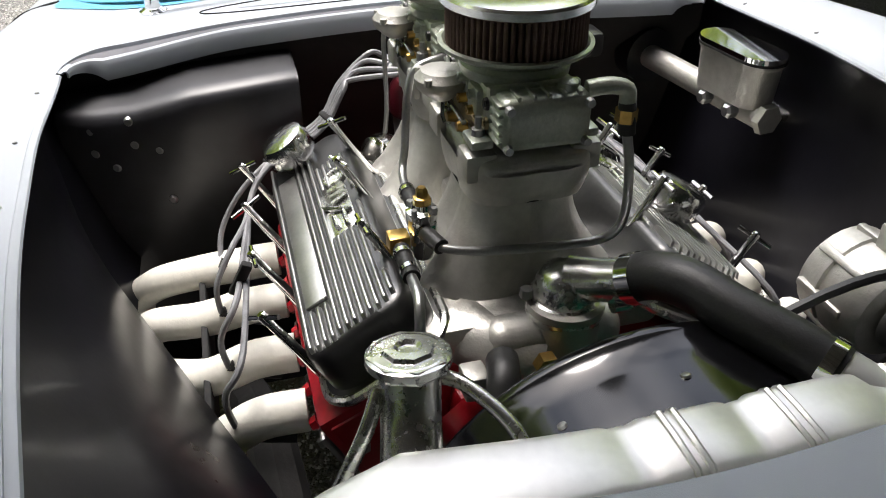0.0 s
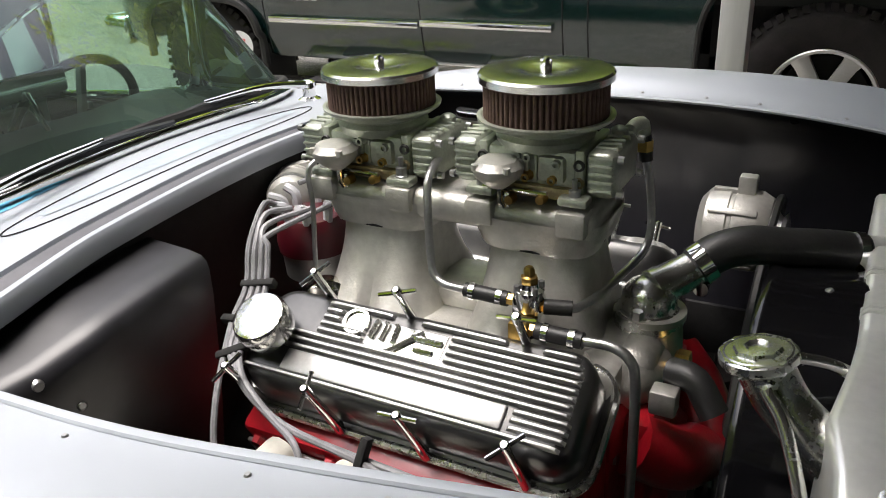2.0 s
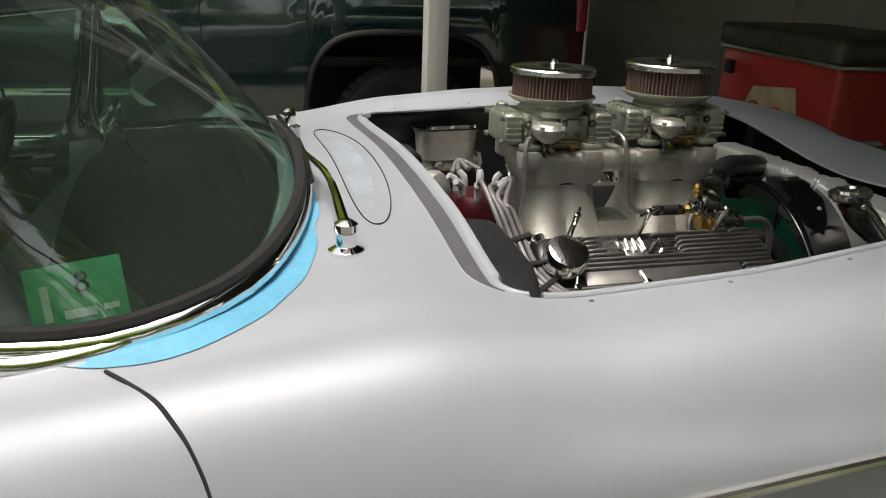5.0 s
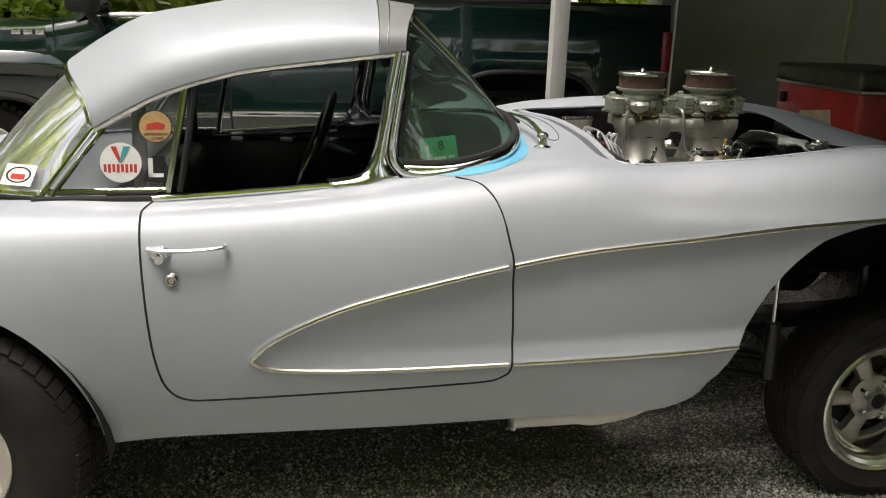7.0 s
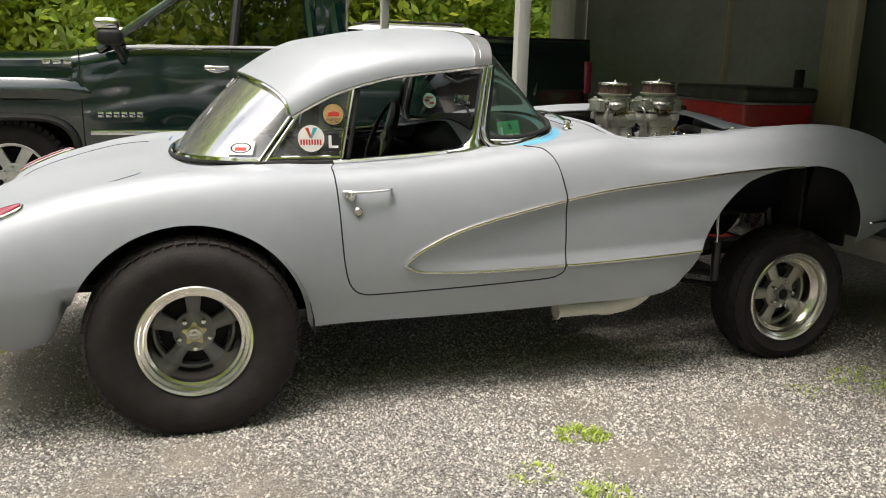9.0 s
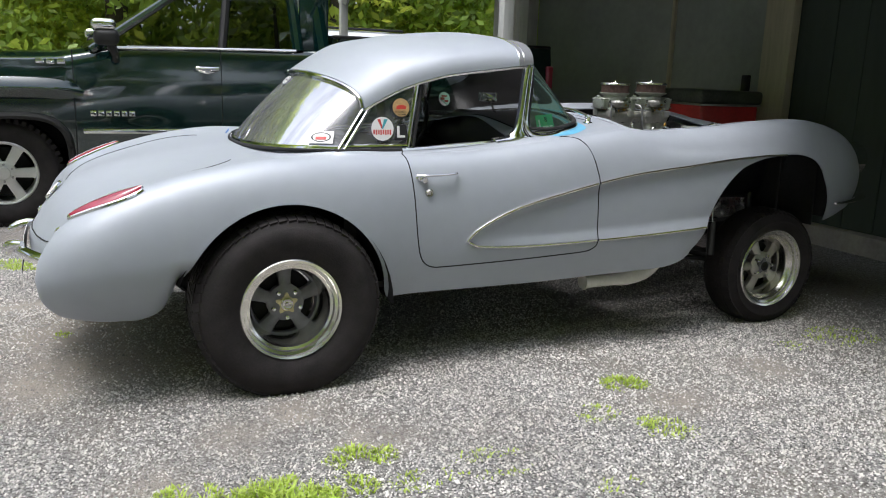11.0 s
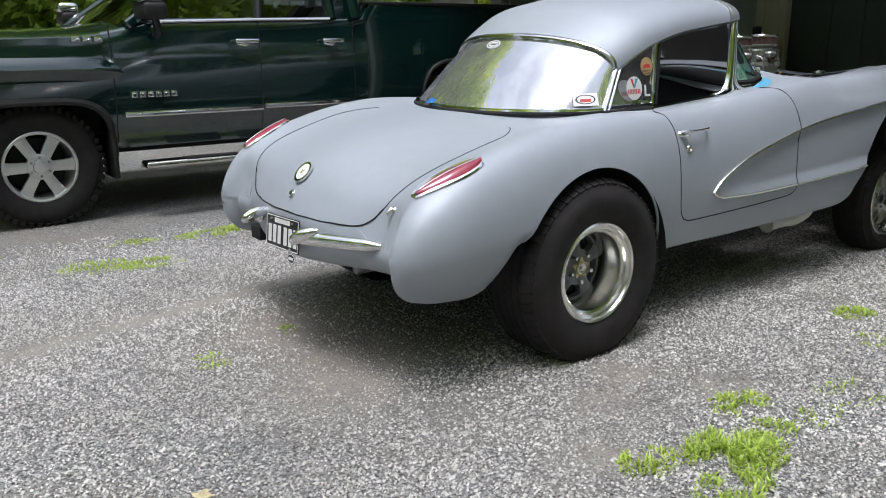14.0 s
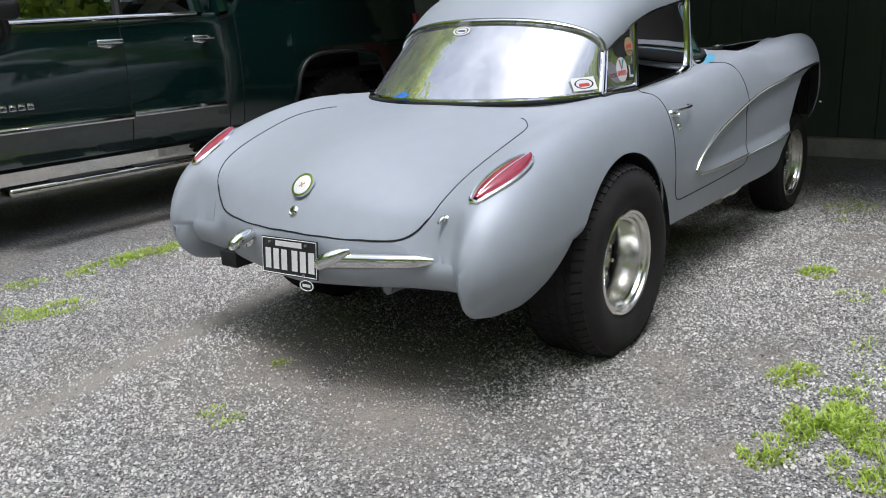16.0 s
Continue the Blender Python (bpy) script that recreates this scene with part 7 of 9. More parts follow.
def front_end():
    """Radiator, shroud, alternator, brake cylinder, axle."""
    part("nose_baffle", box(bmesh.new(), (3.10, -0.66, 0.53), (3.115, 0.66, 0.92), bevel=0.004), DULL_BLACK, car, "black baffle ahead of the front wheels")
    r = new("radiator")
    r.parent = car
    tagged(r, "aluminium radiator with a stepped top tank")
    bm = box(bmesh.new(), (2.845, -0.36, 0.50), (2.895, 0.40, 1.02), bevel=0.008)
    part("core", bm, ALLOY, r)
    bm = bmesh.new()
    rows = []
    for y, h in ((-0.40, 0.985), (-0.36, 1.03), (-0.31, 1.055), (-0.24, 1.066), (-0.12, 1.068), (-0.062, 1.068), (-0.052, 1.064), (-0.034, 1.064), (-0.024, 1.0695), (0.055, 1.070), (0.065, 1.066), (0.080, 1.066), (0.090, 1.0715), (0.20, 1.072), (0.210, 1.068), (0.226, 1.068), (0.236, 1.073), (0.42, 1.072)):
        g = h - 0.033
        b = 0.022 * math.exp(-((y + 0.22) / 0.08) ** 2)
        rows.append([(2.814 - b, y, g - 0.11), (2.815 - b, y, g - 0.012), (2.8165 - b, y, g - 0.005), (2.820 - b, y, g - 0.0015), (2.826 - b, y, g), (2.85, y, g + 0.0005), (2.884, y, g), (2.894, y, g - 0.003), (2.900, y, g - 0.010), (2.902, y, g - 0.09)])
    grid(bm, rows)
    for row in (rows[0], rows[-1]):
        bm.faces.new([bm.verts.new(p) for p in row])
    part("top_tank", bm, TANK, r, "polished stepped top tank")
    for y in (-0.004, 0.010, 0.108, 0.122, 0.235):
        part("tank_rib", tube(bmesh.new(), [(2.817, y, 1.005), (2.8165, y, 1.032), (2.822, y, 1.0385), (2.85, y, 1.0395), (2.89, y, 1.038), (2.899, y, 1.030)], 0.0035, 6), TANK, r)
    bm = tube(bmesh.new(), [(2.838, -0.235, 0.965), (2.80, -0.23, 0.985), (2.755, -0.22, 1.02), (2.728, -0.214, 1.058)], [0.034, 0.03, 0.029, 0.030], 18, 5)
    part("filler_neck", bm, ALLOY, r, "aluminium filler neck")
    bm = lathe(bmesh.new(), [(0.024, -0.012), (0.031, -0.010), (0.040, -0.004), (0.042, 0.004), (0.040, 0.010), (0.026, 0.011), (0.024, 0.015), (0.014, 0.016), (0.010, 0.012), (0, 0.012)], None, 8)
    lathe(bm, [(0.036, -0.004), (0.041, 0.0), (0.041, 0.008), (0.034, 0.011)], None, 32)
    part("radiator_cap", bm, ALLOY, r, "bright eight-sided pressure cap", at=basis((2.722, -0.213, 1.066), (1, 0, 0), (-0.18, 0.02, 0.98)))
    part("overflow_pipe", tube(bmesh.new(), [(2.735, -0.245, 1.05), (2.76, -0.265, 1.02), (2.79, -0.31, 0.95), (2.80, -0.33, 0.85), (2.80, -0.335, 0.65)], 0.0075, 10, 5), ALLOY, r)
    part("overflow_pipe", tube(bmesh.new(), [(2.728, -0.185, 1.045), (2.745, -0.165, 1.045), (2.79, -0.135, 1.03), (2.83, -0.125, 1.01)], 0.0075, 10, 5), ALLOY, r)
    # shroud: a gloss black half funnel
    bm = bmesh.new()
    rows = []
    for x, rad in ((2.702, 0.280), (2.697, 0.284), (2.696, 0.289), (2.701, 0.2925), (2.708, 0.2915), (2.716, 0.288), (2.75, 0.289), (2.79, 0.291), (2.817, 0.293), (2.83, 0.293)):
        rows.append([(x, 0.062 + rad * math.cos(a), 0.737 + rad * math.sin(a)) for a in np.linspace(radians(-60), radians(240), 65)])
    grid(bm, rows, flip=True)
    sh = part("fan_shroud", bm, GLOSS_BLACK, car, "gloss black fan shroud")
    thicken(sh, 0.004, 0)
    for a in (62, 92, 118):
        a = radians(a)
        part("shroud_rivet", lathe(bmesh.new(), [(0, 0.004), (0.005, 0.003), (0.006, 0)], basis((2.775, 0.062 + 0.291 * math.cos(a), 0.737 + 0.291 * math.sin(a)), (1, 0, 0), (-0.4, math.cos(a), math.sin(a))), 10), STEEL, sh)
    fan = new("cooling_fan")
    fan.parent = car
    tagged(fan, "green flexible cooling fan")
    part("hub", lathe(bmesh.new(), [(0, 0.02), (0.05, 0.02), (0.06, 0.0), (0.06, -0.03), (0.02, -0.04)], basis((2.715, 0.04, 0.745), (0, 1, 0), (1, 0, 0)), 24), STEEL, fan)
    for k in range(6):
        a = radians(60 * k + 15)
        c, s = math.cos(a), math.sin(a)
        bm = bmesh.new()
        grid(bm, [[(2.715 + w * 0.25, 0.04 + q * c - w * s, 0.745 + q * s + w * c) for w in (-0.30 * q - 0.02, -0.1 * q, 0.1 * q, 0.30 * q + 0.02)] for q in (0.05, 0.12, 0.18, 0.235)])
        thicken(part("blade", bm, FAN_GREEN, fan), 0.003)
    # alternator
    al = new("alternator")
    al.parent = car
    al.matrix_basis = basis((2.61, 0.435, 0.935), (0, 1, 0), (1, 0, 0)) @ Matrix.Scale(1.05, 4)
    tagged(al, "cast aluminium alternator with belt")
    part("case", lathe(bmesh.new(), [(0, -0.07), (0.05, -0.068), (0.066, -0.055), (0.070, -0.02), (0.066, -0.018), (0.066, -0.012), (0.070, -0.010), (0.070, 0.03), (0.06, 0.048), (0.03, 0.052), (0, 0.052)], None, 30), CAST, al)
    for k in range(8):
        a = radians(45 * k)
        part("case_rib", box(bmesh.new(), (0.055, -0.006, -0.05), (0.074, 0.006, 0.03), pose(0, 0, 0, 0, 0, math.degrees(a)), 0.003), CAST, al)
    part("pulley", lathe(bmesh.new(), [(0.012, 0.05), (0.04, 0.058), (0.03, 0.066), (0.04, 0.074), (0.012, 0.08), (0, 0.08)], None, 28), STEEL, al)
    part("mounting_ear", box(bmesh.new(), (-0.012, 0.06, -0.01), (0.012, 0.10, 0.02), bevel=0.004), CAST, al)
    loop = []
    for k in range(41):
        a = 2 * math.pi * k / 40
        loop.append((2.674, 0.22 + 0.235 * math.cos(a), 0.83 + 0.19 * math.sin(a + 0.7)))
    part("drive_belt", tube(bmesh.new(), loop, 0.007, 6), HOSE, car, "black drive belt")
    # brake master cylinder
    mc = new("master_cylinder")
    mc.parent = car
    mc.matrix_basis = pose(2.075, 0.555, 0.985, 0, 0, 8) @ Matrix.Scale(1.15, 4)
    tagged(mc, "aluminium brake master cylinder with an oval reservoir")
    bm = bmesh.new()
    out = []
    for z, g in ((0.0, 0.94), (0.03, 0.97), (0.062, 1.0), (0.066, 1.05), (0.074, 1.05)):
        ring = []
        for cx, a0 in ((0.042, -90), (-0.042, 90)):
            ring += [(cx * g + 0.034 * g * math.cos(radians(a0 + 15 * k)), 0.034 * g * math.sin(radians(a0 + 15 * k)), z) for k in range(13)]
        out.append(ring + [ring[0]])
    vs = grid(bm, out)
    part("reservoir", bm, CAST, mc)
    top = [(x, y) for x, y, _ in out[-1][:-1]]
    part("lid", prism(bmesh.new(), [(x * 1.02, y * 1.02) for x, y in top], 0.073, 0.082), CHROME, mc, "bright oval lid")
    part("lid_seal", prism(bmesh.new(), [(x * 1.03, y * 1.03) for x, y in top], 0.070, 0.074), DULL_BLACK, mc)
    bm = tube(bmesh.new(), [(-0.22, 0, -0.012), (0.075, 0, -0.012)], 0.021, 16)
    lathe(bm, [(0.0, 0.014), (0.024, 0.012), (0.026, 0)], basis((0.075, 0, -0.012), (0, 1, 0), (1, 0, 0)), 6)
    part("cylinder", bm, CAST, mc)
    for x in (-0.03, 0.03):
        part("outlet", lathe(bmesh.new(), [(0.012, 0), (0.012, 0.016), (0.008, 0.02), (0, 0.02)], basis((x, -0.02, -0.012), (1, 0, 0), (0, -1, 0)), 6), STEEL, mc)
    bm = lathe(bmesh.new(), [(0.022, -0.03), (0.024, 0.02), (0.018, 0.026), (0.008, 0.03), (0, 0.03)], Matrix.Translation((0.045, 0.11, 0.01)), 12)
    box(bm, (0.02, 0.03, -0.03), (0.07, 0.125, -0.015), bevel=0.005)
    part("proportioning_valve", bm, ALLOY, mc)
    part("brake_pipe", tube(bmesh.new(), [(0.045, 0.11, -0.02), (0.045, 0.112, -0.12), (0.03, 0.10, -0.3)], 0.004, 8, 4), STEEL, mc)
    part("booster_rod", tube(bmesh.new(), [(-0.22, 0, -0.012), (-0.26, 0, -0.012)], 0.05, 20), BLACK, mc)
    # windscreen washer cover beside it, white plastic
    part("fuse_cover", box(bmesh.new(), (1.86, 0.22, 1.02), (1.93, 0.36, 1.07), bevel=0.012), BLACK, car)
    # wiper motor on the firewall
    wm = new("wiper_motor")
    wm.parent = car
    wm.matrix_basis = basis((1.89, 0.065, 1.035), (0, 1, 0), (0.5, -0.75, 0.1))
    tagged(wm, "grey wiper motor with a brass-edged gear cover")
    part("can", lathe(bmesh.new(), [(0, 0.055), (0.02, 0.055), (0.036, 0.048), (0.042, 0.035), (0.042, -0.04), (0.045, -0.042), (0.045, -0.05), (0, -0.05)], None, 28), CAST, wm)
    bm = box(bmesh.new(), (-0.06, -0.05, -0.075), (0.05, 0.045, -0.048), bevel=0.01)
    box(bm, (-0.075, -0.03, -0.085), (-0.03, 0.03, -0.04), bevel=0.008)
    part("gear_case", bm, CAST, wm)
    part("gear_cover", lathe(bmesh.new(), [(0, -0.044), (0.026, -0.044), (0.03, -0.05)], Matrix.Translation((-0.035, -0.005, 0.004)), 20), BRASS, wm)
    part("clamp_strap", lathe(bmesh.new(), [(0.0425, 0.012), (0.0445, 0.012), (0.0445, 0.026), (0.0425, 0.026)], None, 28), STEEL, wm)
    # beam axle, springs and dampers
    ax = part("front_axle", tube(bmesh.new(), [(2.74, -0.56, 0.305), (2.74, -0.45, 0.29), (2.74, 0.45, 0.29), (2.74, 0.56, 0.305)], 0.032, 14, 4), DULL_BLACK, car, "black tubular front axle")
    for s in (-1, 1):
        for k in range(3):
            part("leaf_spring", tube(bmesh.new(), [(2.25 + 0.08 * k, s * 0.42, 0.42 - 0.012 * k), (2.74, s * 0.42, 0.345 - 0.012 * k), (3.12 - 0.08 * k, s * 0.42, 0.42 - 0.012 * k)], 0.007, 6, 5, flat=1, up=(0, 1, 0)), DULL_BLACK, ax)
        part("damper", tube(bmesh.new(), [(2.37, s * 0.66, 0.40), (2.37, s * 0.65, 0.58)], 0.022, 12), BLACK, ax)
        part("damper_rod", tube(bmesh.new(), [(2.37, s * 0.65, 0.57), (2.37, s * 0.64, 0.74)], 0.007, 8), CHROME, ax, "bright damper rod")
        part("damper", tube(bmesh.new(), [(2.80, s * 0.50, 0.36), (2.79, s * 0.47, 0.72)], 0.018, 12), BLACK, ax)
        part("radius_rod", tube(bmesh.new(), [(2.70, s * 0.54, 0.30), (1.95, s * 0.50, 0.42)], 0.012, 8), DULL_BLACK, ax)
        part("radius_rod", tube(bmesh.new(), [(2.70, s * 0.54, 0.36), (1.95, s * 0.50, 0.46)], 0.012, 8), DULL_BLACK, ax)
        # small front bumper end
        part("front_bumper", tube(bmesh.new(), [(3.09, s * 0.79, 0.675), (3.22, s * 0.745, 0.68), (3.36, s * 0.64, 0.68)], [0.008, 0.016, 0.022], 10, 4, flat=0.7), CHROME, car, "slim chrome bumper end")
        # head lamp
        lamp = part("head_lamp", lathe(bmesh.new(), [(0, 0.03), (0.05, 0.024), (0.085, 0.0), (0.09, -0.02)], basis((3.345, s * 0.56, 0.90), (0, 1, 0), (1, 0, 0)), 28), CLEAR, car, "round head lamp")
        part("lamp_ring", lathe(bmesh.new(), [(0.084, 0.004), (0.092, 0.012), (0.102, 0.0), (0.10, -0.05)], basis((3.345, s * 0.56, 0.90), (0, 1, 0), (1, 0, 0)), 32), CHROME, lamp)
    for s in (-1, 1):
        part("radiator_support", box(bmesh.new(), (2.85, s * 0.40, 0.45), (2.87, s * 0.62, 0.99), bevel=0.004), DULL_BLACK, car)
        part("wheel_well_panel", box(bmesh.new(), (2.10, s * 0.425, 0.67), (3.04, s * 0.435, 0.775), bevel=0.003), DULL_BLACK, car, "black inner wheel-well panel")
    part("cross_member", box(bmesh.new(), (2.9, -0.4, 0.47), (3.0, 0.4, 0.55), bevel=0.01), DULL_BLACK, car)
    part("nose_lining", box(bmesh.new(), (3.10, -0.70, 0.58), (3.13, 0.70, 1.0), bevel=0.01), DULL_BLACK, car)


front_end()


# ---- masked old paint round the windscreen's foot ----
def masked_paint():
    for s in (-1,):
        path = smooth_path([(x, s * y, z) for x, y, z in FOOT_FRONT], 8)
        n, rows = len(path), []
        for i, p in enumerate(path):
            t = path[min(i + 1, n - 1)] - path[max(i - 1, 0)]
            out = Vector((t.y, -t.x, 0)).normalized()
            if out.dot(Vector((p.x - 1.2, p.y, 0))) < 0:
                out = -out
            g = i / (n - 1)
            w = (0.034 + 0.03 * math.sin(math.pi * min(1, max(0, g - 0.3) * 1.75)) + 0.006 * noise.noise((i * 0.3, s, 0))) * (max(0.05, min(1, g / 0.25)) if g < 0.82 else max(0.05, (1 - g) / 0.18))
            rows.append([(q.x, q.y, drop(q.x, q.y) + 0.0015) for q in (p + out * (-0.012 + (w + 0.012) * k / 6) for k in range(7))])
        bm = bmesh.new()
        grid(bm, rows)
        part("masked_paint", bm, OLD_BLUE, car, "light blue old paint left bare at the windscreen's corner")

    # patch on the vent panel
    bm = bmesh.new()
    rows = []
    for k in range(15):
        y = -0.30 + 0.62 * k / 14
        h = 0.026 * math.sin(math.pi * (k + 0.5) / 15) ** 0.5
        xs = [1.722 - 0.018 * (y / 0.37) ** 2 + h * q for q in (-1, -0.5, 0, 0.5, 1)]
        rows.append([(x, y, drop(x, y) + 0.0012) for x in xs])
    grid(bm, rows)
    part("masked_paint", bm, OLD_BLUE_THIN, car, "blotchy blue and grey vent panel")


OLD_BLUE = material("old_light_blue", (0.14, 0.45, 0.66), 0.4, 0, 0.1, 12, 0.1, 300)
OLD_BLUE_THIN = material("thin_blue_over_grey", (0.40, 0.49, 0.56), 0.4, 0.1, 0.05, 7, 0.1, 300, color2=(0.30, 0.32, 0.35))
masked_paint()


def settle_front():
    """The nose runs out long; the top of the right fender has sagged along the opening and the left one stands proud."""
    def ease(v, a, b):
        k = min(1, max(0, (v - a) / (b - a)))
        return k * k * (3 - 2 * k)

    tops = ("body_shell", "opening_flange", "inner_fender", "screw", "splash_panel")
    across = ("cowl", "bonnet_seat", "bonnet_seal")
    plain = Matrix.Identity(4)
    bodywork = tops + across + ("rear_deck", "tail_panel", "tail_lamp", "bezel", "divider", "shut_line")
    for ob in list(car.children) + [c for o in car.children for c in o.children]:
        if ob.type != "MESH" or ob.matrix_basis != plain:
            continue
        kind = ob.name.split(".")[0]
        for v in ob.data.vertices:
            x, y, z = v.co
            if kind in tops:
                along = ease(x, 1.66, 1.95) * (1 - ease(x, 2.15, 2.95))
                if y < 0:
                    v.co.z -= 0.036 * along * ease(z, 0.93, 1.04)
                else:
                    v.co.z += 0.022 * along * ease(z, 0.93, 1.04) * ease(y, y_in(x), y_in(x) + 0.07)
            if kind in across and y < 0:
                v.co.z -= 0.036 * ease(x, 1.66, 1.95) * (1 - ease(x, 2.15, 2.95)) * ease(-y, 0.3, 0.6)
            if x < 0.4 and y > 0 and kind in bodywork:
                v.co.z += 0.026 * ease(y, 0.1, 0.7) * (1 - ease(x, -0.2, 0.4)) * ease(z, 0.45, 0.75)
                v.co.y += 0.014 * ease(y, 0.4, 0.8) * (1 - ease(x, -0.3, 0.2))
            if x > 3.0 and kind != "nose_baffle":
                v.co.x = 3.0 + (x - 3.0) * 1.45


settle_front()


# ---- pickup truck beside the coupe, facing the other way ----
TRUCK_GREEN = material("dark_green_metallic", (0.003, 0.021, 0.019), 0.2, 0.2, 0.1, 3, coat=1.0)
TRUCK_GREEN.node_tree.nodes["Principled BSDF"].inputs["Coat IOR"].default_value = 1.75
WHEEL_SILVER = material("silver_wheel_alloy", (0.66, 0.66, 0.65), 0.33, 0.75, 0.05, 14, rough_var=0.05)
TRIM_BLACK = material("black_plastic_trim", (0.012, 0.012, 0.012), 0.55, 0, 0.2, 10, 0.2, 200)
WHITE_PAINT = material("white_car_paint", (0.74, 0.75, 0.76), 0.3, 0, 0.04, 3, coat=0.6)


def road_wheel(parent, at, r, rim, w, spokes, label):
    """A modern wheel; its z points outwards."""
    wh = new("wheel")
    wh.parent, wh.matrix_basis = parent, at
    tagged(wh, label)
    bm, blocks = lathe(bmesh.new(), tyre_profile(r, rim, w, 0.006), seg=64), bmesh.new()
    for k in range(48):
        for s in (-1, 1):
            m = pose(0, 0, 0, 0, 0, 7.5 * k) @ Matrix.Translation((r - 0.004, 0, s * w * 0.38))
            box(blocks, (-0.03, -0.016, -w * 0.09), (0.006, 0.016, w * 0.09), m @ pose(0, 0, 0, s * 10, s * 16, 0))
    part("tyre", bm, RUBBER, wh, "black all-terrain tyre")
    tagged(part("tread", blocks, RUBBER, wh, smooth=False), kind="stuff")
    o = w * 0.44
    bm = lathe(bmesh.new(), [(rim, o - 0.01), (rim + 0.008, o), (rim, o + 0.006), (rim - 0.014, o), (rim - 0.02, o - 0.03), (rim - 0.03, -w * 0.4)], seg=56)
    part("rim", bm, WHEEL_SILVER, wh, "bright alloy rim")
    bm = bmesh.new()
    for k in range(spokes):
        m = pose(0, 0, 0, 0, 0, 360 * k / spokes)
        rows = []
        for rad, half, h in ((0.05, 0.034, 0.0), (0.10, 0.036, -0.004), (rim - 0.05, 0.040, -0.012), (rim - 0.012, 0.048, -0.006)):
            rows.append([m @ Vector((rad, y, o - 0.012 + h - 0.006 * (abs(y) / half) ** 3)) for y in np.linspace(-half, half, 5)])
        vs = grid(bm, rows)
        for edge in (0, -1):
            lows = [bm.verts.new(row[edge].co - Vector((0, 0, 0.035))) for row in vs]
            for i in range(len(vs) - 1):
                q = (vs[i][edge], vs[i + 1][edge], lows[i + 1], lows[i])
                bm.faces.new(q if edge == 0 else q[::-1])
    lathe(bm, [(0.09, o - 0.06), (0.09, o - 0.016), (0.08, o - 0.010), (0.05, o - 0.008), (0.046, o + 0.004), (0.03, o + 0.008), (0, o + 0.008)], None, 36)
    part("spokes", bm, WHEEL_SILVER, wh, "six broad bright spokes")
    for k in range(6):
        a = radians(60 * k + 30)
        part("lug_nut", lathe(bmesh.new(), [(0, o + 0.008), (0.009, o + 0.006), (0.011, o - 0.014)], Matrix.Translation((0.068 * math.cos(a), 0.068 * math.sin(a), 0)), 6), STEEL, wh)
    part("brake_disc", lathe(bmesh.new(), [(0.0, -0.01), (rim - 0.05, -0.01), (rim - 0.05, -0.03), (0, -0.03)], None, 32), DULL_BLACK, wh)
    return wh


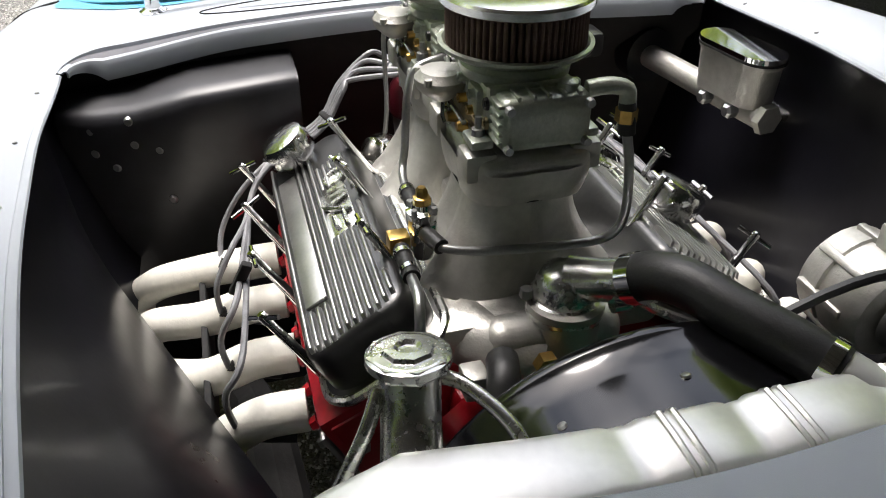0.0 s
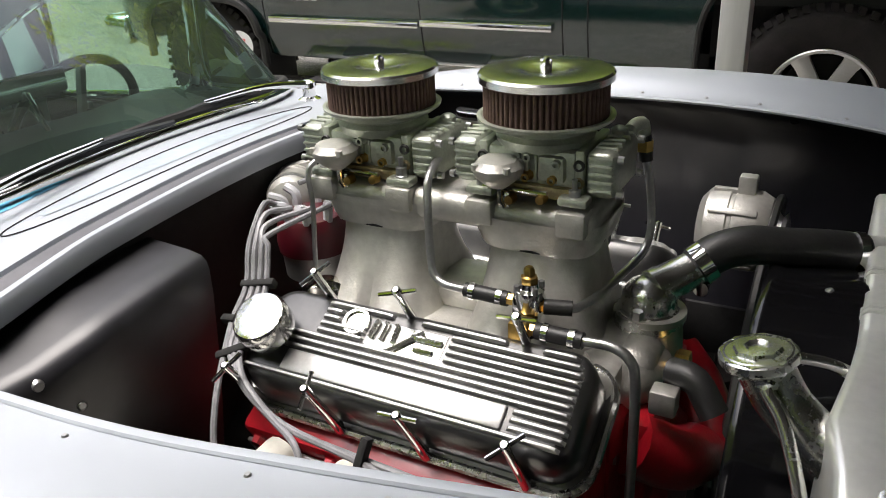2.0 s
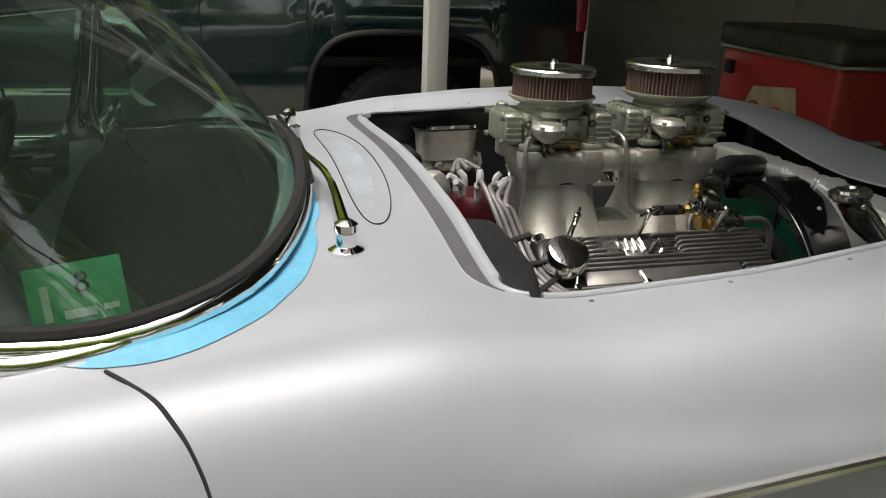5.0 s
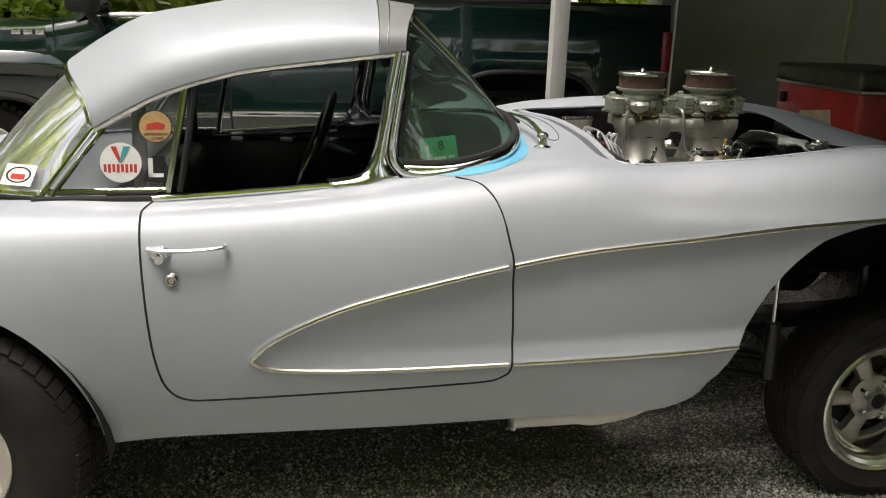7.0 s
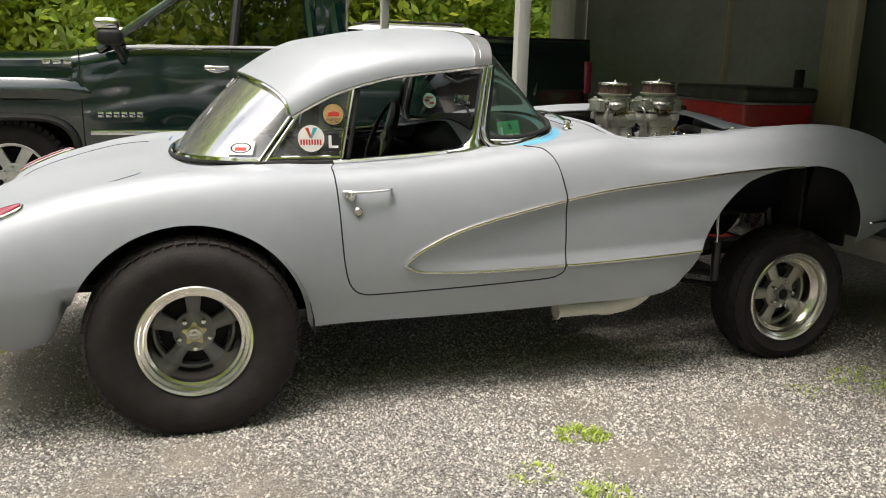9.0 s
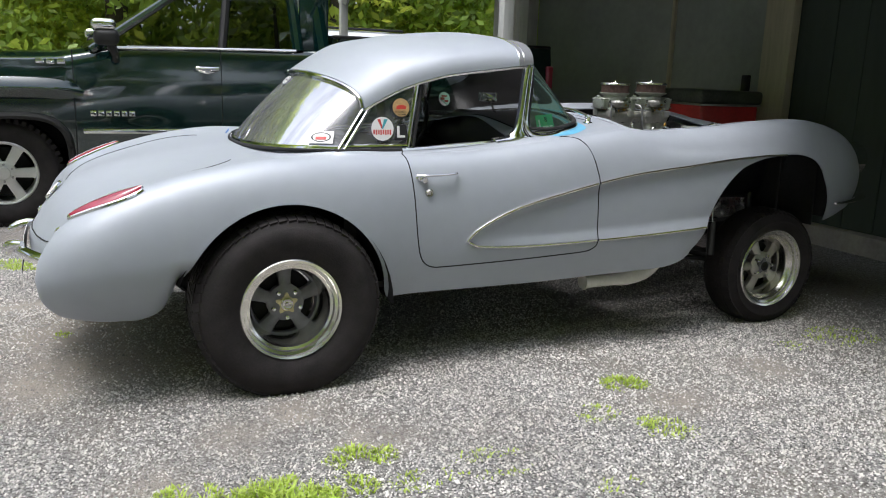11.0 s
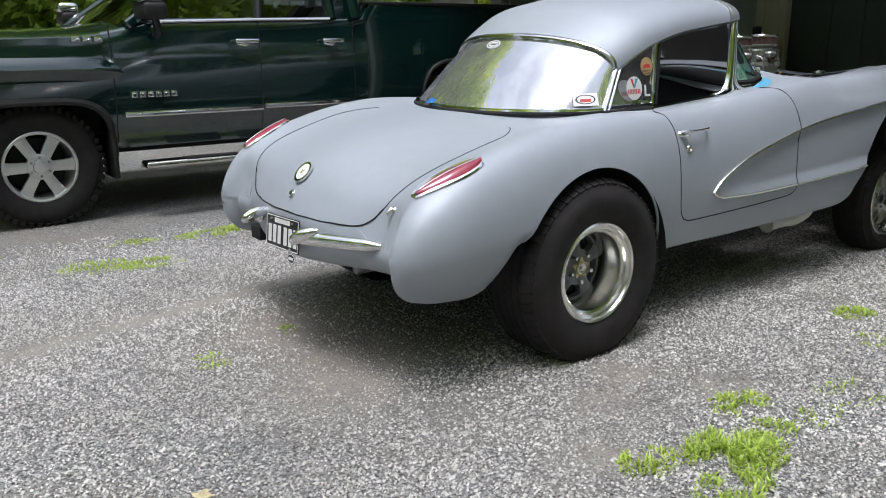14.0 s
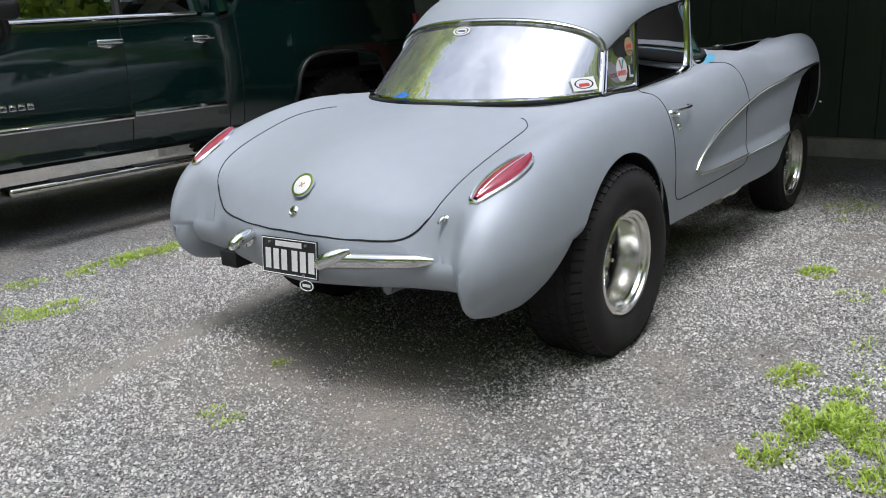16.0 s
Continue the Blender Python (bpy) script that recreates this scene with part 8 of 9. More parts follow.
def pickup():
    t = thing("pickup_truck", "dark green crew pickup truck with chrome trim, parked on the gravel", "pickup truck")
    hood = keyed([(-2.2, 1.12), (-2.05, 1.26), (-1.6, 1.315), (-0.9, 1.34), (-0.55, 1.40), (-0.3, 1.45), (1.38, 1.47), (1.41, 1.58), (1.44, 1.60), (3.75, 1.60)])
    low = keyed([(-2.2, 0.60), (-1.9, 0.52), (-0.8, 0.52), (1.9, 0.53), (2.9, 0.60), (3.05, 0.74), (3.66, 0.80)])
    arches = ((-1.29, 0.50, 0.48), (2.55, 0.57, 0.70))

    def cut(x):
        z = low(x)
        for c, rx, tall in arches:
            d = 1 - ((x - c) / rx) ** 4
            if d > 0:
                z = max(z, 0.40 + tall * d ** 0.25)
        return z

    for s in (-1, 1):
        rows = []
        xs = sorted(set(list(np.linspace(-2.2, 3.66, 60)) + [c + d * rx / 0.49 for c, rx, tall in arches for d in (-0.489, -0.485, -0.475, -0.46, -0.44, -0.41, -0.37, 0.37, 0.41, 0.44, 0.46, 0.475, 0.485, 0.489)]))
        for x in xs:
            z0, z1 = cut(x), hood(x)
            nose = 0.16 * max(0, (-1.85 - x) / 0.35) ** 2
            row = []
            for k in range(13):
                z = z0 + (z1 - 0.02 - z0) * k / 12
                y = 3.155 + nose + 0.06 * max(0, (0.95 - z) / 0.4) ** 2 * 0.9 + 0.03 * max(0, (z - 1.0) / 0.45) ** 2 - 0.012 * math.exp(-((z - 1.17) / 0.03) ** 2)
                row.append((x, y if s < 0 else 8.36 - y, z))
            row.append((x, (3.20 + nose) if s < 0 else 8.36 - 3.20 - nose, z1))
            row.append((x, (3.27 + nose) if s < 0 else 8.36 - 3.27 - nose, z1 + 0.006))
            rows.append(row)
        bm = bmesh.new()
        grid(bm, rows, flip=s > 0)
        thicken(part("body_side", bm, TRUCK_GREEN, t, "glossy dark green side panels"), 0.01, 1)
    # bonnet, tailgate, bed
    bm = bmesh.new()
    rows = []
    for x in np.linspace(-2.2, -0.42, 20):
        z1, nose = hood(x), 0.16 * max(0, (-1.85 - x) / 0.35) ** 2
        rows.append([(x - (0.06 if x < -2.1 else 0) * (1 - abs(v)), 4.18 + v * (0.91 - nose), z1 + 0.006 + 0.05 * (1 - v ** 4)) for v in np.linspace(-1, 1, 13)])
    grid(bm, rows)
    part("bonnet", bm, TRUCK_GREEN, t)
    part("grille", box(bmesh.new(), (-2.24, 3.4, 0.7), (-2.18, 4.96, 1.13), bevel=0.03), CHROME, t, "chrome grille")
    part("front_bumper", box(bmesh.new(), (-2.36, 3.24, 0.5), (-2.12, 5.12, 0.72), bevel=0.05, seg=3), CHROME, t)
    part("tailgate", box(bmesh.new(), (3.61, 3.24, 0.78), (3.66, 5.12, 1.59), bevel=0.015), TRUCK_GREEN, t)
    part("rear_bumper", box(bmesh.new(), (3.65, 3.2, 0.66), (3.80, 5.16, 0.82), bevel=0.03), TRIM_BLACK, t, "dark rear step bumper")
    part("bed_floor", box(bmesh.new(), (1.42, 3.3, 0.9), (3.63, 5.06, 0.95)), TRIM_BLACK, t)
    part("bed_front", box(bmesh.new(), (1.40, 3.25, 0.9), (1.44, 5.1, 1.59)), TRUCK_GREEN, t)
    for y in (3.24, 5.12):
        part("bed_rail", box(bmesh.new(), (1.40, y - 0.045, 1.585), (3.66, y + 0.045, 1.615), bevel=0.012), TRIM_BLACK, t, "black bed rail cap")
    part("chassis", box(bmesh.new(), (-2.0, 3.5, 0.45), (3.0, 4.86, 0.62), bevel=0.02), DULL_BLACK, t)
    for y0, y1 in ((3.18, 3.62), (4.74, 5.18)):
        for c, rx, tall in arches:
            part("wheel_well", box(bmesh.new(), (c - rx, (y0 + y1) / 2 - 0.16, 0.38 + tall), (c + rx, (y0 + y1) / 2 + 0.2, 0.42 + tall)), DULL_BLACK, t)
            part("wheel_liner", box(bmesh.new(), (c - rx, 3.50 if y0 < 4 else 4.84, 0.42), (c + rx, 3.52 if y0 < 4 else 4.86, 0.40 + tall)), DULL_BLACK, t)
    # flared shoulder over each near wheel, catching the sky
    for s in (-1, 1):
        for c, rx, tall in arches[:1]:
            bm, rows = bmesh.new(), []
            for x in np.linspace(c - 0.66, c + 0.62, 25):
                g = max(0.0, 1 - abs((x - c) / 0.66) ** 5) ** 0.5
                y0, k = (3.195, 1.0) if c < 0 else (3.165, 0.4)
                pts = [(0.015, 1.225), (-0.008 - 0.004 * g, 1.219), (-0.012 - 0.008 * g, 1.212), (-0.03 - 0.062 * g, 1.115), (-0.03 - 0.068 * g, 1.098), (-0.028 - 0.062 * g, 1.08), (-0.012 - 0.02 * g, 1.0), (0.02, 0.95)]
                rows.append([(x, (y0 + k * d * (0.3 + 0.7 * g)) if s < 0 else 8.36 - (y0 + k * d * (0.3 + 0.7 * g)), 0.95 + (z - 0.95) * (0.55 + 0.45 * g) + (0.17 if c > 0 else 0.0)) for d, z in pts])
            grid(bm, rows, flip=s > 0)
            part("fender_flare", bm, TRUCK_GREEN, t, "squared fender shoulder")
    # cab
    foot = [(-0.62, 1.40), (-0.45, 1.43), (0.35, 1.455), (1.05, 1.465), (1.36, 1.465)]
    roof = [(0.20, 1.97), (0.30, 2.0), (0.55, 2.02), (1.0, 2.02), (1.30, 1.98)]
    bm = bmesh.new()
    rows = []
    for x, z in roof:
        rows.append([(x - 0.04 * (1 - v * v), 4.18 + v * 0.74, z + 0.03 * (1 - v ** 4)) for v in np.linspace(-1, 1, 11)])
    grid(bm, rows)
    thicken(part("cab_roof", bm, TRUCK_GREEN, t), 0.03, -1)
    for s in (-1, 1):
        def q(x, z):
            y = 3.20 + 0.13 * (z - 1.45) / 0.55
            return (x, y if s < 0 else 8.36 - y, z)
        bars_ = [((-0.60, 1.40), (0.22, 1.98), 0.035, TRUCK_GREEN), ((0.42, 1.45), (0.50, 2.0), 0.035, TRIM_BLACK), ((1.08, 1.46), (1.04, 1.98), 0.05, TRUCK_GREEN), ((1.30, 1.46), (1.24, 1.98), 0.07, TRUCK_GREEN), ((0.2, 1.97), (1.3, 1.99), 0.035, TRUCK_GREEN)]
        for a, b, r, mat in bars_:
            part("cab_pillar", tube(bmesh.new(), [q(*a), q(*b)], r, 8), mat, t)
        part("rear_quarter", box(bmesh.new(), (1.10, 3.225 if s < 0 else 5.09, 1.45), (1.36, 3.27 if s < 0 else 5.135, 1.97), bevel=0.012), TRUCK_GREEN, t)
        for poly in (((-0.50, 1.43), (0.40, 1.455), (0.48, 1.96), (0.22, 1.95)), ((0.46, 1.455), (1.06, 1.465), (1.02, 1.95), (0.54, 1.96))):
            bm = bmesh.new()
            bm.faces.new([bm.verts.new(q(*p)) for p in poly])
            part("side_window", bm, DARK_GLASS if poly[0][0] > 0 else TRUCK_GLASS, t, "side window mirroring the trees")
        part("belt_trim", tube(bmesh.new(), [(x, (3.172 if s < 0 else 5.188), z) for x, z in ((-0.48, 1.425), (0.4, 1.45), (1.05, 1.462))], 0.013, 8), CHROME, t, "bright belt strip")
        part("belt_trim", tube(bmesh.new(), [q(1.06, 1.465), q(1.07, 1.55), q(1.03, 1.92)], 0.009, 6), CHROME, t)
        ys = 3.145 if s < 0 else 5.215
        part("door_moulding", box(bmesh.new(), (-0.69, ys - 0.012, 0.745), (0.40, ys + 0.03, 0.785), bevel=0.006), CHROME, t, "chrome door moulding")
        part("door_moulding", box(bmesh.new(), (0.412, ys - 0.012, 0.757), (1.22, ys + 0.03, 0.797), bevel=0.006), CHROME, t, "chrome door moulding")
        for x0, z0, z1 in ((-0.74, 0.56, 1.40), (0.405, 0.56, 1.45), (1.27, 0.56, 1.46), (1.41, 0.6, 1.46)):
            part("door_gap", tube(bmesh.new(), [(x0, (3.156 + 0.03 * max(0, (z - 1.0) / 0.45) ** 2 + 0.054 * max(0, (0.95 - z) / 0.4) ** 2) if s < 0 else 8.36 - (3.156 + 0.03 * max(0, (z - 1.0) / 0.45) ** 2), z) for z in np.linspace(z0, z1, 9)], 0.005, 6), DULL_BLACK, t)
        for x in (0.285, 1.05):
            bm = box(bmesh.new(), (x - 0.10, ys - 0.045, 1.268), (x + 0.10, ys - 0.015, 1.302), bevel=0.012, seg=3)
            tube(bm, [(x - 0.06, ys + 0.02, 1.265), (x, ys - 0.005, 1.25), (x + 0.06, ys + 0.02, 1.265)], 0.012, 8)
            part("door_handle", bm, CHROME, t, "chrome door handle")
        # badges as plain shapes
        for k in range(6):
            part("badge_bar", box(bmesh.new(), (-0.63 + 0.058 * k, ys - 0.012, 0.885), (-0.585 + 0.058 * k, ys + 0.02, 0.93), bevel=0.004), CHROME, t)
            part("badge_slot", box(bmesh.new(), (-0.625 + 0.058 * k, ys - 0.014, 0.903), (-0.595 + 0.058 * k, ys + 0.02, 0.911)), TRIM_BLACK, t)
        for k in range(3):
            part("fender_badge", box(bmesh.new(), (-1.0 + 0.075 * k, ys - 0.002, 1.285), (-0.94 + 0.075 * k, ys + 0.05, 1.325), bevel=0.006), CHROME, t)
        # mirror
        my = 2.98 if s < 0 else 5.38
        part("door_mirror", box(bmesh.new(), (-0.58, my - 0.13, 1.44), (-0.40, my + 0.13, 1.56), bevel=0.04, seg=3), TRIM_BLACK, t, "black door mirror with chrome cap")
        part("mirror_cap", box(bmesh.new(), (-0.60, my - 0.125, 1.545), (-0.42, my + 0.125, 1.64), bevel=0.04, seg=3), CHROME, t, "chrome mirror cap")
        part("mirror_arm", tube(bmesh.new(), [(-0.47, my, 1.46), (-0.43, my + 0.06, 1.38), (-0.42, my + 0.14 * (1 if s < 0 else -1), 1.33)], 0.03, 8, 4), TRIM_BLACK, t)
        # running board
        yb = 3.02 if s < 0 else 5.34
        part("running_board", box(bmesh.new(), (-0.62, yb - 0.06, 0.375), (1.62, yb + 0.10, 0.43), bevel=0.02, seg=3), OLD_CHROME, t, "bright tubular running board")
        for x in (-0.3, 0.3, 0.9):
            part("step_pad", box(bmesh.new(), (x - 0.02, yb - 0.055, 0.428), (x + 0.42, yb + 0.06, 0.438), bevel=0.004), TRIM_BLACK, t)
        part("splash_guard", box(bmesh.new(), (-0.80, 3.16 if s < 0 else 4.9, 0.30), (-0.76, 3.46 if s < 0 else 5.2, 0.60), bevel=0.01), TRIM_BLACK, t)
        # wheel arch lips
        for c, rx, tall in arches:
            lip = [(c + (rx + 0.01) * math.copysign(min(1, abs(math.cos(a)) ** 0.5), math.cos(a)), ys - 0.005 + (0.03 if math.sin(a) < 0.3 else 0.0), 0.40 + (tall + 0.005) * max(0, math.sin(a)) ** 0.5) for a in np.linspace(0.02, math.pi - 0.02, 41)]
            part("arch_lip", tube(bmesh.new(), lip, 0.028 if c < 0 else 0.018, 8), TRIM_BLACK, t, "black wheel arch lip")
        part("tail_lamp", box(bmesh.new(), (3.60, ys - 0.004, 1.12), (3.672, ys + 0.09, 1.42), bevel=0.02, seg=3), LENS_RED, t, "red tail lamp")
        for c, r, rim in ((-1.28, 0.43, 0.245), (2.565, 0.465, 0.255)):
            road_wheel(t, Matrix.Translation((c, 3.34 if s < 0 else 5.02, r - 0.003)) @ pose(0, 0, 0, 90 if s < 0 else -90, 0, 0), r, rim, 0.27, 6, "truck wheel with six bright spokes")
    # windscreen
    bm = bmesh.new()
    rows = []
    for k in range(6):
        u = k / 5
        rows.append([(-0.62 + 0.80 * u - 0.12 * (1 - v * v) * (1 - u * 0.6), 4.18 + v * (0.94 - 0.2 * u), 1.40 + 0.57 * u) for v in np.linspace(-1, 1, 11)])
    grid(bm, rows, flip=True)
    part("windscreen", bm, TRUCK_GLASS, t, "raked windscreen")
    part("wiper", tube(bmesh.new(), [(-0.66, 3.6, 1.425), (-0.62, 4.1, 1.45)], 0.008, 6), TRIM_BLACK, t)
    part("cab_interior", box(bmesh.new(), (-0.3, 3.4, 0.7), (1.25, 4.95, 1.42), bevel=0.05), VINYL, t)
    for y in (3.78, 4.58):
        part("seat_back", box(bmesh.new(), (0.42, y - 0.24, 1.3), (0.56, y + 0.24, 1.78), bevel=0.06, seg=3), VINYL, t)


TRUCK_GLASS = glass_material("tinted_glass", (0.14, 0.17, 0.16), 3.1)
pickup()


# ---- white vehicle beyond the truck ----
def white_van():
    v = thing("white_suv", "white estate car with dark windows, parked by the woods", "car", Matrix.Translation((3.4, 11.3, 0)) @ Matrix.Diagonal((1, 1, 1.04, 1)))
    bm = box(bmesh.new(), (-2.3, -0.95, 0.35), (2.35, 0.95, 1.15), bevel=0.16, seg=4)
    part("body", bm, WHITE_PAINT, v)
    bm = bmesh.new()
    rows = []
    for z, x0, x1, h in ((1.12, -1.65, 2.25, 0.90), (1.30, -1.40, 2.18, 0.86), (1.72, -0.78, 2.02, 0.76), (1.86, -0.50, 1.92, 0.70), (1.93, -0.2, 1.75, 0.60), (1.95, 0.2, 1.5, 0.3)):
        ring = []
        for cx, cy, a0 in ((x1 - 0.2, h - 0.2, 0), (x0 + 0.2, h - 0.2, 90), (x0 + 0.2, -h + 0.2, 180), (x1 - 0.2, -h + 0.2, 270)):
            ring += [(cx + 0.2 * math.cos(radians(a0 + 18 * k)), cy + 0.2 * math.sin(radians(a0 + 18 * k)), z) for k in range(6)]
        rows.append(ring + [ring[0]])
    vs = grid(bm, rows)
    bm.faces.new(vs[-1][:-1])
    part("cabin", bm, WHITE_PAINT, v)
    for s in (-1, 1):
        for a, b, c, d in ((-1.15, -0.35, -0.30, -0.62), (-0.28, 0.65, 0.65, -0.22), (0.73, 1.95, 1.76, 0.73)):
            bm = bmesh.new()
            y0, y1 = s * 0.885, s * 0.75
            bm.faces.new([bm.verts.new(p) for p in ((a, y0, 1.28), (b, y0, 1.28), (c, y1, 1.82), (d, y1, 1.82))])
            thicken(part("side_window", bm, GLOSS_BLACK, v, "dark side window"), 0.02, 0)
        part("roof_rail", tube(bmesh.new(), [(-0.2, s * 0.62, 1.97), (1.6, s * 0.62, 1.97)], 0.02, 8), TRIM_BLACK, v)
        for x in (-1.45, 1.45):
            road_wheel(v, Matrix.Translation((x, s * 0.80, 0.37)) @ pose(0, 0, 0, -90 * s, 0, 0), 0.37, 0.22, 0.24, 6, "wheel with bright spokes")
    bm = bmesh.new()
    bm.faces.new([bm.verts.new(p) for p in ((-1.56, -0.75, 1.2), (-1.56, 0.75, 1.2), (-0.82, 0.66, 1.76), (-0.82, -0.66, 1.76))])
    thicken(part("windscreen", bm, GLOSS_BLACK, v), 0.03, 0)
    bm = bmesh.new()
    bm.faces.new([bm.verts.new(p) for p in ((2.22, -0.75, 1.3), (2.22, 0.75, 1.3), (2.05, 0.66, 1.72), (2.05, -0.66, 1.72))])
    thicken(part("rear_window", bm, GLOSS_BLACK, v), 0.03, 0)


white_van()


# ---- drinks cooler in the carport ----
COOLER_RED = material("faded_cooler_red", (0.48, 0.03, 0.028), 0.42, 0, 0.18, 5, 0.15, 60, coat=0.15)
COOLER_TOP = material("dirty_steel_lid", (0.09, 0.095, 0.08), 0.45, 0.4, 0.25, 6, 0.15, 60)
CREAM = material("cream_panel", (0.52, 0.42, 0.29), 0.5, 0, 0.18, 9)


def cooler():
    c = thing("drinks_cooler", "old red chest cooler with a dark lid and cream panel", "cooler", pose(3.99, 1.33, 0.05, 0, 0, -6))
    part("chest", box(bmesh.new(), (0, 0, 0.0), (0.58, 1.02, 1.09), bevel=0.03, seg=3), COOLER_RED, c, "faded red steel chest")
    part("lid", box(bmesh.new(), (-0.025, -0.025, 1.09), (0.605, 1.045, 1.205), bevel=0.035, seg=3), COOLER_TOP, c, "dark steel lid")
    part("lid_band", box(bmesh.new(), (-0.012, -0.012, 1.075), (0.592, 1.032, 1.093), bevel=0.004), STEEL, c)
    part("panel", prism(bmesh.new(), [(0.30, 0.66), (0.62, 0.62), (0.70, 0.78), (0.66, 0.90), (0.30, 0.86), (0.22, 0.74)], 0, 0.004, basis((-0.003, 0.9, 0), (0, -1, 0), (-1, 0, 0)) @ pose(-0.05, 0.06, 0)), CREAM, c, "cream painted panel")
    m = basis((-0.008, 0.9, 0), (0, -1, 0), (-1, 0, 0)) @ pose(-0.05, 0.06, 0)
    for z, amp in ((0.77, 0.02), (0.71, 0.014)):
        part("ribbon", tube(bmesh.new(), [m @ Vector((0.28 + 0.36 * k / 20, z + amp * math.sin(k * 0.55), 0)) for k in range(21)], 0.010, 6, flat=0.4), RED_VINYL, c, "red wavy stroke")
    part("opener", box(bmesh.new(), (-0.03, 0.86, 0.95), (0.0, 0.93, 1.02), bevel=0.01), TRIM_BLACK, c, "black bottle opener")
    part("upright", box(bmesh.new(), (0.5, 0.1, 1.20), (0.55, 0.17, 1.34), bevel=0.01), TRIM_BLACK, c)


cooler()


def dry_leaf(x, y, turn):
    """A curled five-pointed fallen leaf."""
    bm = bmesh.new()
    mid = bm.verts.new((0, 0, 0.012))
    rim = []
    for k in range(20):
        a = 2 * math.pi * k / 20
        r = 0.022 + 0.028 * abs(math.cos(2.5 * a)) ** 1.5
        rim.append(bm.verts.new((r * math.cos(a), r * math.sin(a) * 0.85, 0.008 + 0.014 * math.sin(3 * a) ** 2)))
    for k in range(20):
        bm.faces.new((mid, rim[k], rim[(k + 1) % 20]))
    tube(bm, [(-0.02, 0, 0.012), (-0.06, 0.008, 0.01), (-0.085, 0.004, 0.006)], 0.0012, 5)
    leaf = part("dry_leaf", bm, DRY_LEAF, None, at=pose(x, y, rise(x, y) + 0.002, 0, 0, turn))
    tagged(leaf, "curled pale brown fallen leaf on the gravel", "leaf")


DRY_LEAF = material("dry_leaf", (0.58, 0.50, 0.31), 0.8, 0, 0.2, 30)
dry_leaf(-1.72, -0.95, 40)


# ---- weeds in the gravel ----
for k, (x, y, rx, ry, n, h) in enumerate((
        (-0.24, -1.70, 0.20, 0.15, 1500, 0.05), (0.08, -1.50, 0.14, 0.10, 420, 0.035), (-0.45, -1.86, 0.16, 0.12, 700, 0.045), (-0.52, -1.58, 0.12, 0.09, 380, 0.04), (-0.02, -1.69, 0.10, 0.08, 260, 0.04), (0.50, -1.70, 0.16, 0.12, 240, 0.03),
        (1.40, -1.25, 0.12, 0.09, 420, 0.04), (1.10, -1.47, 0.10, 0.08, 160, 0.03), (1.28, -1.68, 0.14, 0.12, 240, 0.035), (0.82, -2.0, 0.08, 0.06, 120, 0.03),
        (1.06, -1.50, 0.07, 0.05, 90, 0.03), (1.25, -1.64, 0.08, 0.06, 120, 0.03), (2.56, -1.10, 0.10, 0.08, 80, 0.025), (2.96, -1.08, 0.22, 0.18, 420, 0.035),
        (-0.25, 2.27, 0.46, 0.14, 1700, 0.04), (-1.02, 1.74, 0.22, 0.12, 700, 0.04), (-1.30, 1.85, 0.24, 0.16, 500, 0.04), (-1.30, 0.05, 0.09, 0.09, 240, 0.035),
        (-0.90, 0.22, 0.07, 0.06, 110, 0.03), (-0.95, 2.32, 0.18, 0.10, 260, 0.03), (-2.2, 2.4, 0.5, 0.25, 900, 0.045), (0.22, -1.73, 0.12, 0.08, 140, 0.03), (3.6, -1.6, 0.3, 0.2, 300, 0.035))):
    grass_tuft(x, y, rx, ry, n, h, k)


# ---- woods ----
LEAF = leaf_material("woodland_leaves", (0.13, 0.19, 0.03), (0.25, 0.31, 0.045))
LEAF_LIGHT = leaf_material("young_leaves", (0.21, 0.26, 0.04), (0.38, 0.41, 0.06))
BARK = material("grey_brown_bark", (0.075, 0.06, 0.048), 0.9, 0, 0.3, 6, 0.8, 14, stretch=(1, 1, 0.2))


def leaf_cloud(seed, count, radius, height, size, clumps):
    """Many small leaves gathered in clumps, with gaps."""
    rng = np.random.default_rng(seed)
    cz = rng.uniform(0.08, 1.0, clumps)
    ca = rng.uniform(0, 2 * math.pi, clumps)
    cr = radius * np.sqrt(rng.random(clumps)) * (0.45 + 0.75 * np.sin(np.clip(cz, 0, 1) * math.pi * 0.9))
    cen = np.stack([cr * np.cos(ca), cr * np.sin(ca), cz * height], -1)
    which = rng.integers(0, clumps, count)
    pos = cen[which] + rng.normal(0, 1, (count, 3)) * (radius * 0.17, radius * 0.17, radius * 0.11)
    u = rng.normal(0, 1, (count, 3))
    u /= np.linalg.norm(u, axis=1, keepdims=True)
    w = np.cross(u, rng.normal(0, 1, (count, 3)))
    w /= np.linalg.norm(w, axis=1, keepdims=True)
    sz = size * rng.uniform(0.6, 1.4, (count, 1))
    v = np.stack([pos - u * sz, pos + w * sz * 0.45, pos + u * sz, pos - w * sz * 0.45], 1).reshape(-1, 3)
    f = np.arange(count * 4).reshape(-1, 4)
    me = bpy.data.meshes.new("crown")
    me.from_pydata(v.tolist(), [], f.tolist())
    return me


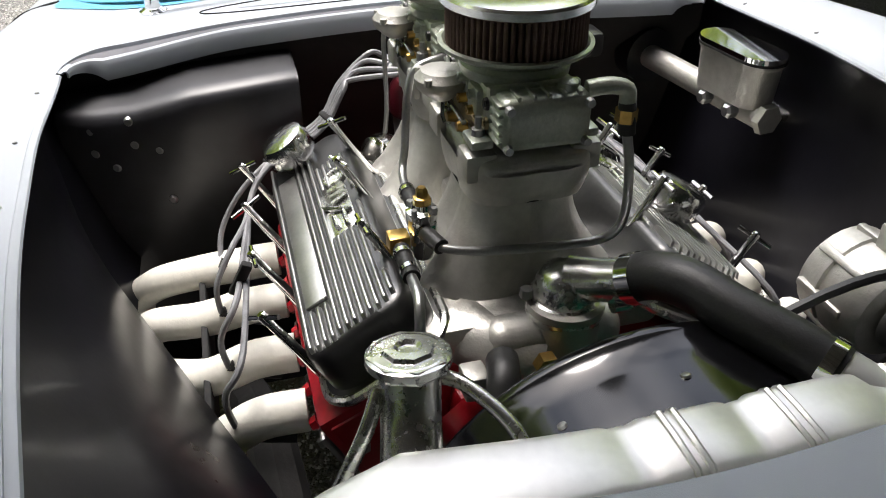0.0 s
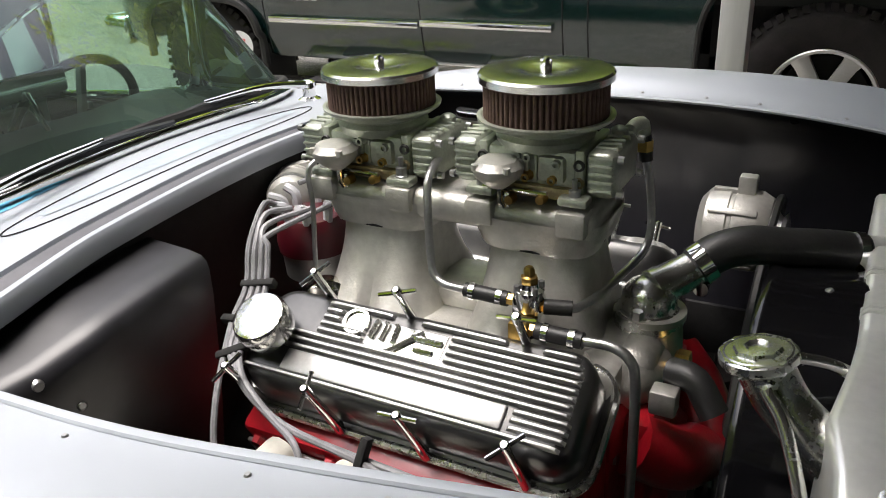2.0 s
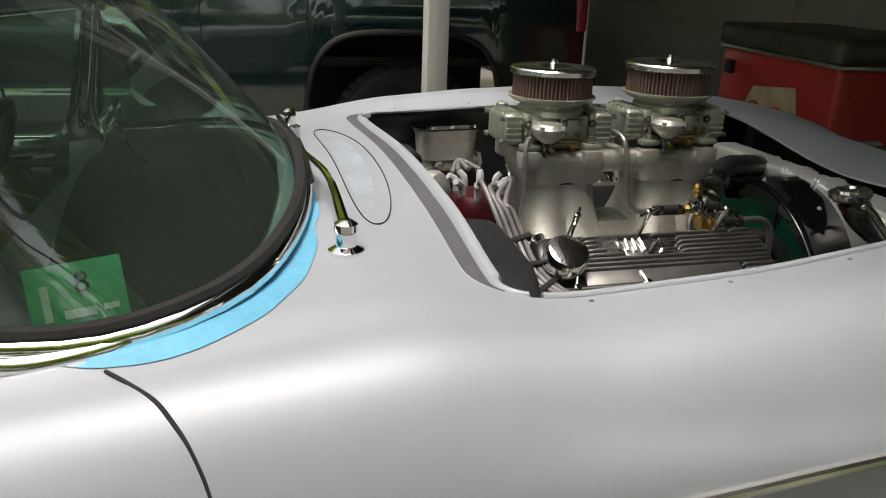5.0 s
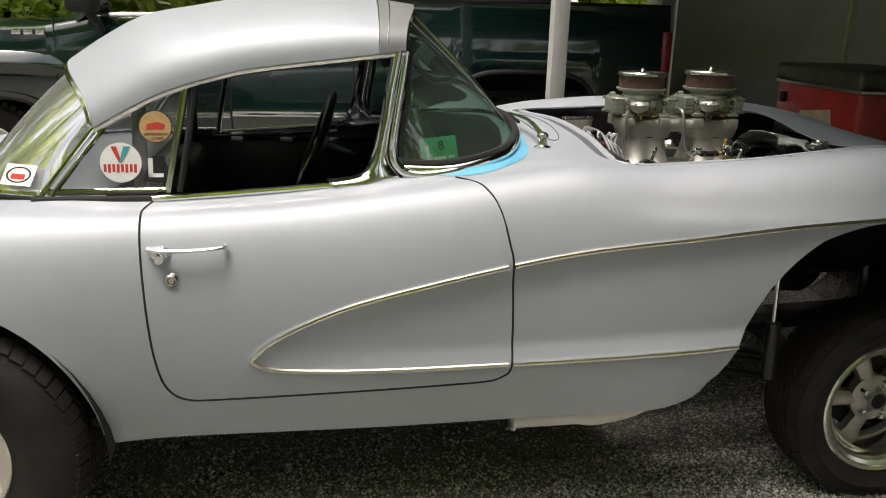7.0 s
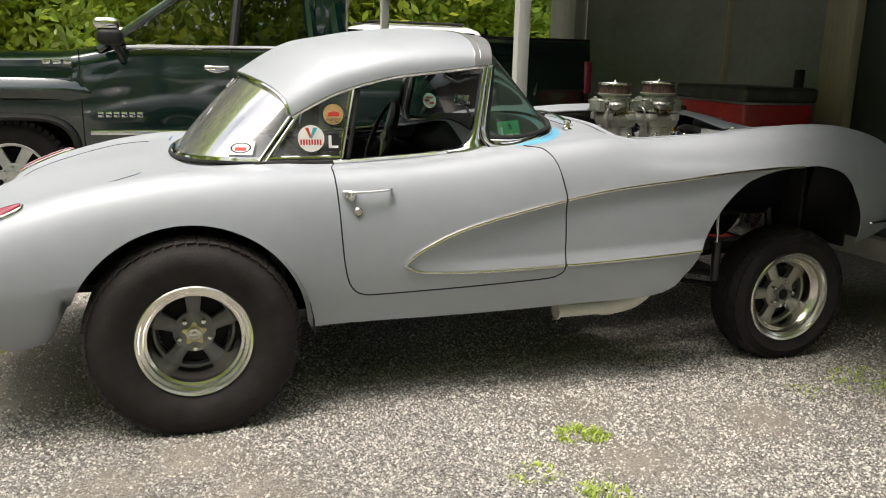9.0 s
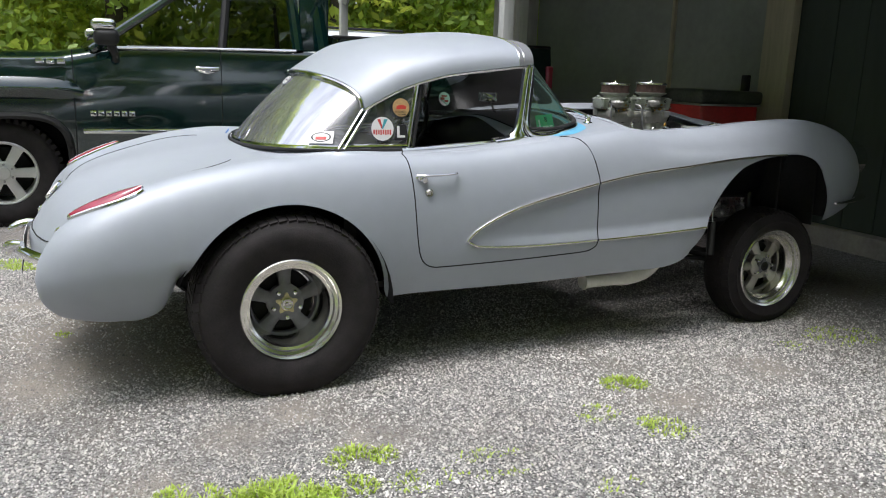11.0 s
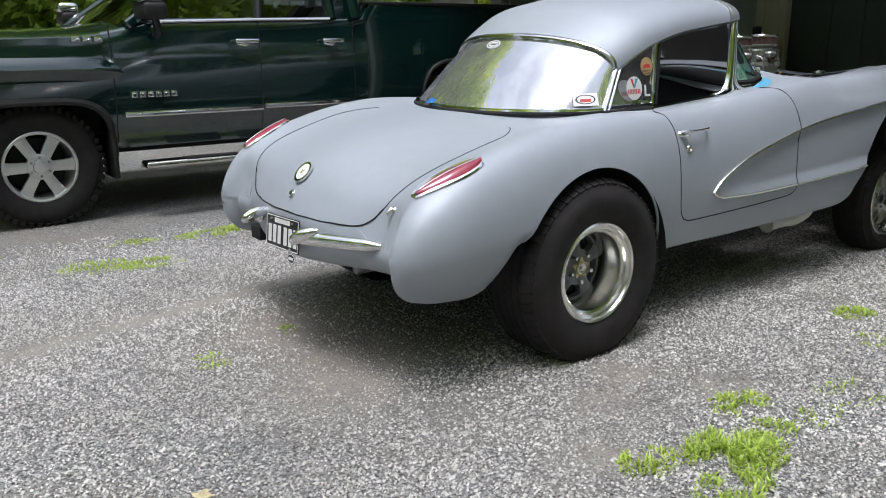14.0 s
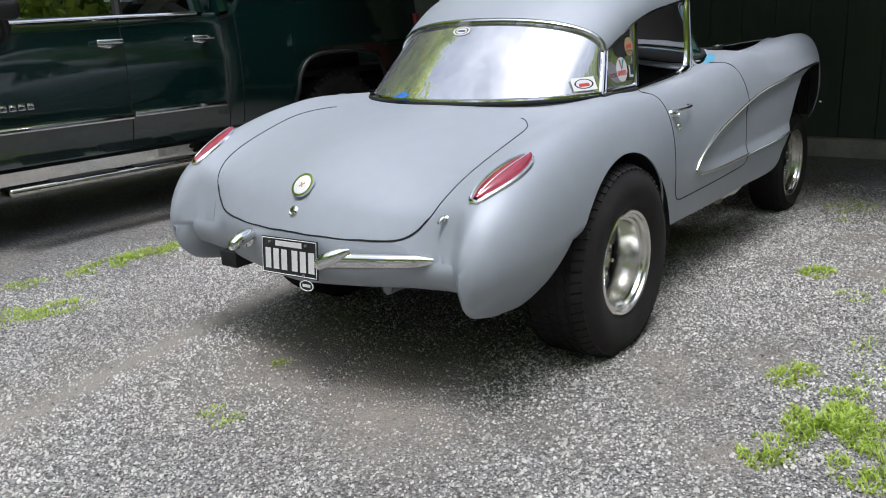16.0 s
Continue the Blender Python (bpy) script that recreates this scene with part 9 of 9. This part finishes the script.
def woods():
    tall = [leaf_cloud(10 + k, 5200, 2.6, 9.0, 0.17, 60) for k in range(3)]
    bush = [leaf_cloud(20 + k, 3600, 1.7, 3.4, 0.10, 34) for k in range(3)]
    for k, me in enumerate(tall + bush):
        me.materials.append(LEAF if k % 3 else LEAF_LIGHT)
    rng = random.Random(5)
    spots = []
    for k in range(46):
        spots.append((-17 + k * 0.82 + rng.uniform(-0.8, 0.8), 17 + rng.uniform(0, 9), rng.uniform(1.2, 1.7)))
    for k in range(16):
        spots.append((-17 - rng.uniform(0, 8), -18 + k * 2.2 + rng.uniform(-0.8, 0.8), rng.uniform(0.9, 1.3)))
    for k in range(20):
        spots.append((-16 + k * 2.0 + rng.uniform(-0.8, 0.8), -14.5 - rng.uniform(0, 6), rng.uniform(1.2, 1.55)))
    for k in range(6):
        spots.append((16 + rng.uniform(0, 8), -16 + k * 5.5 + rng.uniform(-1, 1), rng.uniform(0.9, 1.3)))
    for k, (x, y, g) in enumerate(spots):
        tree = thing("tree", "tall woodland tree with a loose leafy crown", "tree", pose(x, y, 0, 0, 0, rng.uniform(0, 360)), group="trees round the clearing")
        h, r = 11.5 * g, rng.uniform(0.10, 0.24)
        bm = tube(bmesh.new(), [(0, 0, -0.2), (0.03, 0.02, 0.4), (rng.uniform(-0.2, 0.2), rng.uniform(-0.2, 0.2), h * 0.45), (rng.uniform(-0.4, 0.4), rng.uniform(-0.4, 0.4), h)], [r * 1.4, r, r * 0.7, 0.03], 9, 4)
        for j in range(5):
            a, z = rng.uniform(0, 6.28), h * rng.uniform(0.35, 0.85)
            ln = rng.uniform(0.8, 1.9) * g
            tube(bm, [(0, 0, z), (ln * 0.5 * math.cos(a), ln * 0.5 * math.sin(a), z + 0.4), (ln * math.cos(a), ln * math.sin(a), z + 1.0)], [r * 0.35, r * 0.22, 0.015], 6, 3)
        part("trunk", bm, BARK, tree, "grey-brown trunk with limbs")
        c = new("crown", tall[k % 3])
        c.parent = tree
        c.matrix_basis = Matrix.LocRotScale((0, 0, 3.6 * g), Euler((0, 0, rng.uniform(0, 6.28))), (g, g, g))
        if k % 3 != 2 or y > 10:
            b = thing("bush", "yellow-green undergrowth at the wood's edge", "bush", Matrix.LocRotScale((x + rng.uniform(-1.4, 1.4), y + rng.uniform(-1.5, 1.2), -0.1), Euler((0, 0, rng.uniform(0, 6.28))), (g, g, g * rng.uniform(0.7, 1.15))), group="undergrowth")
            part_of = new("leaves", bush[k % 3])
            part_of.parent = b


woods()
